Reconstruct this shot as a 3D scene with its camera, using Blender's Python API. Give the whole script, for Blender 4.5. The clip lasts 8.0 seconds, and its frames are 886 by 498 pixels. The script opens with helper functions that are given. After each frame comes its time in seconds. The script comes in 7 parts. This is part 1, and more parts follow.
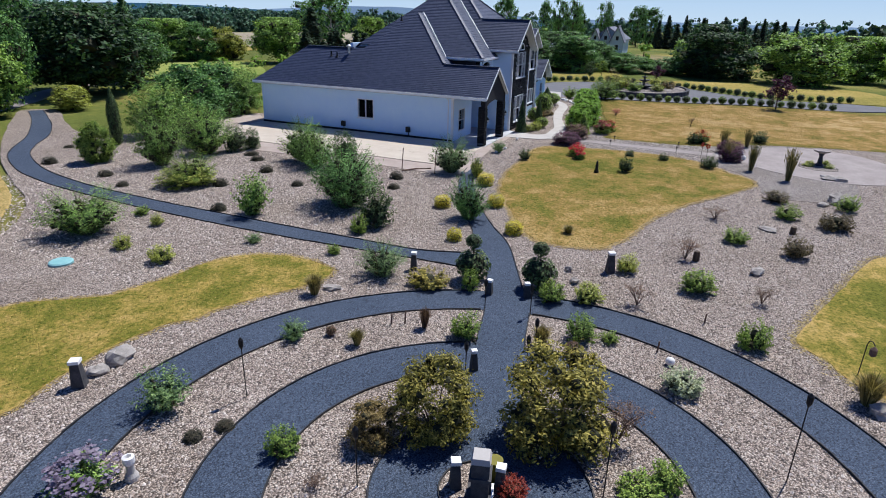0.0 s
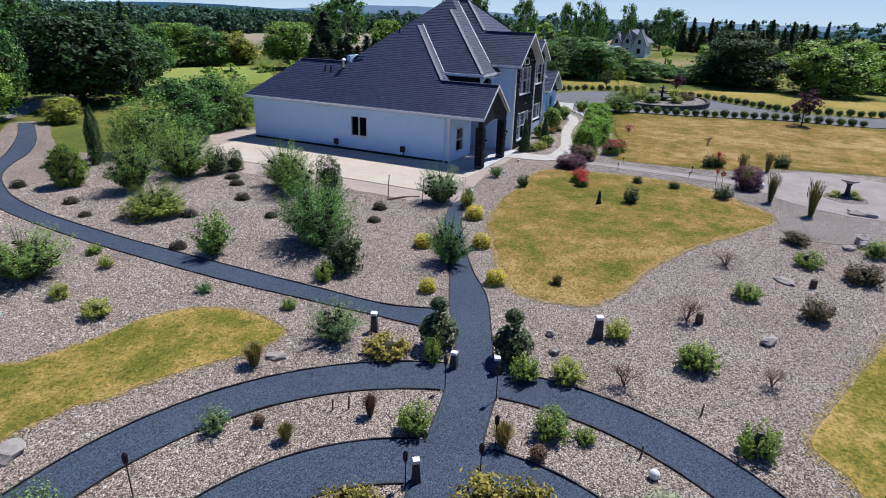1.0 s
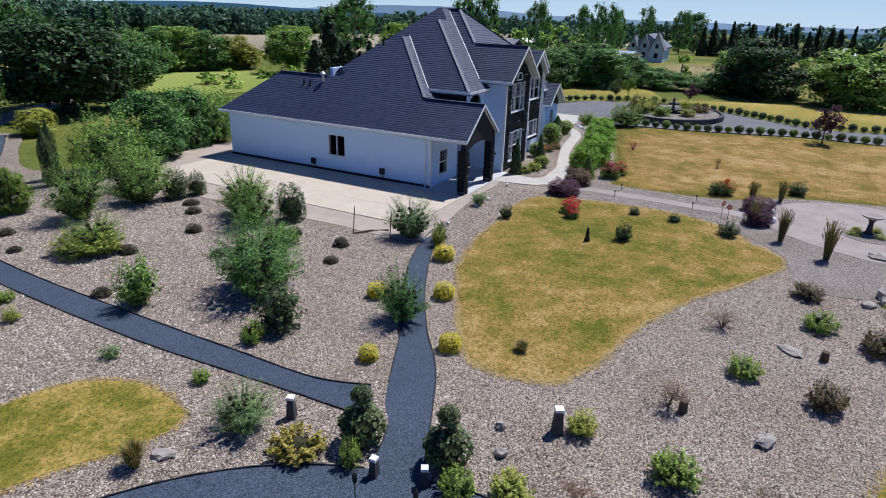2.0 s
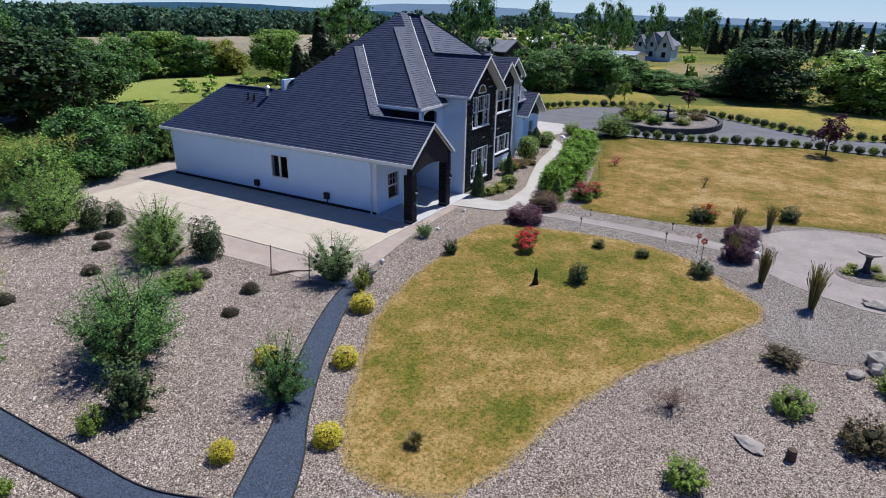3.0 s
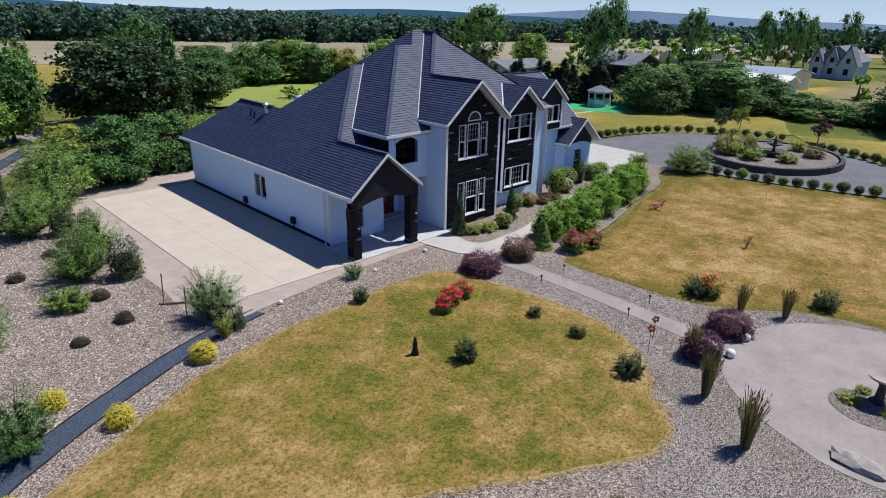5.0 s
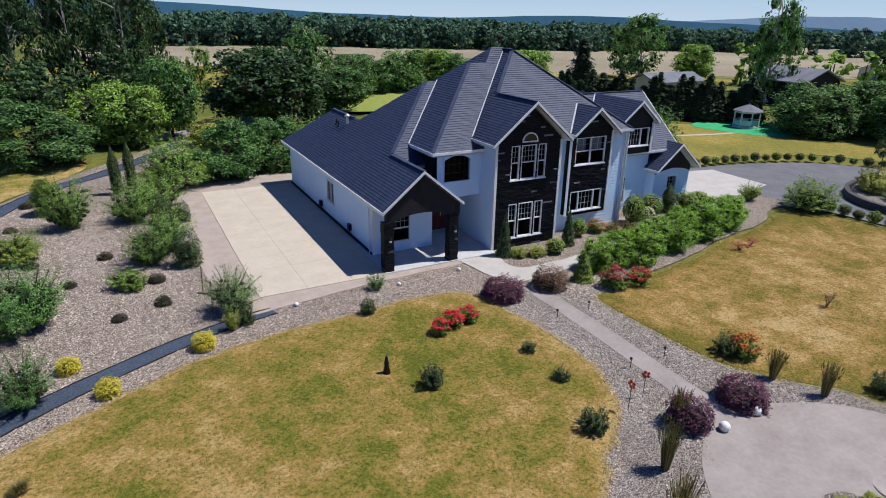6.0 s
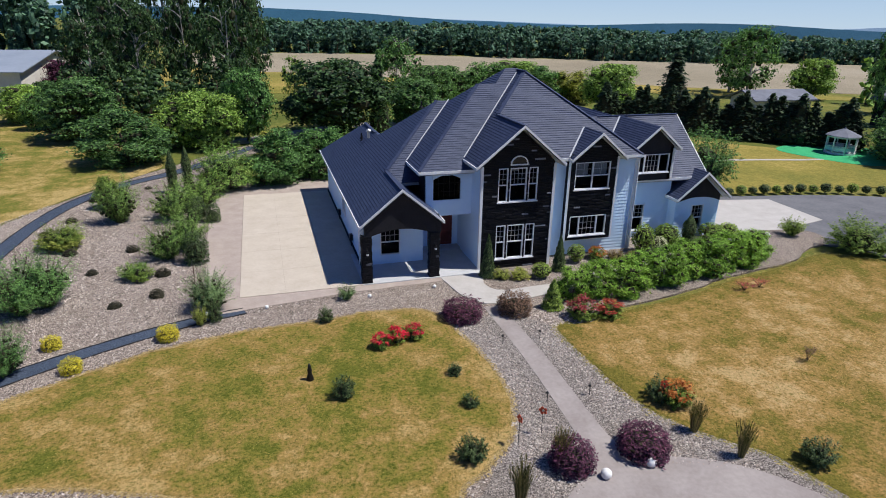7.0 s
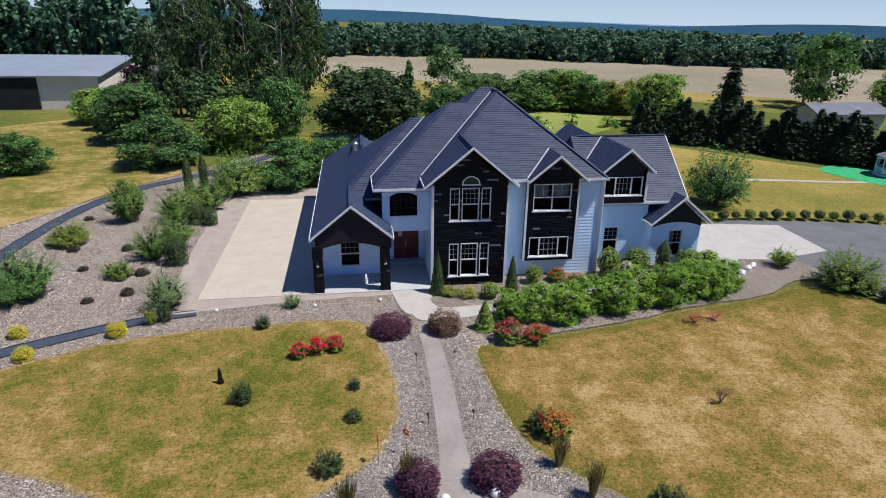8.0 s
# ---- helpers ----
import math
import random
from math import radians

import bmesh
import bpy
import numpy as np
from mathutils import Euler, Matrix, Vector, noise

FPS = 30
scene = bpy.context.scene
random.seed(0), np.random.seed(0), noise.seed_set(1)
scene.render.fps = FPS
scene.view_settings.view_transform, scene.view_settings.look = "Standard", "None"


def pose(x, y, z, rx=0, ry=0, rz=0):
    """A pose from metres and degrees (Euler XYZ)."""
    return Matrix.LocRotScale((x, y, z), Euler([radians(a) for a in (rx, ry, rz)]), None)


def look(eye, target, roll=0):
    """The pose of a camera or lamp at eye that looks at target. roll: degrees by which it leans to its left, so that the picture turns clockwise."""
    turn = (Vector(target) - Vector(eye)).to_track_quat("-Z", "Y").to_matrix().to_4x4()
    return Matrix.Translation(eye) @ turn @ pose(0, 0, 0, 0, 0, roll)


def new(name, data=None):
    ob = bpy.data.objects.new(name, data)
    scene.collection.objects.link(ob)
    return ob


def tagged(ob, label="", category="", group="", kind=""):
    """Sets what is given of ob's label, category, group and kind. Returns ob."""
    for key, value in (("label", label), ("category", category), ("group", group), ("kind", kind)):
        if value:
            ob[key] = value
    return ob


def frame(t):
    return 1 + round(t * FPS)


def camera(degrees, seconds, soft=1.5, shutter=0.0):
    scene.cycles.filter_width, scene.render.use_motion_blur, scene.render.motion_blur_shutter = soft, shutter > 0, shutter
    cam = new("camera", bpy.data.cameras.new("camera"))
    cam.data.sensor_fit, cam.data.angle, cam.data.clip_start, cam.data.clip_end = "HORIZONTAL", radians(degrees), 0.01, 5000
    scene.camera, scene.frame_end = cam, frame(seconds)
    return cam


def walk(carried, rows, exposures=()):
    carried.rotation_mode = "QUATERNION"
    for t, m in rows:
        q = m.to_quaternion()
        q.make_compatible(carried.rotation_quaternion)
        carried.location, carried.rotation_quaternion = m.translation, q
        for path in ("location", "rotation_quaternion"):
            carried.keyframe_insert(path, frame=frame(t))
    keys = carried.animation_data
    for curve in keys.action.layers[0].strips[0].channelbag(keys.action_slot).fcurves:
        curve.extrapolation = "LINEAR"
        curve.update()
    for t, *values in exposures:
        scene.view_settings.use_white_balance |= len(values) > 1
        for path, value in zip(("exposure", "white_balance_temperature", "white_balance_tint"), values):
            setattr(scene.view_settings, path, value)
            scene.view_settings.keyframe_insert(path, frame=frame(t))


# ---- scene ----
cam = camera(72.5, 8.0, 0.95)
PATH = [
    (0, (-35.216, -12.739, 7.805), (-33.513, -11.988, 7.074), 1.4),
    (0.5, (-33.723, -12.854, 8.215), (-32.033, -12.077, 7.483), 1.4),
    (1, (-32.024, -13.016, 8.626), (-30.35, -12.203, 7.891), 1.5),
    (1.5, (-30.182, -13.204, 9.013), (-28.526, -12.357, 8.277), 1.5),
    (1.7, (-29.381, -13.243, 9.142), (-27.73, -12.39, 8.404), 1.6),
    (2.8, (-24.485, -14.234, 9.72), (-22.855, -13.339, 8.985), 1.4),
    (3, (-23.336, -14.557, 9.815), (-21.714, -13.652, 9.072), 1.1),
    (3.5, (-20.85, -15.449, 9.791), (-19.24, -14.523, 9.05), 1.1),
    (4, (-18.772, -16.704, 9.941), (-17.201, -15.715, 9.198), 1.2),
    (4.2, (-17.955, -17.368, 10.039), (-16.417, -16.329, 9.296), 1.1),
    (5.3, (-13.32, -21.094, 10.628), (-12.13, -19.661, 9.898), 1.1),
    (5.5, (-12.372, -21.635, 10.669), (-11.266, -20.135, 9.943), 1.0),
    (6, (-9.805, -23.421, 11.2), (-8.92, -21.781, 10.473), 1.0),
    (6.5, (-6.988, -25.016, 11.654), (-6.294, -23.284, 10.933), 1.0),
    (7, (-4.1, -26.28, 12.066), (-3.558, -24.492, 11.352), 1.0),
    (7.5, (-1.09, -27.307, 12.597), (-0.68, -25.485, 11.882), 1.0),
    (8, (2.128, -28.12, 13.182), (2.41, -26.274, 12.466), 0.9),
]
walk(cam, [(t, look(eye, target, roll)) for t, eye, target, roll in PATH],
     [(0, 0.13, 6090, 10), (3, 0.05, 6150, 10), (5.5, 0.02, 6320, 10), (8, 0.02, 6380, 10)])
# ---- light ----
SUN = Vector((1.55, -0.52, 2.95)).normalized()
world = bpy.data.worlds.new("sky")
scene.world = world
world.use_nodes = True
wn = world.node_tree
wn.nodes.clear()
sky = wn.nodes.new("ShaderNodeTexSky")
sky.sky_type = "NISHITA"
sky.sun_disc = False
sky.sun_elevation = math.asin(SUN.z)
sky.sun_rotation = math.atan2(SUN.x, SUN.y)
sky.air_density, sky.dust_density, sky.ozone_density = 1.0, 0.3, 4.0
back = wn.nodes.new("ShaderNodeBackground")
back.inputs["Strength"].default_value = 0.052
wout = wn.nodes.new("ShaderNodeOutputWorld")
tint = wn.nodes.new("ShaderNodeMix")
tint.data_type, tint.blend_type = "RGBA", "MULTIPLY"
tint.inputs[0].default_value, tint.inputs[7].default_value = 1.0, (0.55, 0.85, 1.50, 1)
wn.links.new(sky.outputs["Color"], tint.inputs[6])
wn.links.new(tint.outputs[2], back.inputs["Color"])
wn.links.new(back.outputs["Background"], wout.inputs["Surface"])
sun = new("sun", bpy.data.lights.new("sun", "SUN"))
sun.data.energy, sun.data.angle, sun.data.color = 5.0, radians(0.53), (1.0, 0.96, 0.90)
sun.matrix_world = look(SUN * 60, (0, 0, 0))


# ---- materials ----
class Nodes:
    """A small node builder."""

    def __init__(self, name):
        self.m = bpy.data.materials.new(name)
        self.m.use_nodes = True
        self.t = self.m.node_tree
        self.p = self.t.nodes["Principled BSDF"]
        self.o = self.t.nodes["Material Output"]

    def n(self, kind, **k):
        node = self.t.nodes.new(kind)
        for key, v in k.items():
            node.inputs[key].default_value = v
        return node

    def l(self, a, b):
        self.t.links.new(a, b)

    def place(self, space="world"):
        if space == "world":
            return self.n("ShaderNodeNewGeometry").outputs["Position"]
        return self.n("ShaderNodeTexCoord").outputs["Object"]

    def noise(self, where, scale, detail=4.0, rough=0.6):
        node = self.n("ShaderNodeTexNoise", Scale=scale, Detail=detail, Roughness=rough)
        self.l(where, node.inputs["Vector"])
        return node.outputs["Fac"]

    def ramp(self, fac, stops):
        node = self.n("ShaderNodeValToRGB")
        el = node.color_ramp.elements
        while len(el) < len(stops):
            el.new(0.5)
        for e, (p, c) in zip(el, stops):
            e.position, e.color = p, (*c, 1)
        self.l(fac, node.inputs["Fac"])
        return node.outputs["Color"]

    def mix(self, fac, a, b, kind="MIX"):
        node = self.n("ShaderNodeMix")
        node.data_type, node.blend_type = "RGBA", kind
        if isinstance(fac, float):
            node.inputs[0].default_value = fac
        else:
            self.l(fac, node.inputs[0])
        for s, v in ((node.inputs[6], a), (node.inputs[7], b)):
            if isinstance(v, tuple):
                s.default_value = (*v, 1)
            else:
                self.l(v, s)
        return node.outputs[2]

    def math(self, op, a, b=0.5):
        node = self.n("ShaderNodeMath")
        node.operation = op
        for s, v in ((node.inputs[0], a), (node.inputs[1], b)):
            if isinstance(v, (int, float)):
                s.default_value = v
            else:
                self.l(v, s)
        return node.outputs[0]

    def bump(self, height, strength, distance=0.02):
        node = self.n("ShaderNodeBump", Strength=strength, Distance=distance)
        self.l(height, node.inputs["Height"])
        self.l(node.outputs["Normal"], self.p.inputs["Normal"])

    def done(self, colour, rough=0.85, metal=0.0, spec=0.3):
        if isinstance(colour, tuple):
            self.p.inputs["Base Color"].default_value = (*colour, 1)
        else:
            self.l(colour, self.p.inputs["Base Color"])
        self.p.inputs["Roughness"].default_value = rough
        self.p.inputs["Metallic"].default_value = metal
        self.p.inputs["Specular IOR Level"].default_value = spec
        return self.m


def plain(name, a, b, scale=6.0, rough=0.6, metal=0.0, bump=0.15, space="obj", spec=0.4):
    """Two near colours, broken by noise at two scales."""
    k = Nodes(name)
    w = k.place(space)
    big, fine = k.noise(w, scale, 3), k.noise(w, scale * 9, 3)
    c = k.ramp(k.math("ADD", k.math("MULTIPLY", big, 0.65), k.math("MULTIPLY", fine, 0.35)), [(0.35, a), (0.65, b)])
    k.bump(fine, bump, 0.01)
    return k.done(c, rough, metal, spec)


def stones(name, cols, scale, rough=0.9, bump=0.75, stain=(0.8, 0.78, 0.75), gap=0.4):
    """Loose gravel: cells of many colours with dark joints and broad stains."""
    k = Nodes(name)
    w = k.place()
    v = k.n("ShaderNodeTexVoronoi", Scale=scale, Randomness=1.0)
    k.l(w, v.inputs["Vector"])
    sep = k.n("ShaderNodeSeparateColor")
    k.l(v.outputs["Color"], sep.inputs["Color"])
    n = len(cols)
    c = k.ramp(sep.outputs["Red"], [(0.05 + 0.9 * i / (n - 1), cc) for i, cc in enumerate(cols)])
    edge = k.ramp(v.outputs["Distance"], [(0.25, (1.06, 1.06, 1.06)), (0.62, (gap, gap * 0.98, gap * 0.98)), (0.85, (gap * 0.4, gap * 0.39, gap * 0.38))])
    c = k.mix(1.0, c, edge, "MULTIPLY")
    broad = k.ramp(k.noise(w, 0.35, 5, 0.65), [(0.35, stain), (0.65, (1, 1, 1))])
    c = k.mix(1.0, c, broad, "MULTIPLY")
    k.bump(k.math("SUBTRACT", 1.0, v.outputs["Distance"]), bump, 0.03)
    return k.done(c, rough, 0, 0.2)


def lawn_material(name, green, lush, dry, straw, bias, border=0.14):
    """Mown grass with dry patches; the attribute 'rim' dries the border."""
    k = Nodes(name)
    w = k.place()
    big, mid, fine = k.noise(w, 0.30, 4, 0.6), k.noise(w, 1.05, 6, 0.7), k.noise(w, 24, 4, 0.7)
    rim = k.n("ShaderNodeAttribute")
    rim.attribute_name = "rim"
    f = k.math("ADD", k.math("MULTIPLY", big, 0.38), k.math("ADD", k.math("MULTIPLY", mid, 0.40), k.math("MULTIPLY", k.noise(w, 5.5, 5, 0.75), 0.22)))
    f = k.math("ADD", k.math("MULTIPLY", k.math("SUBTRACT", f, 0.5), 2.0), 0.5 + bias)
    f = k.math("ADD", f, k.math("MULTIPLY", rim.outputs["Fac"], border))
    c = k.ramp(f, [(0.38, lush), (0.47, green), (0.56, dry), (0.68, straw)])
    grain = k.ramp(fine, [(0.3, (0.72, 0.74, 0.7)), (0.7, (1.18, 1.15, 1.12))])
    c = k.mix(1.0, c, grain, "MULTIPLY")
    tuft = k.ramp(k.noise(w, 11, 4, 0.65), [(0.34, (0.52, 0.62, 0.45)), (0.48, (0.98, 0.99, 0.97)), (0.68, (1.28, 1.2, 1.18))])
    c = k.mix(1.0, c, tuft, "MULTIPLY")
    k.bump(fine, 0.6, 0.04)
    return k.done(c, 0.95, 0, 0.1)


def leaf_material(name, dark, mid, light, glow=0.24):
    k = Nodes(name)
    geo = k.n("ShaderNodeNewGeometry")
    info = k.n("ShaderNodeObjectInfo")
    deep = tuple(v * 0.6 for v in dark)
    c = k.ramp(geo.outputs["Random Per Island"], [(0.0, deep), (0.5, mid), (1.0, light)])
    shade = k.ramp(info.outputs["Random"], [(0.0, (0.82, 0.85, 0.8)), (1.0, (1.15, 1.1, 1.0))])
    c = k.mix(1.0, c, shade, "MULTIPLY")
    k.done(c, 0.62, 0, 0.25)
    tr = k.n("ShaderNodeBsdfTranslucent")
    k.l(k.mix(1.0, c, (1.35, 1.4, 1.0), "MULTIPLY"), tr.inputs["Color"])
    ms = k.n("ShaderNodeMixShader", Fac=glow)
    k.l(k.p.outputs["BSDF"], ms.inputs[1])
    k.l(tr.outputs["BSDF"], ms.inputs[2])
    k.l(ms.outputs["Shader"], k.o.inputs["Surface"])
    return k.m


def roof_material():
    k = Nodes("asphalt_shingles")
    w = k.place()
    mp = k.n("ShaderNodeMapping")
    mp.inputs["Scale"].default_value = (3.2, 3.2, 9.0)
    k.l(w, mp.inputs["Vector"])
    v = k.n("ShaderNodeTexVoronoi", Scale=1.0)
    k.l(mp.outputs["Vector"], v.inputs["Vector"])
    sep = k.n("ShaderNodeSeparateColor")
    k.l(v.outputs["Color"], sep.inputs["Color"])
    c = k.ramp(sep.outputs["Red"], [(0.0, (0.029, 0.041, 0.084)), (0.5, (0.037, 0.050, 0.098)), (1.0, (0.049, 0.063, 0.114))])
    fine = k.noise(w, 60, 3, 0.7)
    c = k.mix(1.0, c, k.ramp(fine, [(0.3, (0.7, 0.7, 0.7)), (0.7, (1.25, 1.25, 1.25))]), "MULTIPLY")
    k.bump(fine, 0.3, 0.006)
    return k.done(c, 0.57, 0, 0.36)


def glass_material():
    k = Nodes("window_glass")
    k.done((0.5, 0.54, 0.58), 0.03, 0, 0.5)
    k.p.inputs["Transmission Weight"].default_value = 1.0
    k.p.inputs["IOR"].default_value = 1.1
    return k.m


def field_material(name, cols, scale=0.03, rows=0.0):
    k = Nodes(name)
    w = k.place()
    f = k.math("ADD", k.math("MULTIPLY", k.noise(w, scale, 6, 0.6), 0.7), k.math("MULTIPLY", k.noise(w, scale * 25, 5, 0.7), 0.3))
    n = len(cols)
    c = k.ramp(f, [(0.36 + 0.28 * i / (n - 1), cc) for i, cc in enumerate(cols)])
    fine = k.noise(w, 5.0, 5, 0.75)
    c = k.mix(1.0, c, k.ramp(fine, [(0.3, (0.72, 0.72, 0.7)), (0.7, (1.2, 1.2, 1.2))]), "MULTIPLY")
    k.bump(fine, 0.6, 0.1)
    return k.done(c, 0.95, 0, 0.1)


M = {}
M["gravel"] = stones("river_gravel", [(0.165, 0.132, 0.112), (0.47, 0.380, 0.318), (0.615, 0.515, 0.435), (0.34, 0.28, 0.242), (0.72, 0.64, 0.56)], 30.0, gap=0.4)
M["gravel_grey"] = stones("grey_gravel", [(0.105, 0.09, 0.085), (0.34, 0.298, 0.268), (0.47, 0.42, 0.378), (0.62, 0.562, 0.512)], 32.0, gap=0.45)
M["path"] = stones("dark_gravel", [(0.046, 0.062, 0.092), (0.063, 0.085, 0.127), (0.075, 0.101, 0.148), (0.110, 0.138, 0.188)], 34.0, bump=0.35, stain=(0.82, 0.84, 0.86), gap=0.75)
M["asphalt"] = plain("asphalt", (0.12, 0.12, 0.13), (0.18, 0.18, 0.19), 0.6, 0.9, 0, 0.4, "world", 0.2)
M["concrete"] = plain("tan_concrete", (0.455, 0.392, 0.318), (0.53, 0.467, 0.388), 0.9, 0.9, 0, 0.2, "world", 0.2)
M["apron"] = plain("decomposed_granite", (0.33, 0.27, 0.235), (0.42, 0.355, 0.31), 1.2, 0.95, 0, 0.4, "world", 0.1)
M["walkway"] = plain("grey_fines", (0.265, 0.23, 0.215), (0.36, 0.32, 0.30), 0.8, 0.95, 0, 0.3, "world", 0.1)
M["walk_white"] = plain("pale_concrete", (0.41, 0.38, 0.35), (0.49, 0.465, 0.435), 1.1, 0.9, 0, 0.2, "world", 0.2)
M["porch_floor"] = plain("porch_concrete", (0.42, 0.43, 0.44), (0.52, 0.52, 0.53), 1.5, 0.8, 0, 0.2, "world", 0.3)
M["edging"] = plain("black_edging", (0.012, 0.012, 0.014), (0.03, 0.03, 0.034), 5, 0.7)
M["lawn"] = lawn_material("dry_lawn", (0.192, 0.160, 0.035), (0.116, 0.124, 0.020), (0.262, 0.178, 0.056), (0.375, 0.262, 0.108), -0.005)
M["lawn_dry"] = lawn_material("parched_lawn", (0.240, 0.162, 0.048), (0.150, 0.128, 0.026), (0.310, 0.200, 0.074), (0.42, 0.295, 0.142), 0.035, -0.20)
M["lawn_gold"] = lawn_material("golden_lawn", (0.19, 0.168, 0.032), (0.135, 0.138, 0.022), (0.28, 0.215, 0.055), (0.40, 0.285, 0.10), -0.02)
M["lawn_side"] = lawn_material("side_lawn", (0.205, 0.18, 0.045), (0.14, 0.148, 0.028), (0.30, 0.225, 0.075), (0.42, 0.31, 0.13), 0.0)
M["meadow"] = field_material("rough_meadow", [(0.07, 0.10, 0.022), (0.13, 0.145, 0.032), (0.27, 0.225, 0.065)], 0.04)
M["farm"] = field_material("ploughed_field", [(0.25, 0.215, 0.15), (0.31, 0.265, 0.19), (0.37, 0.32, 0.24)], 0.012)
M["hay"] = field_material("hay_field", [(0.15, 0.155, 0.035), (0.27, 0.225, 0.055), (0.42, 0.31, 0.10)], 0.05)
M["green_field"] = field_material("green_field", [(0.19, 0.235, 0.05), (0.25, 0.29, 0.07), (0.30, 0.325, 0.10)], 0.04)
M["stubble"] = field_material("mown_field", [(0.17, 0.165, 0.06), (0.24, 0.20, 0.095), (0.32, 0.255, 0.14)], 0.05)


def haze_material():
    """A glowing painted backdrop for the pale, hazy air above the horizon."""
    k = Nodes("glowing_haze_backdrop")
    sep = k.n("ShaderNodeSeparateXYZ")
    k.l(k.place(), sep.inputs["Vector"])
    c = k.ramp(k.math("MULTIPLY", sep.outputs["Z"], 1 / 320), [(0.0, (0.51, 0.64, 0.76)), (1.0, (0.34, 0.51, 0.74))])
    e = k.n("ShaderNodeEmission", Strength=1.0)
    k.l(c, e.inputs["Color"])
    k.l(e.outputs["Emission"], k.o.inputs["Surface"])
    return k.m


M["haze"] = haze_material()
# the haze of distance is mixed into both hill colours as blue
M["hill"] = field_material("haze_blue_forest_hills", [(0.022, 0.075, 0.125), (0.030, 0.090, 0.145), (0.040, 0.105, 0.165)], 0.004)
M["hill_far"] = field_material("haze_blue_far_hills", [(0.16, 0.245, 0.35), (0.18, 0.27, 0.38), (0.20, 0.29, 0.40)], 0.002)
M["roof"] = roof_material()
M["flashing"] = plain("pale_flashing", (0.46, 0.48, 0.52), (0.56, 0.58, 0.62), 3, 0.5)
M["siding"] = plain("pale_blue_siding", (0.62, 0.79, 0.98), (0.67, 0.83, 0.99), 1.4, 0.55, 0, 0.05, "world", 0.4)
M["trim"] = plain("white_trim", (0.74, 0.76, 0.78), (0.82, 0.83, 0.85), 3, 0.5)
M["stone"] = None
M["gable"] = plain("black_gable_board", (0.006, 0.006, 0.010), (0.013, 0.013, 0.018), 3, 0.75, 0, 0.2, "world")
M["soffit"] = plain("soffit", (0.5, 0.52, 0.55), (0.56, 0.58, 0.6), 3, 0.6)
M["glass"] = glass_material()
# near-black colour in place of the darkness of an unlit room
M["room"] = plain("unlit_room", (0.018, 0.018, 0.02), (0.035, 0.035, 0.038), 1, 0.9)
M["curtain"] = plain("pale_curtain", (0.45, 0.45, 0.46), (0.62, 0.62, 0.62), 4, 0.9)
M["door"] = plain("red_brown_door", (0.13, 0.022, 0.016), (0.18, 0.034, 0.024), 4, 0.4)
M["muntin"] = plain("white_muntin", (0.40, 0.41, 0.43), (0.48, 0.49, 0.51), 3, 0.6)
M["lead"] = plain("lead_glass", (0.45, 0.46, 0.46), (0.6, 0.6, 0.6), 9, 0.2)
M["metal"] = plain("dark_metal", (0.012, 0.012, 0.013), (0.03, 0.03, 0.032), 8, 0.45, 0.6)
M["galv"] = plain("galvanised_metal", (0.45, 0.46, 0.48), (0.62, 0.63, 0.65), 8, 0.4, 0.8)
M["bark"] = plain("bark", (0.05, 0.036, 0.025), (0.13, 0.095, 0.065), 7, 0.95, 0, 0.6)
M["pale_bark"] = plain("pale_bark", (0.28, 0.26, 0.23), (0.45, 0.42, 0.38), 7, 0.95, 0, 0.6)
# dark olive hearts of the crowns: deep inner shade put into the colour
M["shaded_core"] = plain("shaded_core", (0.022, 0.024, 0.010), (0.050, 0.048, 0.020), 9, 0.95)
M["twig"] = plain("dry_twig", (0.10, 0.06, 0.045), (0.20, 0.13, 0.10), 9, 0.9)
M["white_stone"] = plain("white_painted_stone", (0.70, 0.69, 0.67), (0.84, 0.83, 0.81), 6, 0.6)
M["grey_stone"] = plain("grey_boulder", (0.22, 0.20, 0.18), (0.44, 0.40, 0.36), 4, 0.9, 0, 0.6)
M["dark_stone"] = plain("dark_basalt", (0.03, 0.03, 0.034), (0.085, 0.082, 0.085), 6, 0.8, 0, 0.5)
M["teal"] = plain("teal_cover", (0.18, 0.40, 0.41), (0.27, 0.50, 0.50), 6, 0.6)
M["red_paint"] = plain("red_orange_paint", (0.50, 0.045, 0.02), (0.68, 0.10, 0.03), 9, 0.5)
M["turf_green"] = plain("green_ground_cloth", (0.02, 0.30, 0.11), (0.05, 0.42, 0.17), 1.5, 0.9, 0, 0.3, "world")
M["barn_roof"] = plain("grey_sheet_roof", (0.25, 0.29, 0.35), (0.33, 0.37, 0.43), 0.3, 0.5, 0.1, 0.1, "world")
M["barn_wall"] = plain("off_white_wall", (0.62, 0.58, 0.52), (0.74, 0.70, 0.64), 0.4, 0.8, 0, 0.1, "world")
# near-black paint for openings, in place of their unlit insides
M["barn_dark"] = plain("dark_opening", (0.010, 0.010, 0.011), (0.02, 0.02, 0.022), 1, 0.9)
M["slate_roof"] = plain("slate_roof", (0.12, 0.13, 0.16), (0.19, 0.20, 0.24), 0.8, 0.8, 0, 0.2, "world")
M["pane_blue"] = plain("pale_blue_wall", (0.40, 0.52, 0.60), (0.52, 0.62, 0.68), 1, 0.6)
M["pond"] = plain("still_water", (0.015, 0.02, 0.022), (0.03, 0.04, 0.042), 2, 0.08)
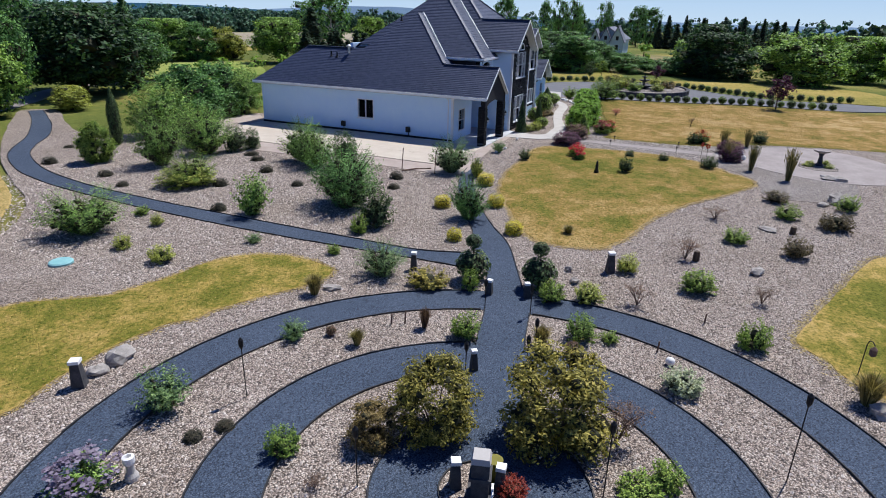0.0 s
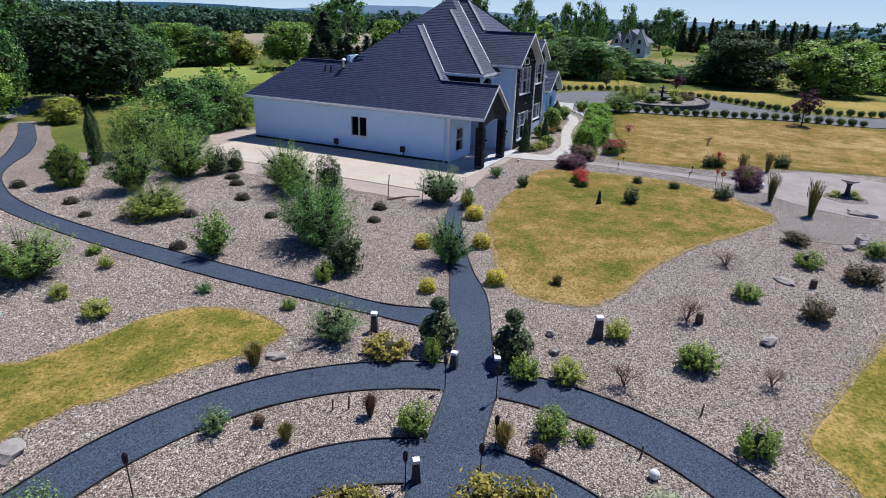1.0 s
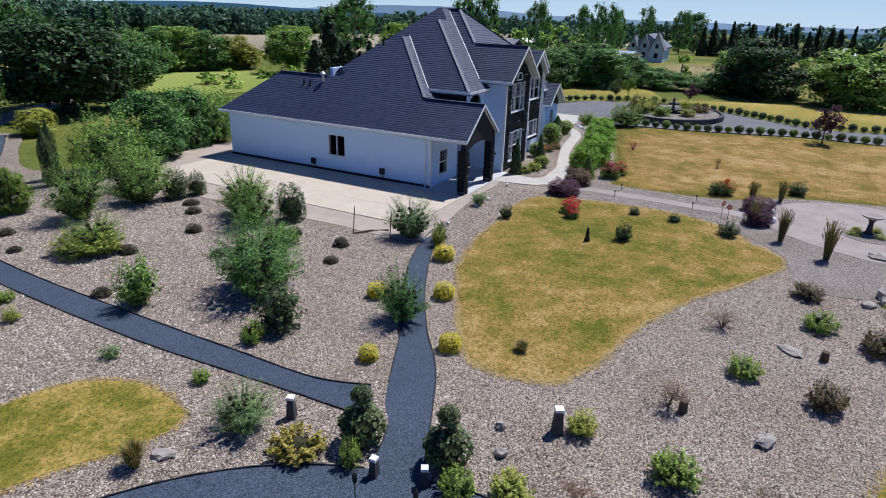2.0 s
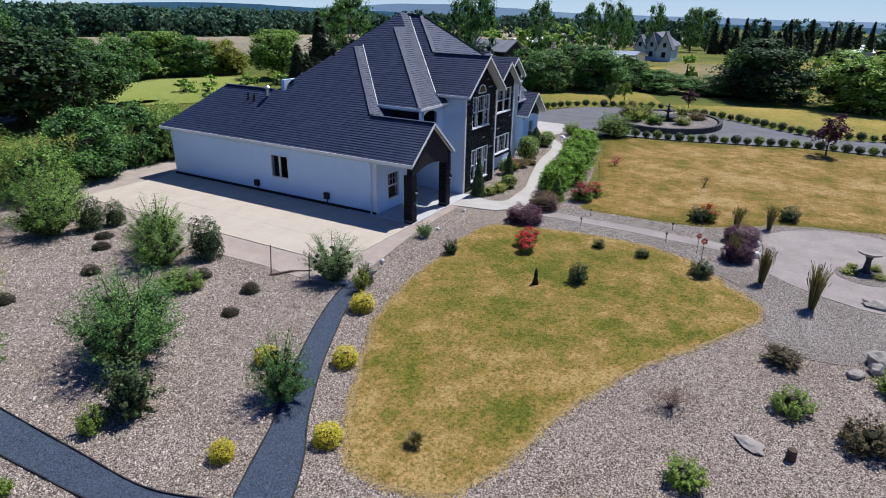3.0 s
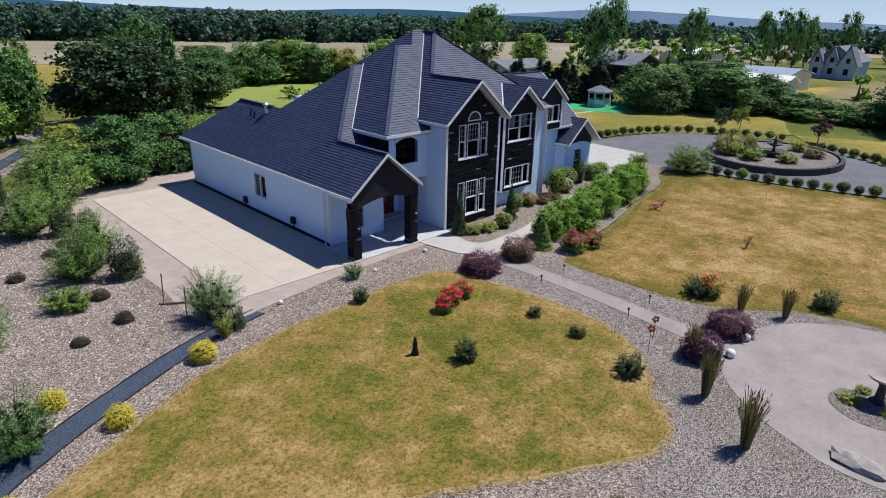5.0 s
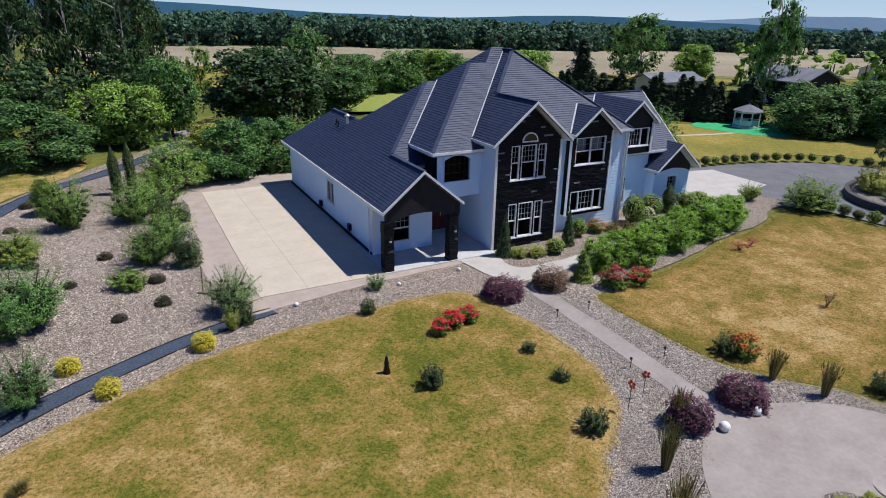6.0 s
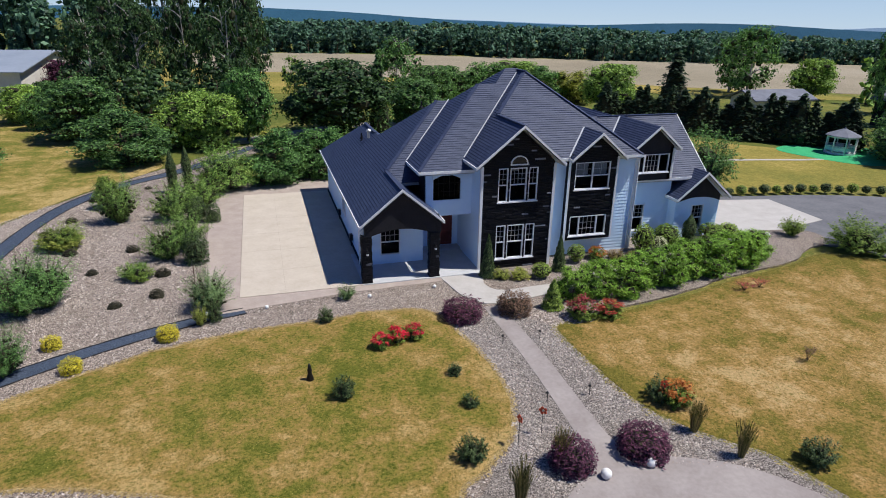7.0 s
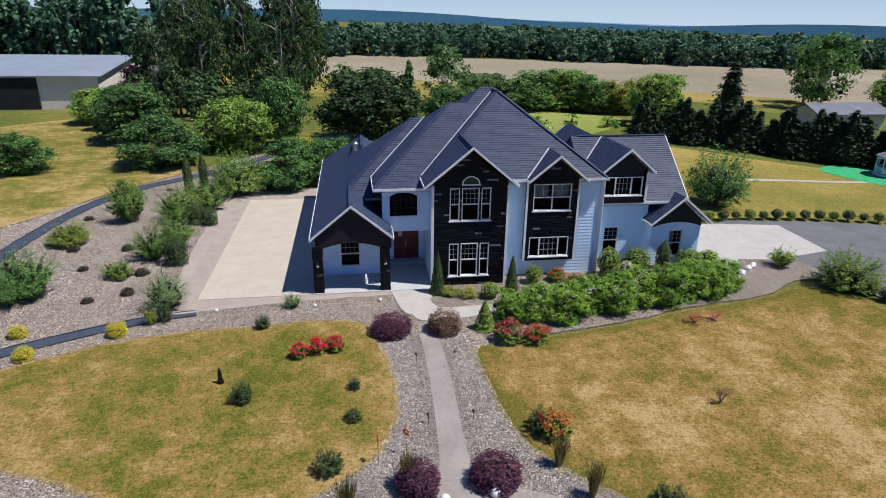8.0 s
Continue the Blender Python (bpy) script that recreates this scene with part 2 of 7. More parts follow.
LEAF = {
    "russet": ((0.040, 0.034, 0.016), (0.105, 0.085, 0.040), (0.200, 0.160, 0.085)),
    "straw": ((0.240, 0.180, 0.070), (0.400, 0.295, 0.130), (0.540, 0.420, 0.210)),
    # far woods: bluer than near trees, distance haze painted into the leaves
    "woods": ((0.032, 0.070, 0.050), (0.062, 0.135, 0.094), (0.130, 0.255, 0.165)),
    "tree_dark": ((0.014, 0.036, 0.014), (0.042, 0.090, 0.034), (0.110, 0.200, 0.070)),
    "hedgerow": ((0.030, 0.070, 0.022), (0.085, 0.180, 0.053), (0.210, 0.375, 0.112)),
    "green": ((0.073, 0.133, 0.022), (0.182, 0.280, 0.048), (0.361, 0.481, 0.097)),
    "hedge": ((0.065, 0.140, 0.016), (0.195, 0.365, 0.043), (0.370, 0.600, 0.105)),
    "dark": ((0.024, 0.044, 0.018), (0.067, 0.110, 0.040), (0.169, 0.229, 0.090)),
    "blue": ((0.077, 0.144, 0.062), (0.173, 0.277, 0.111), (0.344, 0.477, 0.195)),
    "willow": ((0.052, 0.114, 0.026), (0.150, 0.265, 0.058), (0.340, 0.520, 0.125)),
    "gold": ((0.080, 0.080, 0.014), (0.270, 0.240, 0.045), (0.530, 0.440, 0.115)),
    "yellow": ((0.160, 0.150, 0.012), (0.600, 0.510, 0.030), (0.800, 0.730, 0.110)),
    "lime": ((0.125, 0.160, 0.029), (0.340, 0.375, 0.069), (0.607, 0.642, 0.156)),
    "bronze": ((0.078, 0.052, 0.018), (0.208, 0.150, 0.052), (0.364, 0.273, 0.117)),
    "brown": ((0.058, 0.034, 0.026), (0.143, 0.086, 0.065), (0.260, 0.169, 0.117)),
    "plum": ((0.026, 0.011, 0.023), (0.080, 0.024, 0.058), (0.202, 0.067, 0.127)),
    "red": ((0.330, 0.006, 0.020), (0.560, 0.014, 0.045), (0.720, 0.050, 0.085)),
    "coral": ((0.240, 0.030, 0.040), (0.380, 0.060, 0.070), (0.500, 0.130, 0.120)),
    "orange": ((0.280, 0.070, 0.012), (0.400, 0.130, 0.025), (0.500, 0.220, 0.060)),
    "tan": ((0.100, 0.085, 0.028), (0.220, 0.185, 0.065), (0.400, 0.330, 0.140)),
    "plume": ((0.055, 0.065, 0.022), (0.140, 0.140, 0.050), (0.380, 0.290, 0.140)),
    "heather": ((0.020, 0.022, 0.014), (0.050, 0.048, 0.034), (0.095, 0.080, 0.060)),
    "white": ((0.300, 0.340, 0.200), (0.460, 0.500, 0.320), (0.620, 0.640, 0.480)),
    "lavender": ((0.130, 0.100, 0.170), (0.200, 0.165, 0.250), (0.310, 0.270, 0.360)),
    "scarlet": ((0.200, 0.025, 0.015), (0.380, 0.055, 0.035), (0.520, 0.110, 0.070)),
    "tree": ((0.039, 0.096, 0.028), (0.105, 0.223, 0.062), (0.245, 0.457, 0.129)),
    "tree_light": ((0.075, 0.142, 0.028), (0.212, 0.353, 0.068), (0.420, 0.597, 0.134)),
    "tree_yellow": ((0.124, 0.151, 0.021), (0.317, 0.335, 0.052), (0.564, 0.546, 0.103)),
    "conifer": ((0.018, 0.035, 0.018), (0.039, 0.074, 0.038), (0.088, 0.140, 0.068)),
    "blade": ((0.100, 0.120, 0.022), (0.210, 0.190, 0.045), (0.400, 0.310, 0.100)),
    "blade_dry": ((0.200, 0.170, 0.050), (0.360, 0.270, 0.095), (0.540, 0.400, 0.170)),
}
for key, (a, b, c) in LEAF.items():
    M["leaf_" + key] = leaf_material("leaves_" + key, a, b, c)


def pebble_material():
    k = Nodes("loose_pebbles")
    geo = k.n("ShaderNodeNewGeometry")
    c = k.ramp(geo.outputs["Random Per Island"], [(0.0, (0.10, 0.084, 0.078)), (0.3, (0.30, 0.245, 0.205)), (0.65, (0.48, 0.40, 0.338)), (1.0, (0.72, 0.645, 0.575))])
    k.bump(k.noise(k.place(), 90, 3), 0.2, 0.01)
    return k.done(c, 0.85, 0, 0.25)


def ledge_material():
    k = Nodes("black_ledge_stone")
    geo = k.n("ShaderNodeNewGeometry")
    # the few pale bluish stones are glints of light put into the colour
    c = k.ramp(geo.outputs["Random Per Island"], [(0.0, (0.003, 0.0035, 0.006)), (0.86, (0.006, 0.007, 0.011)), (0.955, (0.010, 0.011, 0.017)), (0.975, (0.12, 0.13, 0.16)), (1.0, (0.24, 0.25, 0.30))])
    k.bump(k.noise(k.place(), 25, 4), 0.5, 0.02)
    return k.done(c, 0.62, 0, 0.22)


M["pebble"] = pebble_material()
M["stone"] = ledge_material()


# ---- building blocks ----
EAST, FALL = 56.0, 0.0165


def low(x):
    """The plain falls gently away east of the garden."""
    return -FALL * max(0.0, x - EAST)


def mesh_of(name, verts, faces, mats=(), face_mats=None, smooth=False):
    me = bpy.data.meshes.new(name)
    me.from_pydata([tuple(v) for v in verts], [], [tuple(f) for f in faces])
    for m in mats:
        me.materials.append(m)
    if face_mats is not None:
        me.polygons.foreach_set("material_index", face_mats)
    if smooth:
        me.polygons.foreach_set("use_smooth", [True] * len(me.polygons))
    me.update()
    return me


class Geo:
    """Collects boxes, tubes and lathed forms into one mesh."""

    def __init__(self):
        self.v, self.f = [], []

    def add(self, verts, faces):
        o = len(self.v)
        self.v += [tuple(p) for p in verts]
        self.f += [tuple(i + o for i in f) for f in faces]
        return self

    def hexa(self, p):
        """Eight corners: lower ring, then upper ring."""
        return self.add(p, [(3, 2, 1, 0), (4, 5, 6, 7), (0, 1, 5, 4), (1, 2, 6, 5), (2, 3, 7, 6), (3, 0, 4, 7)])

    def box(self, x0, x1, y0, y1, z0, z1):
        return self.hexa([(x0, y0, z0), (x1, y0, z0), (x1, y1, z0), (x0, y1, z0), (x0, y0, z1), (x1, y0, z1), (x1, y1, z1), (x0, y1, z1)])

    def bar(self, a, b, w, h, up=(0, 0, 1)):
        """A straight bar from a to b, w across and h along up."""
        a, b, up = Vector(a), Vector(b), Vector(up)
        d = (b - a).normalized()
        s = d.cross(up).normalized() * (w / 2)
        u = s.cross(d).normalized() * (h / 2)
        return self.hexa([a - s - u, b - s - u, b + s - u, a + s - u, a - s + u, b - s + u, b + s + u, a + s + u])

    def tube(self, pts, radii, sides=6):
        pts = [Vector(p) for p in pts]
        rings = []
        for i, p in enumerate(pts):
            d = (pts[min(i + 1, len(pts) - 1)] - pts[max(i - 1, 0)]).normalized()
            s = d.orthogonal().normalized()
            u = d.cross(s)
            r = radii[i] if hasattr(radii, "__len__") else radii
            rings.append([p + (s * math.cos(2 * math.pi * k / sides) + u * math.sin(2 * math.pi * k / sides)) * r for k in range(sides)])
        verts = [p for r in rings for p in r]
        faces = []
        for i in range(len(pts) - 1):
            for k in range(sides):
                a, b = i * sides + k, i * sides + (k + 1) % sides
                faces.append((a, b, b + sides, a + sides))
        faces += [tuple(range(sides))[::-1], tuple(range(len(verts) - sides, len(verts)))]
        return self.add(verts, faces)

    def lathe(self, prof, sides=20, c=(0, 0, 0)):
        """prof: radius and height, from below."""
        verts = [(c[0] + r * math.cos(2 * math.pi * k / sides), c[1] + r * math.sin(2 * math.pi * k / sides), c[2] + z) for r, z in prof for k in range(sides)]
        faces = []
        for i in range(len(prof) - 1):
            for k in range(sides):
                a, b = i * sides + k, i * sides + (k + 1) % sides
                faces.append((a, b, b + sides, a + sides))
        faces += [tuple(range(sides))[::-1], tuple(range(len(verts) - sides, len(verts)))]
        return self.add(verts, faces)

    def blob(self, c, r, seed=0, rough=0.25, sub=2):
        bm = bmesh.new()
        bmesh.ops.create_icosphere(bm, subdivisions=sub, radius=1.0)
        bm.verts.ensure_lookup_table()
        vs = []
        for v in bm.verts:
            k = 1 + rough * noise.noise(v.co * 1.7 + Vector((seed * 7.3, seed * 3.1, 0)))
            vs.append((c[0] + v.co.x * r[0] * k, c[1] + v.co.y * r[1] * k, c[2] + v.co.z * r[2] * k))
        fs = [tuple(v.index for v in f.verts) for f in bm.faces]
        bm.free()
        return self.add(vs, fs)

    def mesh(self, name, material, smooth=False):
        me = mesh_of(name, self.v, self.f, (material,), None, smooth)
        bm = bmesh.new()
        bm.from_mesh(me)
        bmesh.ops.recalc_face_normals(bm, faces=bm.faces)
        bm.to_mesh(me)
        bm.free()
        return me


def part(name, geo, material, parent, label="", smooth=False, weld=0.0):
    ob = new(name, geo.mesh(name, material, smooth) if isinstance(geo, Geo) else geo)
    if weld:
        bm = bmesh.new()
        bm.from_mesh(ob.data)
        bmesh.ops.remove_doubles(bm, verts=bm.verts, dist=weld)
        bm.to_mesh(ob.data)
        bm.free()
    ob.parent = parent
    if label:
        ob["label"] = label
    return ob


def thing(name, label, category, place=None, group="", kind=""):
    ob = new(name)
    ob.empty_display_size = 0.2
    if place is not None:
        ob.matrix_basis = place
    return tagged(ob, label, category, group, kind)


def structure(name, geo, material, label, category):
    return tagged(new(name, geo.mesh(name, material) if isinstance(geo, Geo) else geo), label, category, "", "structure")


def spline(pts, per=8, closed=True):
    """A smooth line through points of any dimension."""
    p = [np.array(q, float) for q in pts]
    n = len(p)
    out = []
    for i in range(n if closed else n - 1):
        if closed:
            a, b, c, d = p[(i - 1) % n], p[i], p[(i + 1) % n], p[(i + 2) % n]
        else:
            a, b, c, d = p[max(i - 1, 0)], p[i], p[i + 1], p[min(i + 2, n - 1)]
        for k in range(per):
            t = k / per
            out.append(0.5 * (2 * b + (c - a) * t + (2 * a - 5 * b + 4 * c - d) * t * t + (3 * b - a - 3 * c + d) * t ** 3))
    if not closed:
        out.append(p[-1])
    return out


def clip(poly, f):
    """The part of a polygon where the linear function f is not negative."""
    out = []
    for i, p in enumerate(poly):
        q = poly[(i + 1) % len(poly)]
        a, b = f(p), f(q)
        if a >= -1e-7:
            out.append(p)
        if (a > 1e-7 and b < -1e-7) or (a < -1e-7 and b > 1e-7):
            out.append(p + (q - p) * (a / (a - b)))
    return out


def sheet(name, outline, z, material, label, category, thick=0.05, per=6, smooth_line=True, wobble=0.0):
    """A flat bed with a rim that goes down into the ground."""
    pts = spline(outline, per) if smooth_line else [np.array(q, float) for q in outline]
    if wobble:
        pts = [q + wobble * np.array([noise.noise((q[0] * 0.9, q[1] * 0.9, 3)), noise.noise((q[0] * 0.9, q[1] * 0.9, 9))]) for q in pts]
    bm = bmesh.new()
    for half in (clip(pts, lambda q: EAST - q[0]), clip(pts, lambda q: q[0] - EAST)):
        if len(half) < 3:
            continue
        vs = [bm.verts.new((q[0], q[1], z + low(q[0]))) for q in half]
        edges = [bm.edges.new((vs[i], vs[(i + 1) % len(vs)])) for i in range(len(vs))]
        bmesh.ops.triangle_fill(bm, use_beauty=True, use_dissolve=False, edges=edges, normal=(0, 0, 1))
        foot = [bm.verts.new((v.co.x, v.co.y, v.co.z - thick)) for v in vs]
        for i in range(len(vs)):
            j = (i + 1) % len(vs)
            bm.faces.new((vs[i], vs[j], foot[j], foot[i]))
    for f in bm.faces:
        f.normal_update()
        if f.normal.z < -0.5:
            f.normal_flip()
    me = bpy.data.meshes.new(name)
    bm.to_mesh(me)
    bm.free()
    me.materials.append(material)
    return structure(name, me, material, label, category)


def inside(poly, x, y):
    """Whether points lie within a polygon (numpy)."""
    poly = np.array(poly)
    res = np.zeros(x.shape, bool)
    j = len(poly) - 1
    for i in range(len(poly)):
        xi, yi, xj, yj = *poly[i], *poly[j]
        cross = ((yi > y) != (yj > y)) & (x < (xj - xi) * (y - yi) / (yj - yi + 1e-12) + xi)
        res ^= cross
        j = i
    return res


def lawn(name, outline, material, label, z=0.03, per=8):
    """A grass bed of rings; 'rim' is 1 at the border."""
    pts = np.array(spline(outline, per))
    pts += 0.10 * np.array([[noise.noise((q[0] * 1.3, q[1] * 1.3, 1)), noise.noise((q[0] * 1.3, q[1] * 1.3, 5))] for q in pts])
    mid = pts.mean(0)
    n = len(pts)
    steps = [(1.0, 1.0, -0.04), (0.995, 1.0, z * 0.6), (0.97, 0.8, z), (0.93, 0.5, z), (0.86, 0.22, z), (0.75, 0.05, z), (0.5, 0, z), (0.25, 0, z)]
    verts, rim = [], []
    for s, r, h in steps:
        for q in pts:
            w = mid + (q - mid) * s
            verts.append((w[0], w[1], h))
            rim.append(r)
    verts.append((mid[0], mid[1], z))
    rim.append(0)
    faces = []
    for k in range(len(steps) - 1):
        for i in range(n):
            j = (i + 1) % n
            faces.append((k * n + i, k * n + j, (k + 1) * n + j, (k + 1) * n + i))
    k = (len(steps) - 1) * n
    faces += [(k + i, k + (i + 1) % n, len(verts) - 1) for i in range(n)]
    me = mesh_of(name, verts, faces, (material,))
    at = me.attributes.new("rim", "FLOAT", "POINT")
    at.data.foreach_set("value", rim)
    bm = bmesh.new()
    bm.from_mesh(me)
    bmesh.ops.recalc_face_normals(bm, faces=bm.faces)
    if sum(f.normal.z for f in bm.faces) < 0:
        bmesh.ops.reverse_faces(bm, faces=bm.faces)
    bm.to_mesh(me)
    bm.free()
    structure(name, me, material, label, "lawn")
    return pts


def ribbon(name, left, right, z, material, label, category, per=8, edge=True, thick=0.04):
    """A path between two border lines, with black edging along both."""
    a, b = spline(left, per, False), spline(right, per, False)
    n = min(len(a), len(b))
    a = [a[round(i * (len(a) - 1) / (n - 1))] for i in range(n)]
    b = [b[round(i * (len(b) - 1) / (n - 1))] for i in range(n)]
    verts = [(q[0], q[1], z) for q in a] + [(q[0], q[1], z) for q in b] + [(q[0], q[1], z - thick) for q in a] + [(q[0], q[1], z - thick) for q in b]
    faces = []
    for i in range(n - 1):
        faces += [(i, i + n, i + n + 1, i + 1), (i, i + 1, i + 2 * n + 1, i + 2 * n), (i + n, i + 3 * n, i + 3 * n + 1, i + n + 1)]
    me = mesh_of(name, verts, faces, (material,))
    ob = structure(name, me, material, label, category)
    if edge:
        for line in (a, b):
            edging(line, ob)
    return a, b


def edging(line, parent, gap=None):
    """Black strip edging that stands a few centimetres out of the ground."""
    g = Geo()
    seed = line[0][0] * 3.7
    for p, q in zip(line[:-1], line[1:]):
        if gap is not None and gap((p + q) / 2):
            continue
        d = q - p
        L = np.hypot(*d)
        if L < 1e-4:
            continue
        nx, ny = -d[1] / L * 0.014, d[0] / L * 0.014
        h = 0.042 + 0.02 * noise.noise((p[0] * 2, p[1] * 2, seed))
        g.hexa([(p[0] + nx, p[1] + ny, -0.03), (q[0] + nx, q[1] + ny, -0.03), (q[0] - nx, q[1] - ny, -0.03), (p[0] - nx, p[1] - ny, -0.03),
                (p[0] + nx, p[1] + ny, h), (q[0] + nx, q[1] + ny, h), (q[0] - nx, q[1] - ny, h), (p[0] - nx, p[1] - ny, h)])
    part("edging", g, M["edging"], parent, "black strip edging")


# ---- ground ----
g = Geo()
R = 4000
g.add([(-R, -R, -0.10), (EAST, -R, -0.10), (EAST, R, -0.10), (-R, R, -0.10), (R, -R, -0.10 + low(R)), (R, R, -0.10 + low(R))], [(0, 1, 2, 3), (1, 4, 5, 2)])
structure("ground", g, M["meadow"], "rough dry grass meadow round the garden", "ground")

GRAVEL = [(-60, -45), (0, -45), (14, -30), (11.5, -19.5), (9.7, -15.4), (8.4, -13.6), (7.5, -12.3), (7.15, -8), (7.2, -6), (10, -5.2), (14, -4.5), (18, -3.4), (22.9, -2.5),
          (25.2, -1.2), (27.8, -0.4), (28, 1.6), (24, 3.2), (18, 6), (10, 12), (5, 19), (1.5, 21), (-1, 21.6), (-4.5, 21), (-8, 21.8), (-9.2, 24), (-7, 29), (-4, 34.2),
          (-5.6, 36), (-9, 31.8), (-12.4, 27.2), (-16.4, 20.8), (-18.8, 15.9), (-20.6, 12.5), (-24, 9.6), (-32, 9), (-60, 14)]
sheet("gravel_bed", GRAVEL, 0.0, M["gravel"], "tan and pinkish river gravel mulch bed", "gravel bed", 0.11, 4, True, 0.15)
# fresher grey gravel along the walkway
sheet("gravel_strip", [(3.0, -4.2), (4.6, -4.4), (6.8, -5.6), (7.0, -8), (7.0, -10.6), (7.6, -12.6), (9.4, -14.6), (10.4, -17.5), (7, -19.5), (3, -20), (-1.5, -19.5), (-3.5, -18),
                       (-3.6, -15.6), (-0.4, -15.0), (1.8, -13.1), (2.9, -11.5), (3.0, -9)], 0.012, M["gravel_grey"], "grey crushed gravel border along the walkway", "gravel bed", 0.05, 6, True, 0.2)

# lawns
LAWN_C = [(-14.6, -7.3), (-13.4, -6.4), (-11.9, -5.55), (-10.1, -4.6), (-8.0, -3.7), (-5.4, -3.2), (-2.4, -3.0), (0.3, -2.75), (2.3, -3.4), (2.95, -5.6), (3.3, -7.8), (3.2, -10.3), (2.4, -12.2), (1.4, -13.1),
          (0.5, -13.8), (-0.2, -14.6), (-1.4, -15.05), (-3.0, -14.5), (-5.1, -13.35), (-6.9, -12.2), (-8.7, -11.5), (-10.3, -10.9), (-12.3, -10.5), (-14.2, -9.8), (-14.75, -8.6)]
LAWN_R = [(7.1, -6.0), (8.6, -6.0), (10.3, -5.5), (14.4, -4.8), (18.0, -3.8), (22.9, -2.8), (25.4, -2.0), (27.6, -3.4), (28.4, -6), (29.0, -9), (30.2, -13.0), (31.0, -17),
          (31.6, -24), (30, -34), (18, -36), (12.8, -27), (11.2, -20.0), (9.9, -15.6), (9.0, -14.3), (7.7, -12.6), (7.2, -10.5), (7.0, -8.0)]
LAWN_L = [(-26.65, 4.22), (-26.02, 3.75), (-25.23, 2.75), (-24.75, 2.21), (-23.95, 2.01), (-23.13, 1.76), (-22.08, 1.66), (-21.16, 1.34), (-20.50, 0.72), (-20.10, -0.15), (-20.03, -1.25), (-20.30, -2.28), (-20.79, -2.50), (-21.51, -2.32), (-22.38, -1.94), (-23.57, -1.30), (-24.68, -0.93), (-25.29, -0.56), (-26.04, -0.40), (-26.88, -0.25), (-27.92, -0.27), (-28.77, -0.38), (-29.60, -0.59), (-31.20, 0.31), (-38.50, 3.00), (-36.50, 6.60), (-28.65, 5.22)]
LAWN_F = [(-10.47, -19.08), (-11.8, -18.2), (-13.6, -17.5), (-15.5, -16.8), (-17.9, -15.85), (-18.7, -15.65), (-19.2, -15.85), (-19.7, -16.3), (-20.3, -16.6), (-20.8, -17.2), (-21.2, -19.2), (-20, -24), (-14, -26), (-8.9, -22)]
LAWN_W = [(-20.9, 13.0), (-18.9, 16.4), (-16.6, 21.2), (-12.8, 27.2), (-12.6, 30), (-14, 34), (-21, 43), (-28, 58), (-36, 57), (-44, 45), (-45, 25), (-40, 12), (-30, 10.5), (-24, 10.6)]
lawn_c = lawn("lawn_centre", LAWN_C, M["lawn"], "half-dry mown lawn with golden border")
lawn_r = lawn("lawn_front", LAWN_R, M["lawn_dry"], "parched tan lawn in front of the hedge")
lawn_l = lawn("lawn_garden", LAWN_L, M["lawn_gold"], "yellow-green strip of lawn among gravel")
lawn_f = lawn("lawn_corner", LAWN_F, M["lawn_gold"], "yellow-green lawn corner among gravel")
lawn_w = lawn("lawn_side", LAWN_W, M["lawn_side"], "dry golden grass slope beside the garden path", -0.03)

# labyrinth of dark gravel rings
CX, CY = -27.3, -10.08
AXIS = math.atan2(2.05, 7.4)


def ring(name, r0, r1, label):
    n = 120
    an = [2 * math.pi * i / n for i in range(n + 1)]
    verts = [(CX + r * math.cos(a), CY + r * math.sin(a), z) for r, z in ((r0, 0.008), (r1, 0.008), (r0, -0.03), (r1, -0.03)) for a in an]
    m = n + 1
    faces = []
    for i in range(n):
        faces += [(i, i + m, i + m + 1, i + 1)]
    ob = structure(name, mesh_of(name, verts, faces, (M["path"],)), M["path"], label, "path")

    def gap(p):
        a = math.atan2(p[1] - CY, p[0] - CX) - AXIS
        d = math.hypot(p[0] - CX, p[1] - CY)
        return math.cos(a) > 0 and abs(math.sin(a) * d) < 0.72
    for r in (r0, r1):
        if r > 0.1:
            edging([np.array([CX + r * math.cos(a), CY + r * math.sin(a)]) for a in an], ob, gap if r > 1.0 else None)


ring("ring_path_outer", 6.94, 8.17, "curved dark gravel path of the outer ring")
ring("ring_path_middle", 3.76, 5.1, "curved dark gravel path of the middle ring")
ring("ring_path_inner", 0.74, 1.97, "dark gravel court round the stone lantern")

# main path from the labyrinth to the house
LEFT = [(-25.67, -8.94), (-22.33, -8.08), (-20.89, -7.73), (-19.48, -7.24), (-18.20, -6.80), (-17.42, -6.21), (-15.99, -5.50), (-14.59, -4.85), (-13.61, -4.24), (-12.00, -3.33), (-9.93, -2.31), (-8.47, -1.70), (-7.06, -1.27), (-5.56, -0.96)]
RIGHT = [(-25.41, -10.21), (-21.91, -9.24), (-20.27, -8.85), (-18.94, -8.25), (-17.54, -7.61), (-15.93, -6.86), (-14.94, -6.25), (-14.16, -5.64), (-13.27, -5.04), (-11.67, -4.07), (-9.63, -3.02), (-8.20, -2.37), (-6.90, -1.88), (-5.40, -1.54)]
main_l, main_r = ribbon("main_path", LEFT, RIGHT, 0.012, M["path"], "dark gravel garden path leading to the house", "path", 8, False)
ob = bpy.data.objects["main_path"]
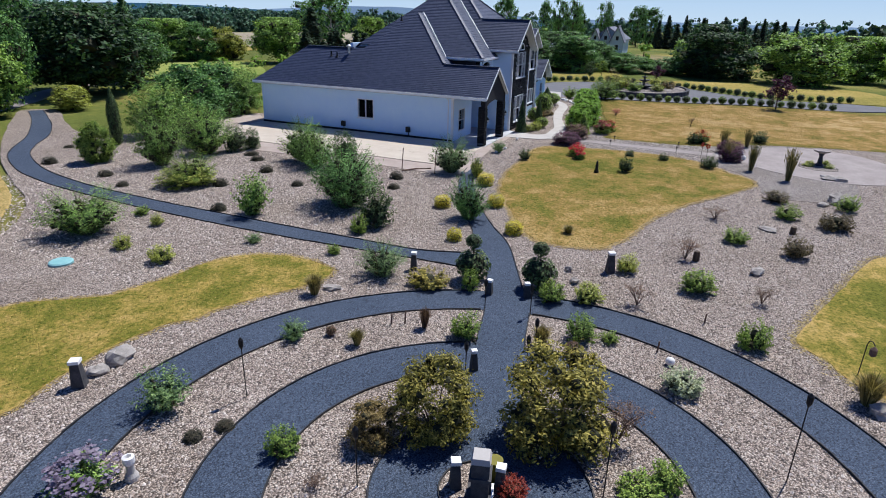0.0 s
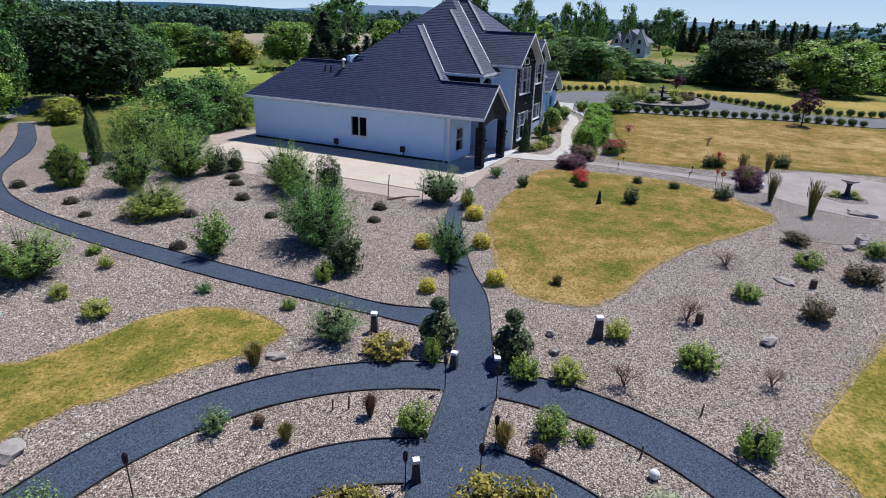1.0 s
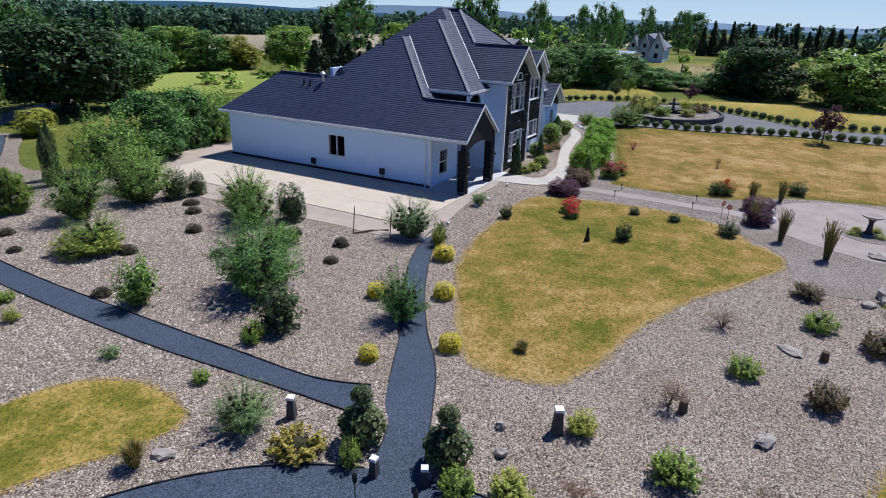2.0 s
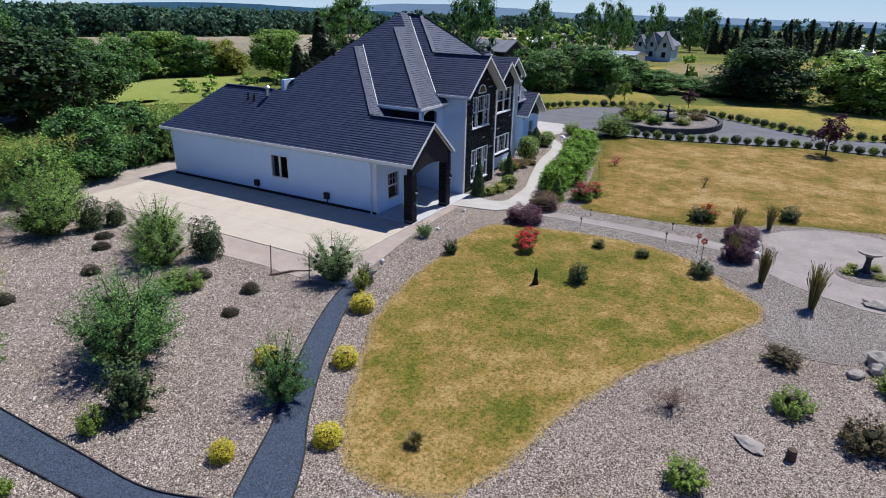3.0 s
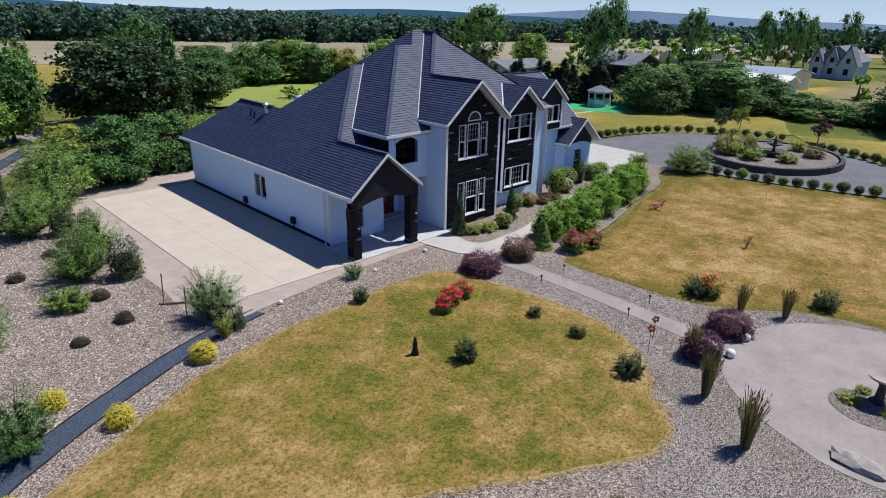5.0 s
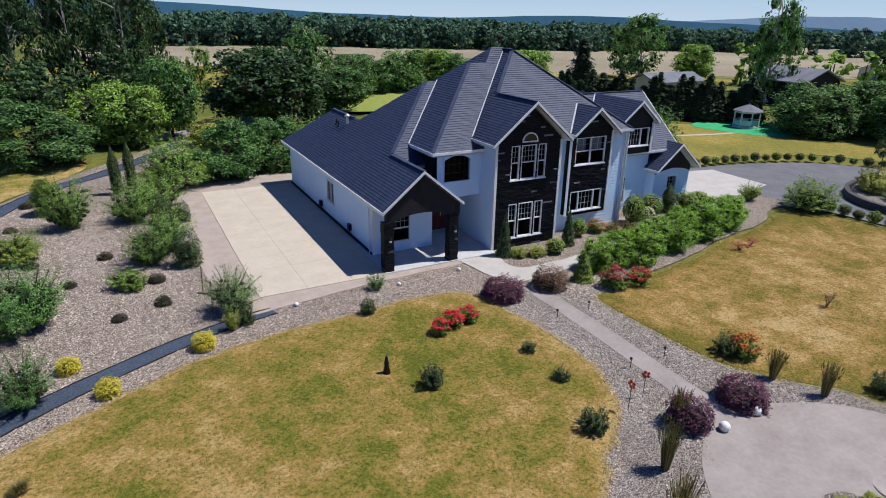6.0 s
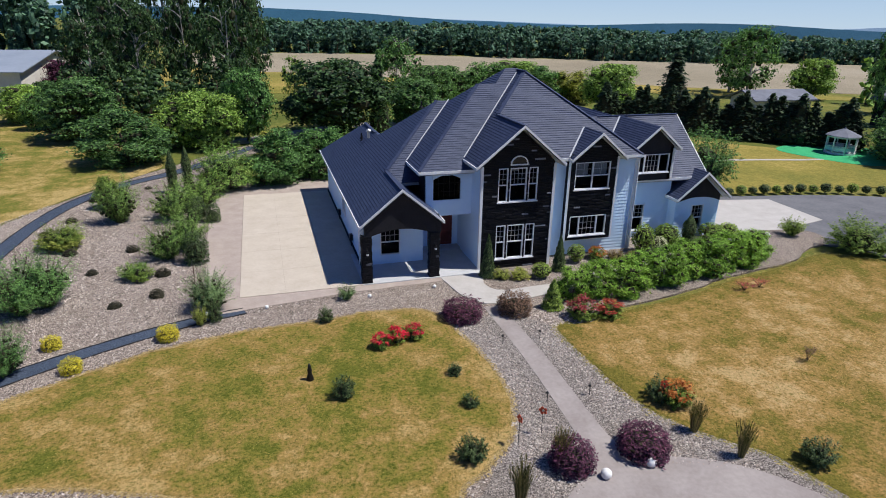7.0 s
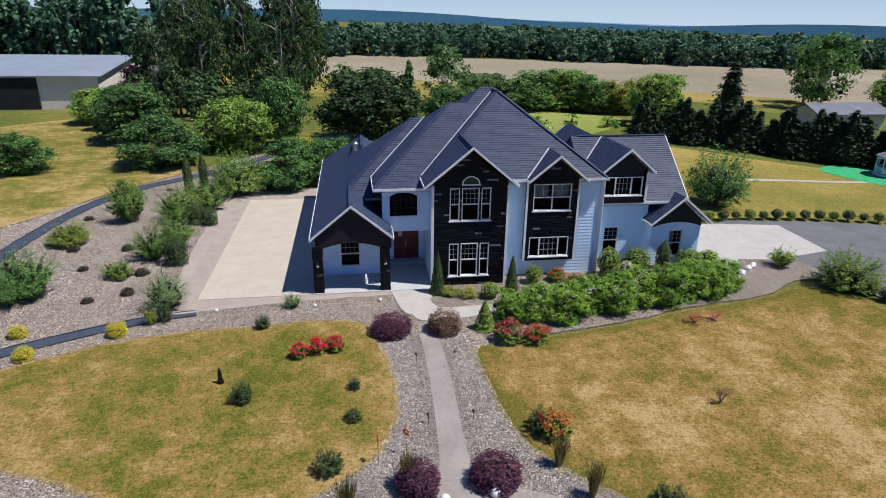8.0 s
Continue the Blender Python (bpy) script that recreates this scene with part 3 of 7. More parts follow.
for line in (main_l, main_r):
    edging(line, ob, lambda p: abs(math.hypot(p[0] - CX, p[1] - CY) - 7.56) < 0.6 or abs(math.hypot(p[0] - CX, p[1] - CY) - 4.43) < 0.65 or (abs(p[0] + 17.5) < 0.75 and p[1] > -6.9))
SIDE_N = [(-17.04, -5.51), (-17.52, -4.0), (-17.58, -1.5), (-17.62, 1.0), (-17.62, 4.7), (-17.6, 7.7), (-17.45, 10.9), (-17.2, 13.6), (-16.4, 17.3), (-14.75, 21.0), (-13.0, 23.2), (-10.75, 25.30), (-8.40, 28.40), (-6.6, 31.4), (-4.6, 34.9)]
SIDE_S = [(-18.24, -6.3), (-18.3, -4.4), (-18.5, -1.2), (-18.63, 1.0), (-18.66, 3.3), (-18.63, 6.7), (-18.5, 9.9), (-18.24, 13.0), (-17.85, 15.6), (-17.0, 18.7), (-15.0, 22.5), (-11.78, 25.94), (-9.40, 29.10), (-7.5, 31.9), (-5.4, 35.5)]
ribbon("side_path", SIDE_N, SIDE_S, 0.010, M["path"], "dark gravel path curving away through the shrubs", "path")

# paving round the house
sheet("apron", [(-7.2, -0.9), (-7.4, 4), (-7.7, 12), (-7.6, 18.6), (-4.3, 19.9), (-0.5, 20.6), (2.5, 20), (1.2, 17), (0.6, 3), (4.2, 1.6), (4.4, -0.1), (2.0, -0.35), (-1.5, -0.55), (-4.6, -1.0)],
      0.016, M["apron"], "tan packed granite apron round the concrete pad", "apron", 0.06, 5, True, 0.08)
pad = structure("pad", Geo(), M["concrete"], "pale tan concrete parking pad of large slabs", "parking pad")
for i in range(3):
    for j in range(6):
        x0, y0 = -5.7 + i * 2.05, 0.15 + j * 2.9
        part("slab", Geo().box(x0, x0 + 2.042, y0, y0 + 2.892, -0.05, 0.045), M["concrete"], pad)
sheet("house_walk", [(4.3, 0.2), (4.6, -1.4), (4.8, -3.1), (6.3, -3.25), (8.0, -3.0), (9.9, -2.55), (11.5, -2.05), (12.9, -1.6), (15.6, -1.0), (17.5, -0.7), (20.0, -0.35), (22.0, 0.3), (23.6, 1.4), (24.6, 2.4),
                     (23.7, 2.8), (22.6, 1.8), (21.0, 0.75), (19.2, 0.35), (17.3, 0.1), (15.2, -0.3), (11.5, -1.25), (9.4, -1.85), (7.9, -2.0), (6.0, -1.95), (5.6, -0.6), (5.7, 0.3)], 0.03, M["walk_white"], "pale concrete front walk", "walkway", 0.06, 5)
sheet("entry_slab", [(3.9, 0.9), (3.95, -0.9), (4.4, -2.5), (5.8, -2.6), (5.6, -1.4), (5.85, 0.5)], 0.036, M["walk_white"], "pale concrete entry slab", "walkway", 0.06, 4)
ribbon("grey_walk", [(4.75, -3.5), (4.75, -7.7), (4.55, -11.8), (4.35, -13.4), (3.9, -14.6)], [(5.55, -3.6), (5.6, -7.9), (5.45, -11.9), (5.5, -13.4), (6.0, -14.6)], 0.022, M["walkway"], "grey walkway of packed stone fines", "walkway", 8, False)
sheet("plaza", [(4.2, -14.25), (3.0, -14.95), (2.0, -16.0), (1.3, -17.3), (0.9, -18.8), (1.4, -21), (3.2, -22.6), (6, -22.8), (8.8, -21.5), (10.1, -19.4), (9.9, -17.1), (8.6, -15.3), (6.6, -14.25), (5.4, -14.1)],
      0.024, M["walkway"], "round grey plaza of packed stone fines", "plaza", 0.05, 6)
# drive
sheet("driveway", [(26.6, 3.2), (25.2, 1.4), (27.2, -0.9), (28.6, -2.0), (29.4, -7.2), (31, -12.6), (32.2, -16.5), (32.6, -24), (37, -30), (39, -24), (37.8, -18.6), (40.2, -13.6), (43.4, -9.4), (45.6, -4),
                   (44.5, 1.5), (41.8, 5.6), (37, 7.8), (31.5, 8.9), (27.4, 9.0)], -0.02, M["asphalt"], "grey asphalt turning circle and drive", "driveway", 0.1, 6)
sheet("drive_apron", [(22.4, 2.6), (26.8, 2.0), (31, 3.0), (31.2, 7.9), (27, 8.7), (22, 8.8)], 0.012, M["walk_white"], "pale concrete apron before the garage", "driveway", 0.06, 2, False)
# fields
sheet("ploughed_field", [(-30, 190), (-10, 130), (5, 120), (35, 99), (59, 96), (102, 74), (240, 40), (420, 60), (420, 230), (200, 172), (76, 180), (10, 200)], -0.06, M["farm"], "bare brown ploughed field", "field", 0.03, 5)
sheet("hay_strip", [(-60, 118), (-20, 92), (10, 76), (34, 78), (60, 74), (102, 60), (102, 73), (59, 95), (35, 98), (5, 119), (-10, 129), (-40, 150)], -0.07, M["hay"], "golden strip of dry hay grass", "field", 0.03, 4)
sheet("green_meadow", [(14, 46), (22, 40), (30, 42), (40, 53), (38, 58), (28, 65), (20, 66), (12, 56)], -0.05, M["green_field"], "bright green mown meadow", "field", 0.03, 5)
sheet("back_lawn", [(22, 12), (32, 9.6), (44, 8.5), (49, 0), (55, -14), (54, -28), (42, -30), (40, -22), (48, -4), (62, 4), (56, 18), (46, 25), (36, 36), (27, 34), (22, 24)], -0.055, M["hay"], "golden back lawn beyond the drive", "lawn", 0.03, 5)
sheet("stubble_field", [(70, 12), (130, 8), (150, -20), (74, -16)], -0.06, M["hay"], "dry stubble field", "field", 0.03, 4)
sheet("far_green_field", [(66, 4), (130, 10), (132, 0), (110, -10), (70, -6)], -0.05, M["stubble"], "mown brown-green field beyond the hedge", "field", 0.03, 4)
sheet("back_path", [(36.6, 20.5), (41.2, 19.8), (45, 18.9), (48, 18.6), (48, 18.2), (45, 18.4), (41.2, 19.3), (36.6, 20.0)], -0.035, M["walk_white"], "pale footpath across the back lawn", "path", 0.03, 3)
sheet("ground_cloth", [(46.5, 22.8), (49, 15.6), (54, 15.2), (57, 19), (56, 23), (51, 25)], -0.03, M["turf_green"], "green cloth ground cover under the gazebo", "ground cover", 0.03, 5)
sheet("pale_track", [(-6, 37.4), (2, 42.4), (8, 45.6), (18, 44), (18.5, 46), (8, 48), (1, 45), (-7, 39.5)], -0.05, M["walkway"], "pale gravel track behind the trees", "road", 0.03, 4)


# ---- house ----
K = 0.82
house = thing("house", "two-storey pale blue house with black stone gables, dark shingle roof", "house")


def flat(a, b=0.0, c=0.0):
    """A roof plane z = a + b x + c y."""
    return (a, b, c)


def at_x(z, x, k=K):
    return flat(z - k * x, k, 0)


def at_y(z, y, k=K):
    return flat(z - k * y, 0, k)


def roof(name, rect, planes, edges="", lift=0.0, course=0.155):
    """A roof over rect = x0, x1, y0, y1 under the lowest of the planes, laid in shingle courses; edges: sides with white boards."""
    x0, x1, y0, y1 = rect
    base = [np.array(p, float) for p in ((x0, y0), (x1, y0), (x1, y1), (x0, y1))]
    courses, soffit, board = [], Geo(), Geo()
    for i, (a, b, c) in enumerate(planes):
        poly = base
        for k, (a2, b2, c2) in enumerate(planes):
            if k != i and len(poly) > 2:
                poly = clip(poly, lambda p: (a2 - a) + (b2 - b) * p[0] + (c2 - c) * p[1])
        if len(poly) < 3:
            continue

        def z(p):
            return a + b * p[0] + c * p[1]
        soffit.add([(p[0], p[1], z(p) - 0.16) for p in poly], [tuple(range(len(poly)))[::-1]])
        lo, hi = min(map(z, poly)), max(map(z, poly))
        dz = course * math.hypot(b, c) / math.sqrt(1 + b * b + c * c)
        zz = lo
        while zz < hi - 1e-4:
            z2 = zz + dz
            band = clip(clip(poly, lambda p: z(p) - zz + 1e-9), lambda p: z2 - z(p))
            if len(band) > 2:
                vs = [(p[0], p[1], z(p) + lift + 0.024 * (1 - (z(p) - zz) / dz)) for p in band]
                shingle = Geo().add(vs, [tuple(range(len(vs)))])
                courses.append(shingle)
                for j in range(len(band)):
                    p, q = band[j], band[(j + 1) % len(band)]
                    if abs(z(p) - zz) < 1e-5 and abs(z(q) - zz) < 1e-5:
                        shingle.add([(p[0], p[1], zz - 0.01 + lift), (q[0], q[1], zz - 0.01 + lift), (q[0], q[1], zz + 0.024 + lift), (p[0], p[1], zz + 0.024 + lift)], [(0, 1, 2, 3)])
            zz = z2
        for j in range(len(poly)):
            p, q = poly[j], poly[(j + 1) % len(poly)]
            for side, axis, value, o in (("W", 0, x0, (-1, 0)), ("E", 0, x1, (1, 0)), ("S", 1, y0, (0, -1)), ("N", 1, y1, (0, 1))):
                if side in edges and abs(p[axis] - value) < 1e-6 and abs(q[axis] - value) < 1e-6:
                    t = 0.035
                    ox, oy = o[0] * t, o[1] * t
                    h = 0.105
                    board.hexa([(p[0], p[1], z(p) - h), (q[0], q[1], z(q) - h), (q[0] + ox, q[1] + oy, z(q) - h), (p[0] + ox, p[1] + oy, z(p) - h),
                                (p[0], p[1], z(p) + 0.028), (q[0], q[1], z(q) + 0.028), (q[0] + ox, q[1] + oy, z(q) + 0.028), (p[0] + ox, p[1] + oy, z(p) + 0.028)])
    ob = part("roof", soffit, M["soffit"], house, name + " of dark blue-grey shingles in courses")
    for shingle in courses:
        part("shingle_course", shingle, M["roof"], ob)
    if board.v:
        part("fascia", board, M["trim"], ob, "white fascia boards")
    return ob


def on(plane, x, y):
    return plane[0] + plane[1] * x + plane[2] * y


W1, F1 = at_x(2.95, -0.15), at_y(4.63, 3.8)
W2, F2 = at_x(5.0, 3.05), at_y(5.0, 1.6)
W3, F4 = at_x(5.45, 5.5), at_y(5.42, 1.25)
E3 = flat(5.38 + 0.78 * 15.4, -0.78, 0)
G5 = at_y(3.6, 2.7)
roof("porch roof", (-0.15, 3.95, 0.1, 4.6), [W1, flat(2.95 + K * 3.95, -K, 0)], "ES", 0.004)
roof("wing roof", (-0.15, 9.0, 3.2, 13.0), [W1, F1, flat(7.66 + K * 7.5, 0, -K)], "")
roof("rear wing roof", (-0.15, 5.6, 9.0, 17.9), [W1, flat(2.95 + K * 5.6, -K, 0), flat(2.95 + K * 17.9, 0, -K)], "EN", -0.006)
part("fascia", Geo().box(-0.185, -0.15, 0.1, 17.9, 2.82, 2.978), M["trim"], house, "white eave board of the wing")
roof("entry roof", (3.05, 9.9, 1.6, 9.4), [W2, F2, flat(8.7 + K * 6.12, 0, -K)], "WS")
roof("upper entry roof", (4.6, 10.3, 1.66, 10.0), [at_x(8.7, 8.6), F2, flat(9.45 + K * 7.05, 0, -K)], "", -0.006)
roof("main roof", (5.5, 15.4, 1.25, 13.6), [W3, F4, E3, flat(9.36 + K * 7.7, 0, -K)], "SEN")
roof("stone gable roof", (5.5, 10.2, 0.1, 4.4), [W3, flat(5.45 + K * 10.2, -K, 0)], "WES", 0.005)
roof("small gable roof", (10.95, 14.15, 0.85, 3.6), [at_x(5.42, 10.95), flat(5.42 + K * 14.15, -K, 0)], "WES", 0.004)
roof("garage roof", (15.0, 21.0, 2.7, 10.2), [G5, flat(3.6 + K * 10.2, 0, -K)], "SEN")
roof("dormer roof", (15.45, 18.55, 2.3, 6.4), [at_x(5.42, 15.45), flat(5.42 + K * 18.55, -K, 0)], "WES", 0.004)
roof("side gable roof", (18.5, 22.2, 1.9, 5.2), [at_x(2.5, 18.5), flat(2.5 + K * 22.2, -K, 0)], "WES", 0.004)
roof("rear gable roof", (14.7, 17.9, 6.4, 10.6), [at_x(5.44, 14.7), flat(5.44 + K * 17.9, -K, 0)], "WEN", 0.004)


def flashing(label, pts, w=0.05, m="flashing", up=0.045):
    g = Geo()
    for p, q in zip(pts[:-1], pts[1:]):
        g.bar(Vector(p) + Vector((0, 0, up)), Vector(q) + Vector((0, 0, up)), w, 0.03)
    part("flashing", g, M[m], house, label)


def crease(pa, pb, xs, along="x"):
    """Points where two planes meet, at the given x or y."""
    out = []
    for s in xs:
        # pa(x, y) = pb(x, y)
        da = [pa[i] - pb[i] for i in range(3)]
        if along == "x":
            x, y = s, -(da[0] + da[1] * s) / da[2]
        else:
            y, x = s, -(da[0] + da[2] * s) / da[1]
        out.append((x, y, on(pa, x, y)))
    return out


flashing("pale metal valley flashing", crease(W2, F1, (3.05, 6.33)))
flashing("pale metal valley flashing", crease(W3, F2, (5.55, 10.1)))
flashing("pale metal valley flashing", crease(at_x(5.42, 10.95), F4, (10.97, 12.5)), 0.08)
flashing("pale metal valley flashing", crease(at_x(5.42, 15.45), G5, (15.5, 16.95)), 0.08)
flashing("shingle ridge cap", crease(F4, E3, (15.35, 10.35)), 0.22, "roof", 0.03)
flashing("shingle ridge cap", [(10.27, 5.95, 9.36), (10.27, 7.75, 9.36)], 0.22, "roof", 0.04)
flashing("shingle ridge cap", [(1.9, 0.1, 4.63), (1.9, 3.85, 4.63)], 0.2, "roof", 0.03)
flashing("shingle ridge cap", [(7.85, 0.1, 7.38), (7.85, 3.6, 7.38)], 0.2, "roof", 0.03)
flashing("shingle ridge cap", [(15.4, 6.45, 6.67), (21.0, 6.45, 6.67)], 0.2, "roof", 0.03)
flashing("shingle ridge cap", crease(W1, F1, (1.95, 5.6)), 0.2, "roof", 0.02)
flashing("shingle ridge cap", crease(W2, F2, (3.1, 7.55)), 0.2, "roof", 0.02)
flashing("shingle ridge cap", crease(W3, F4, (7.9, 10.25)), 0.2, "roof", 0.02)
flashing("shingle ridge cap", [(2.72, 11.2, 5.3), (2.72, 15.05, 5.3)], 0.2, "roof", 0.03)
# roof vents
for x, y, big in ((2.05, 12.6, 0), (2.0, 12.1, 0), (2.3, 11.3, 1), (5.0, 8.6, 0)):
    z = on(W1, x, y)
    if big:
        g = Geo().lathe([(0.09, 0), (0.09, 0.42), (0.17, 0.42), (0.17, 0.5), (0.05, 0.6)], 12, (x, y, z))
        part("vent_pipe", g, M["galv"], house, "galvanised vent pipe with cap")
    else:
        part("vent_pipe", Geo().lathe([(0.13, -0.05), (0.07, 0.06), (0.05, 0.06), (0.05, 0.32)], 10, (x, y, z)), M["metal"], house, "short dark vent pipe")

# walls
WALLS = []


def wall(p0, p1, top, openings=(), skin="siding", depth=0.22, base=0.0, label="", board_h=0.18):
    """A wall from p0 to p1 (outside on the right-hand side), its top a list of (distance, height); openings s0, s1, z0, z1."""
    p0, p1 = np.array(p0, float), np.array(p1, float)
    L = np.hypot(*(p1 - p0))
    u = (p1 - p0) / L
    out = np.array([u[1], -u[0]])

    def h(s):
        for (a, za), (b, zb) in zip(top[:-1], top[1:]):
            if s <= b + 1e-9:
                return za + (zb - za) * (s - a) / max(b - a, 1e-9)
        return top[-1][1]

    def q(s, o, z):
        w = p0 + u * s + out * o
        return (w[0], w[1], z)
    core, skins, boards = Geo(), Geo(), []
    cuts = sorted({0.0, L, *[s for s, _ in top], *[v for o in openings for v in o[:2]]})
    for a, b in zip(cuts[:-1], cuts[1:]):
        m = (a + b) / 2
        holes = sorted([o for o in openings if o[0] <= m <= o[1]], key=lambda o: o[2])
        z = base
        for o in holes:
            if o[2] > z + 1e-3:
                core.hexa([q(a, -depth, z), q(b, -depth, z), q(b, 0, z), q(a, 0, z), q(a, -depth, o[2]), q(b, -depth, o[2]), q(b, 0, o[2]), q(a, 0, o[2])])
            z = o[3]
        core.hexa([q(a, -depth, z), q(b, -depth, z), q(b, 0, z), q(a, 0, z), q(a, -depth, h(a)), q(b, -depth, h(b)), q(b, 0, h(b)), q(a, 0, h(a))])
    rng = random.Random(int(abs(p0[0] * 31 + p0[1] * 17 + L * 7)))
    row_h = board_h if skin == "siding" else 0.085
    z = base
    zmax = max(t for _, t in top)
    while z < zmax - 0.02:
        z2 = min(z + row_h, zmax)
        spans = []
        grid = sorted({0.0, L, *[v for o in openings for v in o[:2]]})
        # where the wall is as high as this row
        n = 60
        ok = [h(L * (i + 0.5) / n) > z + 0.5 * row_h for i in range(n)]
        i = 0
        while i < n:
            if ok[i]:
                j = i
                while j < n and ok[j]:
                    j += 1
                spans.append((L * i / n, L * j / n))
                i = j
            else:
                i += 1
        for o in openings:
            if o[2] < z2 - 0.02 and o[3] > z + 0.02:
                cut = []
                for a, b in spans:
                    if o[0] > a:
                        cut.append((a, min(b, o[0])))
                    if o[1] < b:
                        cut.append((max(a, o[1]), b))
                spans = [s for s in cut if s[1] - s[0] > 0.01]
        for a, b in spans:
            if skin == "siding":
                boards.append(Geo().hexa([q(a, 0.0, z), q(b, 0.0, z), q(b, 0.034, z), q(a, 0.034, z), q(a, 0.0, z2), q(b, 0.0, z2), q(b, 0.006, z2), q(a, 0.006, z2)]))
            elif skin == "stone":
                s = a
                while s < b - 0.02:
                    e = min(b, s + rng.uniform(0.18, 0.62))
                    if b - e < 0.1:
                        e = b
                    d = rng.uniform(0.02, 0.075)
                    t = rng.uniform(-0.012, 0.012)
                    skins.hexa([q(s + 0.004, 0, z + 0.003), q(e - 0.004, 0, z + 0.003), q(e - 0.006, d, z + 0.006), q(s + 0.006, d + t * 0.5, z + 0.006),
                                q(s + 0.004, 0, z2 - 0.003), q(e - 0.004, 0, z2 - 0.003), q(e - 0.006, d + t, z2 - 0.006), q(s + 0.006, d, z2 - 0.006)])
                    s = e
        z = z2
    body = "gable" if skin in ("stone", "gable") else "siding"
    ob = part("wall", core, M[body], house, label, False, 0.001)
    if skins.v:
        part("cladding", skins, M["stone"], ob, "black ledge stone cladding")["kind"] = "stuff"
    for g in boards:
        part("siding_board", g, M["siding"], ob)
    WALLS.append(ob)
    return q, L


def corner(x, y, z0, z1, m="trim", w=0.07):
    part("corner_board", Geo().box(x - w, x + w, y - w, y + w, z0, z1), M[m], house, "white corner board")


def window(q, s0, s1, z0, z1, lights, sash=True, grid=(2, 3), label="white-framed window", arch=False, sill=True, curtain=False, grids=None, bars="trim"):
    """A window in the opening s0, s1, z0, z1 of a wall: lights are the shares of its width."""
    fr = Geo()
    t = 0.042

    def beam(a, b, za, zb, o0=-0.08, o1=0.055):
        fr.hexa([q(a, o0, za), q(b, o0, za), q(b, o1, za), q(a, o1, za), q(a, o0, zb), q(b, o0, zb), q(b, o1, zb), q(a, o1, zb)])
    beam(s0, s1, z0, z0 + t)
    beam(s0, s1, z1 - t, z1)
    beam(s0, s0 + t, z0 + t, z1 - t)
    beam(s1 - t, s1, z0 + t, z1 - t)
    total = sum(lights)
    s = s0
    cells = []
    for i, w in enumerate(lights):
        e = s + (s1 - s0) * w / total
        a, b = (s + t if i == 0 else s + t * 0.6), (e - t if i == len(lights) - 1 else e - t * 0.6)
        if i:
            beam(s - t * 0.6, s + t * 0.6, z0 + t, z1 - t)
        if sash:
            zm = (z0 + z1) / 2
            beam(a, b, zm - 0.025, zm + 0.025, -0.06, 0.04)
            cells.append((a, b, zm + 0.025, z1 - t, i))
        else:
            cells.append((a, b, z0 + t, z1 - t, i))
        s = e
    win = part("window", fr, M["siding" if bars == "metal" else "trim"], house, label)
    for a, b, za, zb, i in cells:
        if grids is not None and i not in grids:
            continue
        mg = Geo()
        for k in range(1, grid[0]):
            x = a + (b - a) * k / grid[0]
            mg.hexa([q(x - 0.007, -0.04, za), q(x + 0.007, -0.04, za), q(x + 0.007, 0.0, za), q(x - 0.007, 0.0, za), q(x - 0.007, -0.04, zb), q(x + 0.007, -0.04, zb), q(x + 0.007, 0.0, zb), q(x - 0.007, 0.0, zb)])
        for k in range(1, grid[1]):
            zz = za + (zb - za) * k / grid[1]
            mg.hexa([q(a, -0.04, zz - 0.007), q(b, -0.04, zz - 0.007), q(b, -0.002, zz - 0.007), q(a, -0.002, zz - 0.007), q(a, -0.04, zz + 0.007), q(b, -0.04, zz + 0.007), q(b, -0.002, zz + 0.007), q(a, -0.002, zz + 0.007)])
        if mg.v:
            part("muntin", mg, M["muntin" if bars == "trim" else bars], win)
    pane = Geo().hexa([q(s0, -0.036, z0), q(s1, -0.036, z0), q(s1, -0.028, z0), q(s0, -0.028, z0), q(s0, -0.036, z1), q(s1, -0.036, z1), q(s1, -0.028, z1), q(s0, -0.028, z1)])
    part("pane", pane, M["glass"], win).visible_shadow = False
    # box added behind the glass, painted near-black for an unlit room
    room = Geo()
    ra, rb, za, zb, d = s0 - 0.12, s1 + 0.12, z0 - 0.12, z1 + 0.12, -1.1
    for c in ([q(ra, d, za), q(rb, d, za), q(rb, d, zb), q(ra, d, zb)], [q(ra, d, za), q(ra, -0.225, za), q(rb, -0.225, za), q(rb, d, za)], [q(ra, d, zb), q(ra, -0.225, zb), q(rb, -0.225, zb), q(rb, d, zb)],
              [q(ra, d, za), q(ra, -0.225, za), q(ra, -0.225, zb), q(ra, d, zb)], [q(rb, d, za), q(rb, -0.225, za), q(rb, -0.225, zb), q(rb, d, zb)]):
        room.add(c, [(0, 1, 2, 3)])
    part("blind", room, M["room"], win, "near-black box painted as the unlit room behind the glass")
    if curtain:
        cg = Geo()
        for a, b in ((s0 + 0.08, s0 + (s1 - s0) * 0.42), (s0 + (s1 - s0) * 0.58, s1 - 0.08)):
            n = 14
            for k in range(n):
                x, x2 = a + (b - a) * k / n, a + (b - a) * (k + 1) / n
                o, o2 = -0.2 - 0.03 * (k % 2), -0.2 - 0.03 * ((k + 1) % 2)
                cg.add([q(x, o, (z0 + z1) / 2), q(x2, o2, (z0 + z1) / 2), q(x2, o2, z1), q(x, o, z1)], [(0, 1, 2, 3)])
        part("curtain", cg, M["curtain"], win, "pale curtains half drawn")
    if sill:
        sg = Geo()
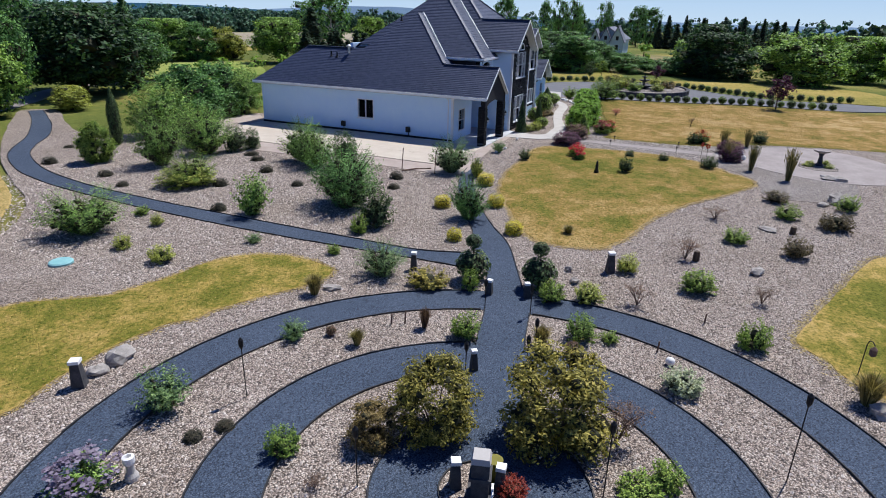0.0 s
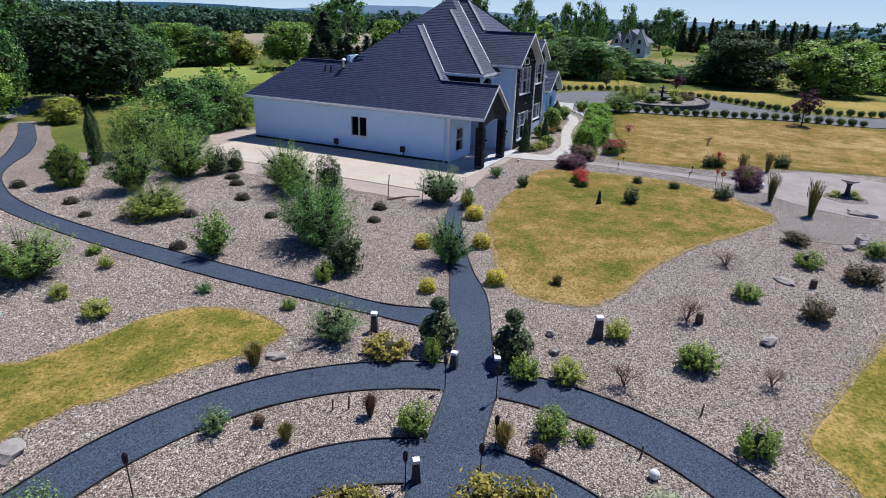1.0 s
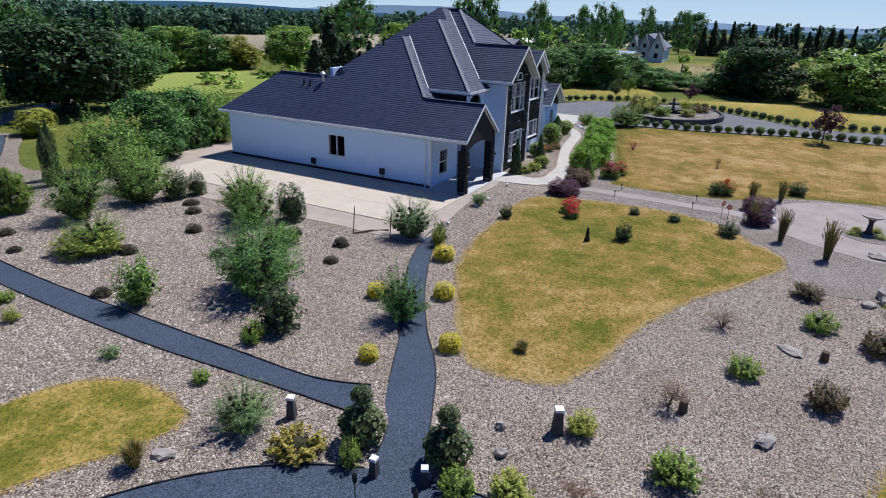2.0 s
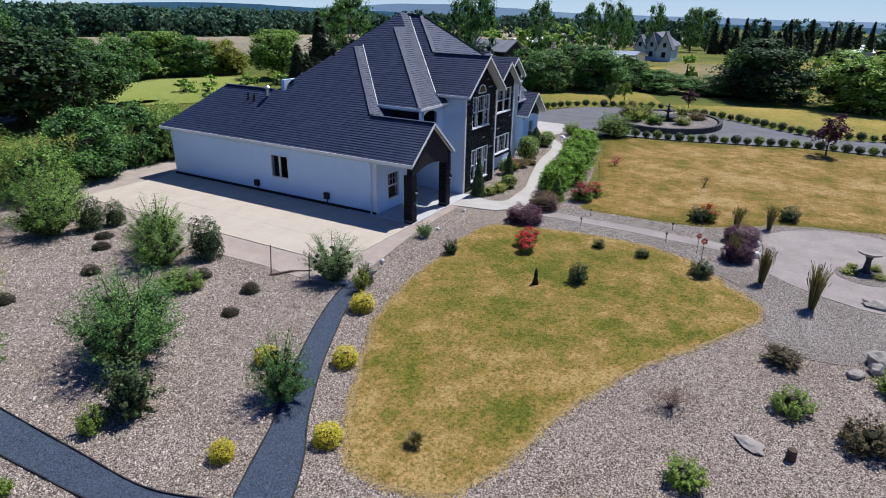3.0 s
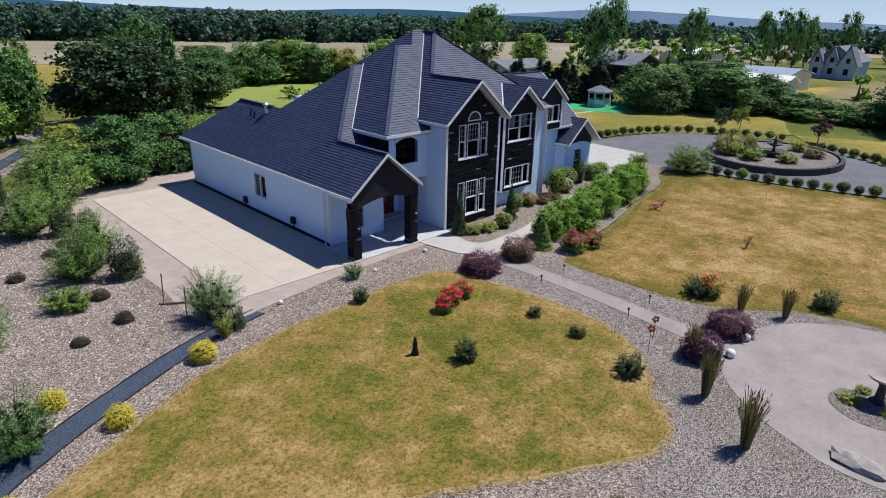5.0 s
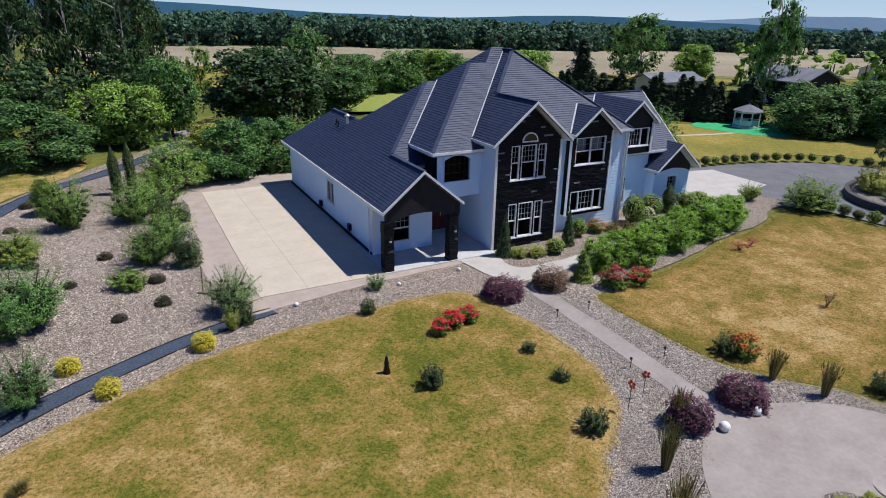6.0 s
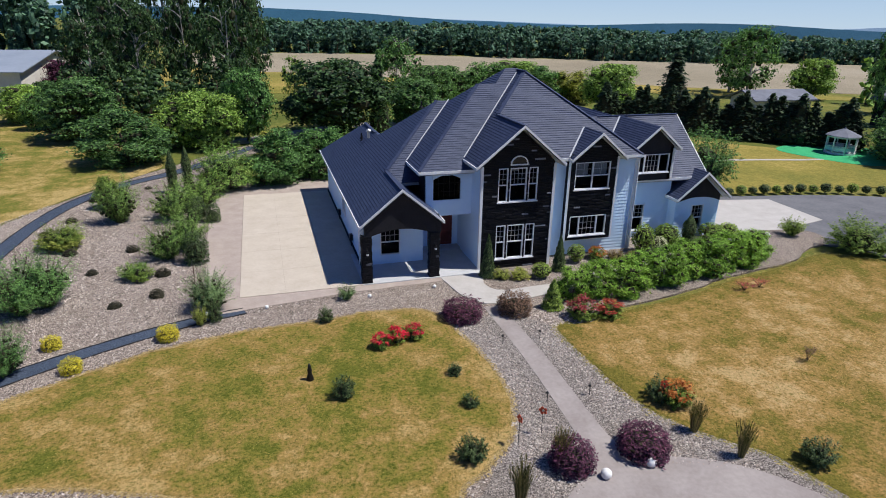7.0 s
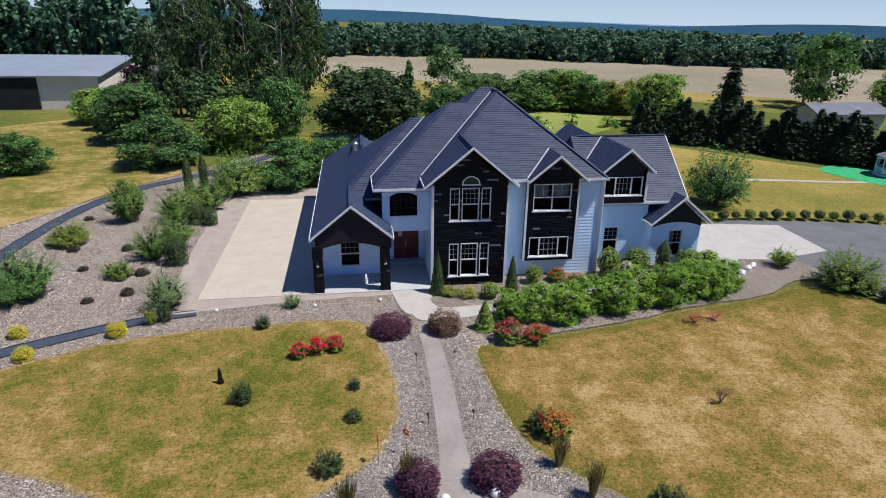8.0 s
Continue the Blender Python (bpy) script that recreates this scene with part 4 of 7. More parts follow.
        sg.hexa([q(s0 - 0.05, -0.02, z0 - 0.06), q(s1 + 0.05, -0.02, z0 - 0.06), q(s1 + 0.05, 0.10, z0 - 0.06), q(s0 - 0.05, 0.10, z0 - 0.06),
                 q(s0 - 0.05, -0.02, z0), q(s1 + 0.05, -0.02, z0), q(s1 + 0.05, 0.10, z0), q(s0 - 0.05, 0.10, z0)])
        part("sill", sg, M["trim"], win)
    return win


# wing: west wall runs from the rear to the front
q, L = wall((0.3, 17.5), (0.3, 2.5), [(0, 3.2), (15.0, 3.2)], [(8.03, 9.27, 1.0, 2.26)], label="long single-storey side wall")
window(q, 8.03, 9.27, 1.0, 2.26, (1, 1), False, (1, 1), "white-framed sliding side window")
part("base_course", Geo().box(0.2, 0.3, 2.46, 17.5, 0, 0.16), M["gable"], house, "dark foundation band")
wall((5.2, 17.5), (0.3, 17.5), [(0, 3.2), (4.9, 3.2)])
q, L = wall((0.3, 2.5), (3.5, 2.5), [(0, 3.15), (1.6, 4.3), (3.2, 3.1)], [(0.95, 1.98, 0.55, 1.95)], label="porch back wall with window")
window(q, 0.95, 1.98, 0.55, 1.95, (1,), True, (4, 2), sill=False)
wall((3.5, 2.5), (3.5, 4.2), [(0, 3.1), (1.7, 3.1)])
corner(0.3, 2.5, 0, 3.1)
# entrance with the red door and the window over it
q, L = wall((3.5, 4.2), (5.97, 4.2), [(0, 2.9), (2.47, 2.9)], [(0.72, 2.14, 0.16, 2.32)], label="recessed entrance wall")
dg = Geo()
dg.hexa([q(0.72, -0.1, 0.16), q(2.14, -0.1, 0.16), q(2.14, -0.04, 0.16), q(0.72, -0.04, 0.16), q(0.72, -0.1, 2.32), q(2.14, -0.1, 2.32), q(2.14, -0.04, 2.32), q(0.72, -0.04, 2.32)])
for k in range(2):
    for za, zb in ((0.3, 0.85), (0.95, 1.45)):
        a = 0.82 + 0.7 * k
        dg.hexa([q(a, -0.04, za), q(a + 0.5, -0.04, za), q(a + 0.46, -0.015, za + 0.04), q(a + 0.04, -0.015, za + 0.04), q(a, -0.04, zb), q(a + 0.5, -0.04, zb), q(a + 0.46, -0.015, zb - 0.04), q(a + 0.04, -0.015, zb - 0.04)])
door = part("door", dg, M["door"], house, "red-brown double front door")
lg = Geo()
lg.hexa([q(0.98, -0.03, 1.52), q(1.2, -0.03, 1.52), q(1.2, -0.02, 1.52), q(0.98, -0.02, 1.52), q(0.94, -0.03, 2.1), q(1.24, -0.03, 2.1), q(1.24, -0.02, 2.1), q(0.94, -0.02, 2.1)])
part("door_glass", lg, M["lead"], door, "leaded glass inset")
part("door_handle", Geo().hexa([q(1.39, -0.03, 0.95), q(1.42, -0.03, 0.95), q(1.42, 0.03, 0.95), q(1.39, 0.03, 0.95), q(1.39, -0.03, 1.2), q(1.42, -0.03, 1.2), q(1.42, 0.03, 1.2), q(1.39, 0.03, 1.2)]), M["galv"], door)
# upper entry bay
q, L = wall((3.5, 2.0), (5.97, 2.0), [(0, 5.0), (2.47, 5.0)], [(0.35, 1.88, 3.4, 4.76)], base=2.62, label="upper entry bay wall")
window(q, 0.35, 1.88, 3.4, 4.76, (1,), False, (5, 3), "arched dark window above the entrance", bars="metal", sill=False)
g = Geo()
n = 12
for k in range(n):
    a, b = k / n, (k + 1) / n
    fa, fb = 1 - (2 * a - 1) ** 2, 1 - (2 * b - 1) ** 2
    za, zb = 4.50 + 0.24 * fa, 4.50 + 0.24 * fb
    g.hexa([q(0.35 + 1.53 * a, -0.02, za), q(0.35 + 1.53 * b, -0.02, zb), q(0.35 + 1.53 * b, 0.065, zb), q(0.35 + 1.53 * a, 0.065, za),
            q(0.35 + 1.53 * a, -0.02, 4.80), q(0.35 + 1.53 * b, -0.02, 4.80), q(0.35 + 1.53 * b, 0.065, 4.80), q(0.35 + 1.53 * a, 0.065, 4.80)])
part("arch_head", g, M["siding"], house, "pale blue arched window head")
wall((3.5, 4.2), (3.5, 2.0), [(0, 5.2), (2.2, 5.0)], base=3.0, skin="gable")
part("entry_ceiling", Geo().box(3.5, 5.97, 2.0, 4.3, 2.6, 2.7), M["soffit"], house, "entry ceiling")
# stone gable block
TRIPLE = ((0.85, 1.35), (1.46, 2.35), (2.46, 2.95))
q, L = wall((5.97, 4.2), (5.97, 0.6), [(0, 5.5), (3.6, 5.5)], label="side wall of the gable block")
q, L = wall((5.97, 0.6), (9.8, 0.6), [(0, 5.52), (1.88, 7.12), (3.83, 5.52)], [(a, b, z0, z1) for a, b in TRIPLE for z0, z1 in ((3.56, 5.26), (0.52, 2.32))], "stone", label="black stone front gable")
for z0, z1 in ((3.56, 5.26), (0.52, 2.32)):
    for i, (a, b) in enumerate(TRIPLE):
        window(q, a, b, z0, z1, (1,), True, (4, 3) if i == 1 else (2, 3), "white-framed sash window set in black stone")
g, gg = Geo(), Geo()
n = 16
for k in range(n):
    a, b = math.pi * k / n, math.pi * (k + 1) / n
    for r0, r1, o0, o1, tgt in ((0.40, 0.46, 0.0, 0.10, g), (0.0, 0.40, 0.06, 0.075, gg)):
        f = lambda r, an: (1.9 - r * math.cos(an), 5.44 + 0.02 + r * 0.9 * math.sin(an))
        (s1, z1), (s2, z2), (s3, z3), (s4, z4) = f(r0, a), f(r0, b), f(r1, b), f(r1, a)
        tgt.hexa([q(s1, o0, z1), q(s2, o0, z2), q(s3, o0, z3), q(s4, o0, z4), q(s1, o1, z1), q(s2, o1, z2), q(s3, o1, z3), q(s4, o1, z4)])
g.hexa([q(1.44, 0, 5.40), q(2.36, 0, 5.40), q(2.36, 0.1, 5.40), q(1.44, 0.1, 5.40), q(1.44, 0, 5.46), q(2.36, 0, 5.46), q(2.36, 0.1, 5.46), q(1.44, 0.1, 5.46)])
aw = part("window", g, M["trim"], house, "small half-round gable window")
part("pane", gg, M["pond"], aw)
wall((9.8, 0.6), (9.8, 1.6), [(0, 5.5), (1.0, 5.5)])
for x, y in ((5.95, 0.58), (9.82, 0.58)):
    corner(x, y, 0, 5.4)
# main front with the small stone oriel
wall((9.8, 1.6), (11.0, 1.6), [(0, 5.5), (1.2, 5.5)])
wall((11.0, 1.6), (13.75, 1.6), [(0, 1.0), (2.75, 1.0)])
wall((13.75, 1.6), (15.2, 1.6), [(0, 5.5), (1.45, 5.5)])
q, L = wall((11.0, 1.2), (13.75, 1.2), [(0, 5.5), (1.55, 6.5), (2.75, 5.65)], [(0.33, 2.37, 3.76, 5.2), (0.25, 2.43, 1.18, 2.28)], "stone", base=0.95, label="black stone oriel under the small gable")
window(q, 0.33, 2.37, 3.76, 5.2, (1, 1), True, (2, 2), "white-framed twin window", curtain=True)
window(q, 0.25, 2.43, 1.18, 2.28, (0.6, 1.1, 0.6), False, (4, 3), "white-framed wide window", grids=(1,))
wall((11.0, 1.6), (11.0, 1.2), [(0, 5.5), (0.4, 5.5)], base=0.95, skin="gable")
wall((13.75, 1.2), (13.75, 1.6), [(0, 5.6), (0.4, 5.6)], base=0.95, skin="gable")
part("oriel_floor", Geo().box(11.0, 13.75, 1.2, 1.62, 0.9, 0.95), M["trim"], house)
corner(15.2, 1.58, 0, 5.4)
for x in (10.98, 13.77):
    part("corner_board", Geo().box(x - 0.05, x + 0.05, 1.1, 1.2, 0.95, 5.45), M["trim"], house, "white corner board")
wall((15.2, 1.6), (15.2, 12.8), [(0, 5.5), (11.2, 5.5)])
wall((15.2, 13.0), (5.2, 13.0), [(0, 5.5), (10.0, 5.5)])
wall((5.2, 12.9), (5.2, 17.5), [(0, 3.3), (4.6, 3.3)])
# garage wing
q, L = wall((15.2, 3.1), (18.8, 3.1), [(0, 3.7), (3.6, 3.7)], [(1.05, 1.95, 0.45, 2.05)], label="garage wing front wall")
window(q, 1.05, 1.95, 0.45, 2.05, (1,), True, (3, 3))
wall((20.6, 3.1), (20.6, 9.8), [(0, 3.7), (3.35, 6.5), (6.7, 3.7)])
wall((20.6, 9.8), (15.2, 9.8), [(0, 3.7), (5.4, 3.7)])
q, L = wall((18.8, 2.4), (21.8, 2.4), [(0, 2.55), (1.55, 3.9), (3.0, 2.65)], [(1.1, 1.95, 0.4, 1.98)], label="small gable bay with curved head")
window(q, 1.1, 1.95, 0.4, 1.98, (1,), True, (3, 3))
g = Geo()
n = 14
for k in range(n):
    a, b = k / n, (k + 1) / n
    za, zb = 2.18 + 0.28 * (1 - (2 * a - 1) ** 2), 2.18 + 0.28 * (1 - (2 * b - 1) ** 2)
    ta, tb = 2.55 + min(a, 1 - a) * 2.6, 2.55 + min(b, 1 - b) * 2.6
    g.hexa([q(3.0 * a, 0, za), q(3.0 * b, 0, zb), q(3.0 * b, 0.06, zb), q(3.0 * a, 0.06, za), q(3.0 * a, 0, ta), q(3.0 * b, 0, tb), q(3.0 * b, 0.06, tb), q(3.0 * a, 0.06, ta)])
part("gable_board", g, M["gable"], house, "black gable board with curved lower edge", False, 0.004)
wall((18.8, 3.1), (18.8, 2.4), [(0, 2.6), (0.7, 2.6)])
wall((21.8, 2.4), (21.8, 4.8), [(0, 2.6), (2.4, 2.6)])
wall((21.8, 4.8), (20.6, 4.8), [(0, 2.6), (1.2, 2.6)])
# dormer
q, L = wall((15.62, 2.55), (18.2, 2.55), [(0, 5.5), (1.38, 6.55), (2.58, 5.6)], [(0.1, 2.34, 4.08, 5.12)], "gable", base=3.62, label="black dormer front")
window(q, 0.1, 2.34, 4.08, 5.12, (0.7, 1, 0.7), False, (4, 3), "white-framed dormer window", grids=(1,))
wall((15.62, 4.6), (15.62, 2.55), [(0, 5.5), (2.05, 5.5)], base=3.62, skin="gable")
wall((18.2, 2.55), (18.2, 4.6), [(0, 5.5), (2.05, 5.5)], base=3.62, skin="gable")
part("corner_board", Geo().box(18.15, 18.27, 2.47, 2.6, 3.72, 5.4), M["trim"], house, "white corner board")
# porch front: black gable with stone pillars and an arched opening
g = Geo()
n = 20
for k in range(n):
    a, b = 0.1 + 3.75 * k / n, 0.1 + 3.75 * (k + 1) / n

    def under(x):
        s = (x - 0.38) / (3.32 - 0.38)
        return 2.40 + 0.28 * (1 - (2 * s - 1) ** 2) if 0 < s < 1 else 0.05

    def over(x):
        return min(on(W1, x, 0), 2.95 + K * (3.95 - x)) - 0.12
    lo_a, lo_b = (under(a + 1e-3), under(b - 1e-3))
    lo_a, lo_b = max(lo_a, 2.36), max(lo_b, 2.36)
    g.hexa([(a, 0.26, lo_a), (b, 0.26, lo_b), (b, 0.54, lo_b), (a, 0.54, lo_a), (a, 0.26, over(a)), (b, 0.26, over(b)), (b, 0.54, over(b)), (a, 0.54, over(a))])
part("gable_board", g, M["gable"], house, "black porch gable with arched opening", False, 0.004)


def pillar(x):
    ob = part("pillar", Geo().box(x - 0.22, x + 0.22, 0.22, 0.62, 0.0, 2.4), M["gable"], house, "black ledge stone porch pillar")
    rng = random.Random(int(x * 100))
    g = Geo()
    z = 0.04
    while z < 2.34:
        h = rng.uniform(0.07, 0.13)
        d = rng.uniform(0.01, 0.05)
        c = x - 0.22 + rng.uniform(0.12, 0.32)
        for a, b in ((x - 0.22, c - 0.004), (c + 0.004, x + 0.22)):
            d = rng.uniform(0.01, 0.05)
            g.box(a, b, 0.22 - d, 0.24, z, z + h - 0.008)
        d = rng.uniform(0.01, 0.05)
        g.box(x - 0.22 - d, x - 0.2, 0.22, 0.62, z, z + h - 0.008)
        g.box(x + 0.2, x + 0.22 + d, 0.22, 0.62, z, z + h - 0.008)
        z += h
    part("cladding", g, M["stone"], ob)["kind"] = "stuff"
    lamp = part("wall_lamp", Geo().lathe([(0.02, 0), (0.05, 0.03), (0.075, 0.20), (0.03, 0.27), (0.01, 0.31)], 8, (x, 0.06, 1.5)), M["metal"], house, "black porch lantern")
    part("lamp_glass", Geo().lathe([(0.055, 0.05), (0.07, 0.17)], 8, (x, 0.06, 1.5)), M["trim"], lamp, "frosted glass")
    lamp2 = part("lamp_bracket", Geo().bar((x, 0.06, 1.8), (x, 0.20, 1.8), 0.03, 0.03).bar((x, 0.19, 1.72), (x, 0.19, 1.9), 0.06, 0.03, (0, 1, 0)), M["metal"], lamp)


pillar(0.18)
pillar(3.52)
wall((3.82, 0.24), (3.82, 0.62), [(0, 3.0), (0.38, 3.2)], skin="gable", base=2.36)
part("porch_slab", Geo().box(-0.06, 5.95, 0.12, 4.25, 0.0, 0.06), M["porch_floor"], house, "grey concrete porch floor")
part("porch_step", Geo().box(3.5, 5.95, 3.6, 4.25, 0.06, 0.16), M["porch_floor"], house)
part("downpipe", Geo().tube([(0.2, 2.75, 0.05), (0.2, 2.75, 2.6), (0.0, 2.75, 2.82)], 0.04, 8), M["trim"], house, "white downpipe")
part("downpipe", Geo().tube([(15.3, 1.48, 0.05), (15.3, 1.48, 5.2)], 0.04, 8), M["trim"], house, "white downpipe")
# meters on the side wall
for y, h in ((10.6, 0.45), (5.6, 0.5)):
    g = Geo().box(0.1, 0.26, y - 0.14, y + 0.14, h - 0.12, h + 0.22).tube([(0.18, y - 0.05, h - 0.1), (0.18, y - 0.05, 0.02)], 0.03, 6)
    part("meter_box", g, M["metal"], house, "dark meter box with pipe")
# unseen near-black inner floors and cores, added to close the house
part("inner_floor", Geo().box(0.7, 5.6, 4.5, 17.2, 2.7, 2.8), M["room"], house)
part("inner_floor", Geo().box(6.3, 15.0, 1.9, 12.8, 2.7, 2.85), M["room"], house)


# ---- plants ----
def quads(c, t, b):
    """Leaf blades: centres, half-length and half-width vectors, as arrays."""
    n = len(c)
    v = np.empty((n, 4, 3))
    v[:, 0], v[:, 1], v[:, 2], v[:, 3] = c - t, c + b - t * 0.1, c + t, c - b - t * 0.1
    return v.reshape(-1, 3), np.arange(n * 4).reshape(n, 4)


def unit(v):
    return v / np.maximum(np.linalg.norm(v, axis=-1, keepdims=True), 1e-9)


def leaves(rng, centres, outward, size, aspect=0.45, spread=0.8):
    n = len(centres)
    nrm = unit(outward + rng.normal(0, spread * 0.65, (n, 3)) + np.array([0, 0, 0.45]))
    t = unit(np.cross(nrm, rng.normal(0, 1, (n, 3))))
    b = np.cross(nrm, t)
    s = size * rng.uniform(0.6, 1.35, (n, 1))
    return quads(centres, t * s, b * s * aspect)


CORES = []
ICO_V = unit(np.array([(s * a, t * b, 0) for s in (1, -1) for t in (1, -1) for a, b in ((1, 1.618),)] + [(0, s, t * 1.618) for s in (1, -1) for t in (1, -1)] + [(s * 1.618, 0, t) for s in (1, -1) for t in (1, -1)], float))
ICO_F = [(i, j, k) for i in range(12) for j in range(i + 1, 12) for k in range(j + 1, 12)
         if all(abs(np.linalg.norm(ICO_V[a] - ICO_V[b]) - 1.0515) < 0.02 for a, b in ((i, j), (j, k), (i, k)))]


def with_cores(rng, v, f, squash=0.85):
    """Adds a dense dark heart to every clump, painted shade inside the crown, so that a crown is not seen through."""
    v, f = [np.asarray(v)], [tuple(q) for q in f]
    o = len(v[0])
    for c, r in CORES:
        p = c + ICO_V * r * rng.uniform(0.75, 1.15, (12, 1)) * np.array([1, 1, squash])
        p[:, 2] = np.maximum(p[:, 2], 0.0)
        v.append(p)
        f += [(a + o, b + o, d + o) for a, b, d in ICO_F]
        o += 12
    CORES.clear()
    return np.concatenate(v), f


def clumps(rng, n, count, shape, r):
    """Points on the skins of many small clumps that fill a form; shape(rng) gives a clump centre and its size."""
    pts, out = [], []
    per = n // count
    for _ in range(count):
        c, k = shape(rng)
        CORES.append((c, r * k * 0.5))
        d = unit(rng.normal(0, 1, (per, 3)))
        d[:, 2] = np.abs(d[:, 2]) * 0.9 + d[:, 2] * 0.1
        d = unit(d)
        rr = r * k * (0.45 + 0.75 * rng.uniform(0, 1, (per, 1)) + 0.35 * rng.uniform(0, 1, (per, 1)) ** 4)
        pts.append(c + d * rr * np.array([1, 1, 0.85]))
        out.append(d)
    return np.concatenate(pts), np.concatenate(out)


def crown_shape(low, wide_at, power=1.0, fill=0.85):
    """A form one wide and one high: widest at the share wide_at of its height."""
    def shape(rng):
        while True:
            z = rng.uniform(low, 0.93)
            w = (z - low) / max(wide_at - low, 0.05) if z < wide_at else (1 - z) / (1 - wide_at)
            w = math.sqrt(max(0.0, 1 - (1 - w) ** 2)) if power == 1.0 else max(w, 0.0) ** power
            a = rng.uniform(0, 2 * math.pi)
            rad = 0.42 * w * rng.uniform(fill * 0.45, 1.0) ** 0.6
            return np.array([rad * math.cos(a), rad * math.sin(a), z]), rng.uniform(0.7, 1.25)
    return shape


def bush(rng, shoots, per, scatter, size, aspect, lift=0.25, heart=0.24):
    """A shrub of leafy shoots that spring from the ground and end on a dome; low shoots hide its foot."""
    pts, out = [], []
    for i in range(shoots):
        a = rng.uniform(0, 2 * math.pi)
        e = math.acos(rng.uniform(0.04, 1.0))
        s = rng.uniform(0.78, 1.0) * (1.0 if rng.uniform() < 0.85 else 1.1)
        k = math.sin(e) ** 0.7
        tip = np.array([0.53 * k * math.cos(a), 0.53 * k * math.sin(a), 0.97 * math.cos(e) ** 0.8 + 0.03]) * s
        root = np.array([tip[0] * 0.4, tip[1] * 0.4, 0.0])
        ctrl = (root + tip) * 0.5 + np.array([0, 0, lift * 0.35])
        t = rng.uniform(0.25, 1.0, per)[:, None] ** 0.8
        c = root * (1 - t) ** 2 + 2 * ctrl * t * (1 - t) + tip * t * t
        c = c + rng.normal(0, 1, (per, 3)) * scatter * (1.25 - 0.85 * t)
        pts.append(c)
        out.append(unit(c - np.array([0, 0, 0.25]) + 0.3 * (tip - root)))
    p, o = np.concatenate(pts), np.concatenate(out)
    p[:, 2] = np.maximum(p[:, 2], 0.02)
    for k in range(7):
        a = 2 * math.pi * k / 6
        q = (0.17 if k < 6 else 0.0)
        CORES.append((np.array([q * math.cos(a), q * math.sin(a), 0.2 if k < 6 else 0.42]), heart * (0.62 if k < 6 else 0.8)))
    return leaves(rng, p, o, size, aspect)


def crown(rng, lobes, twigs, per, shape, lobe, twig, size, aspect=0.55, heart=0.66):
    """A tree crown of uneven boughs, each made of many small leafy twigs."""
    pts, out = [], []
    for i in range(lobes):
        c, k = shape(rng)
        r = lobe * k * rng.uniform(0.75, 1.25)
        CORES.append((c, r * heart))
        for j in range(twigs):
            d = unit(rng.normal(0, 1, 3) + np.array([0, 0, 0.25]))
            q = c + d * r * rng.uniform(0.55, 1.2) * np.array([1, 1, 0.8])
            s = twig * rng.uniform(0.6, 1.4)
            pts.append(q + rng.normal(0, 1, (per, 3)) * s * np.array([1, 1, 0.7]) + d * s * 0.6)
            out.append(np.tile(d, (per, 1)))
    p, o = np.concatenate(pts), np.concatenate(out)
    p[:, 2] = np.clip(p[:, 2], 0.02, 1.02)
    return leaves(rng, p, o, size, aspect)


def stems_mesh(rng, n, top=0.7, r=0.012, lean=0.3, base=0.05):
    g = Geo()
    for i in range(n):
        a = rng.uniform(0, 2 * math.pi)
        x, y = base * math.cos(a), base * math.sin(a)
        k = lean * rng.uniform(0.3, 1.0)
        h = top * rng.uniform(0.75, 1.1)
        g.tube([(x, y, -0.02), (x + k * 0.35 * math.cos(a), y + k * 0.35 * math.sin(a), h * 0.5), (x + k * math.cos(a), y + k * math.sin(a), h)], [r, r * 0.75, r * 0.3], 5)
    return g


def trunk_mesh(rng, height, r, limbs, reach, start=0.35):
    g = Geo()
    bend = rng.normal(0, 0.012, 2)
    path = [(bend[0] * k, bend[1] * k, height * k / 5 - (0.02 if k == 0 else 0)) for k in range(6)]
    g.tube(path, [r * (1.25 if k == 0 else 1) * (1 - 0.15 * k) for k in range(6)], 8)
    for i in range(limbs):
        z = height * rng.uniform(start, 0.95)
        a = 2 * math.pi * i / limbs + rng.uniform(-0.4, 0.4)
        l = reach * rng.uniform(0.6, 1.0)
        up = rng.uniform(0.3, 0.8) * l
        g.tube([(0, 0, z), (l * 0.45 * math.cos(a), l * 0.45 * math.sin(a), z + up * 0.6), (l * math.cos(a), l * math.sin(a), z + up)], [r * 0.5, r * 0.3, r * 0.1], 6)
    return g


FORMS = {}


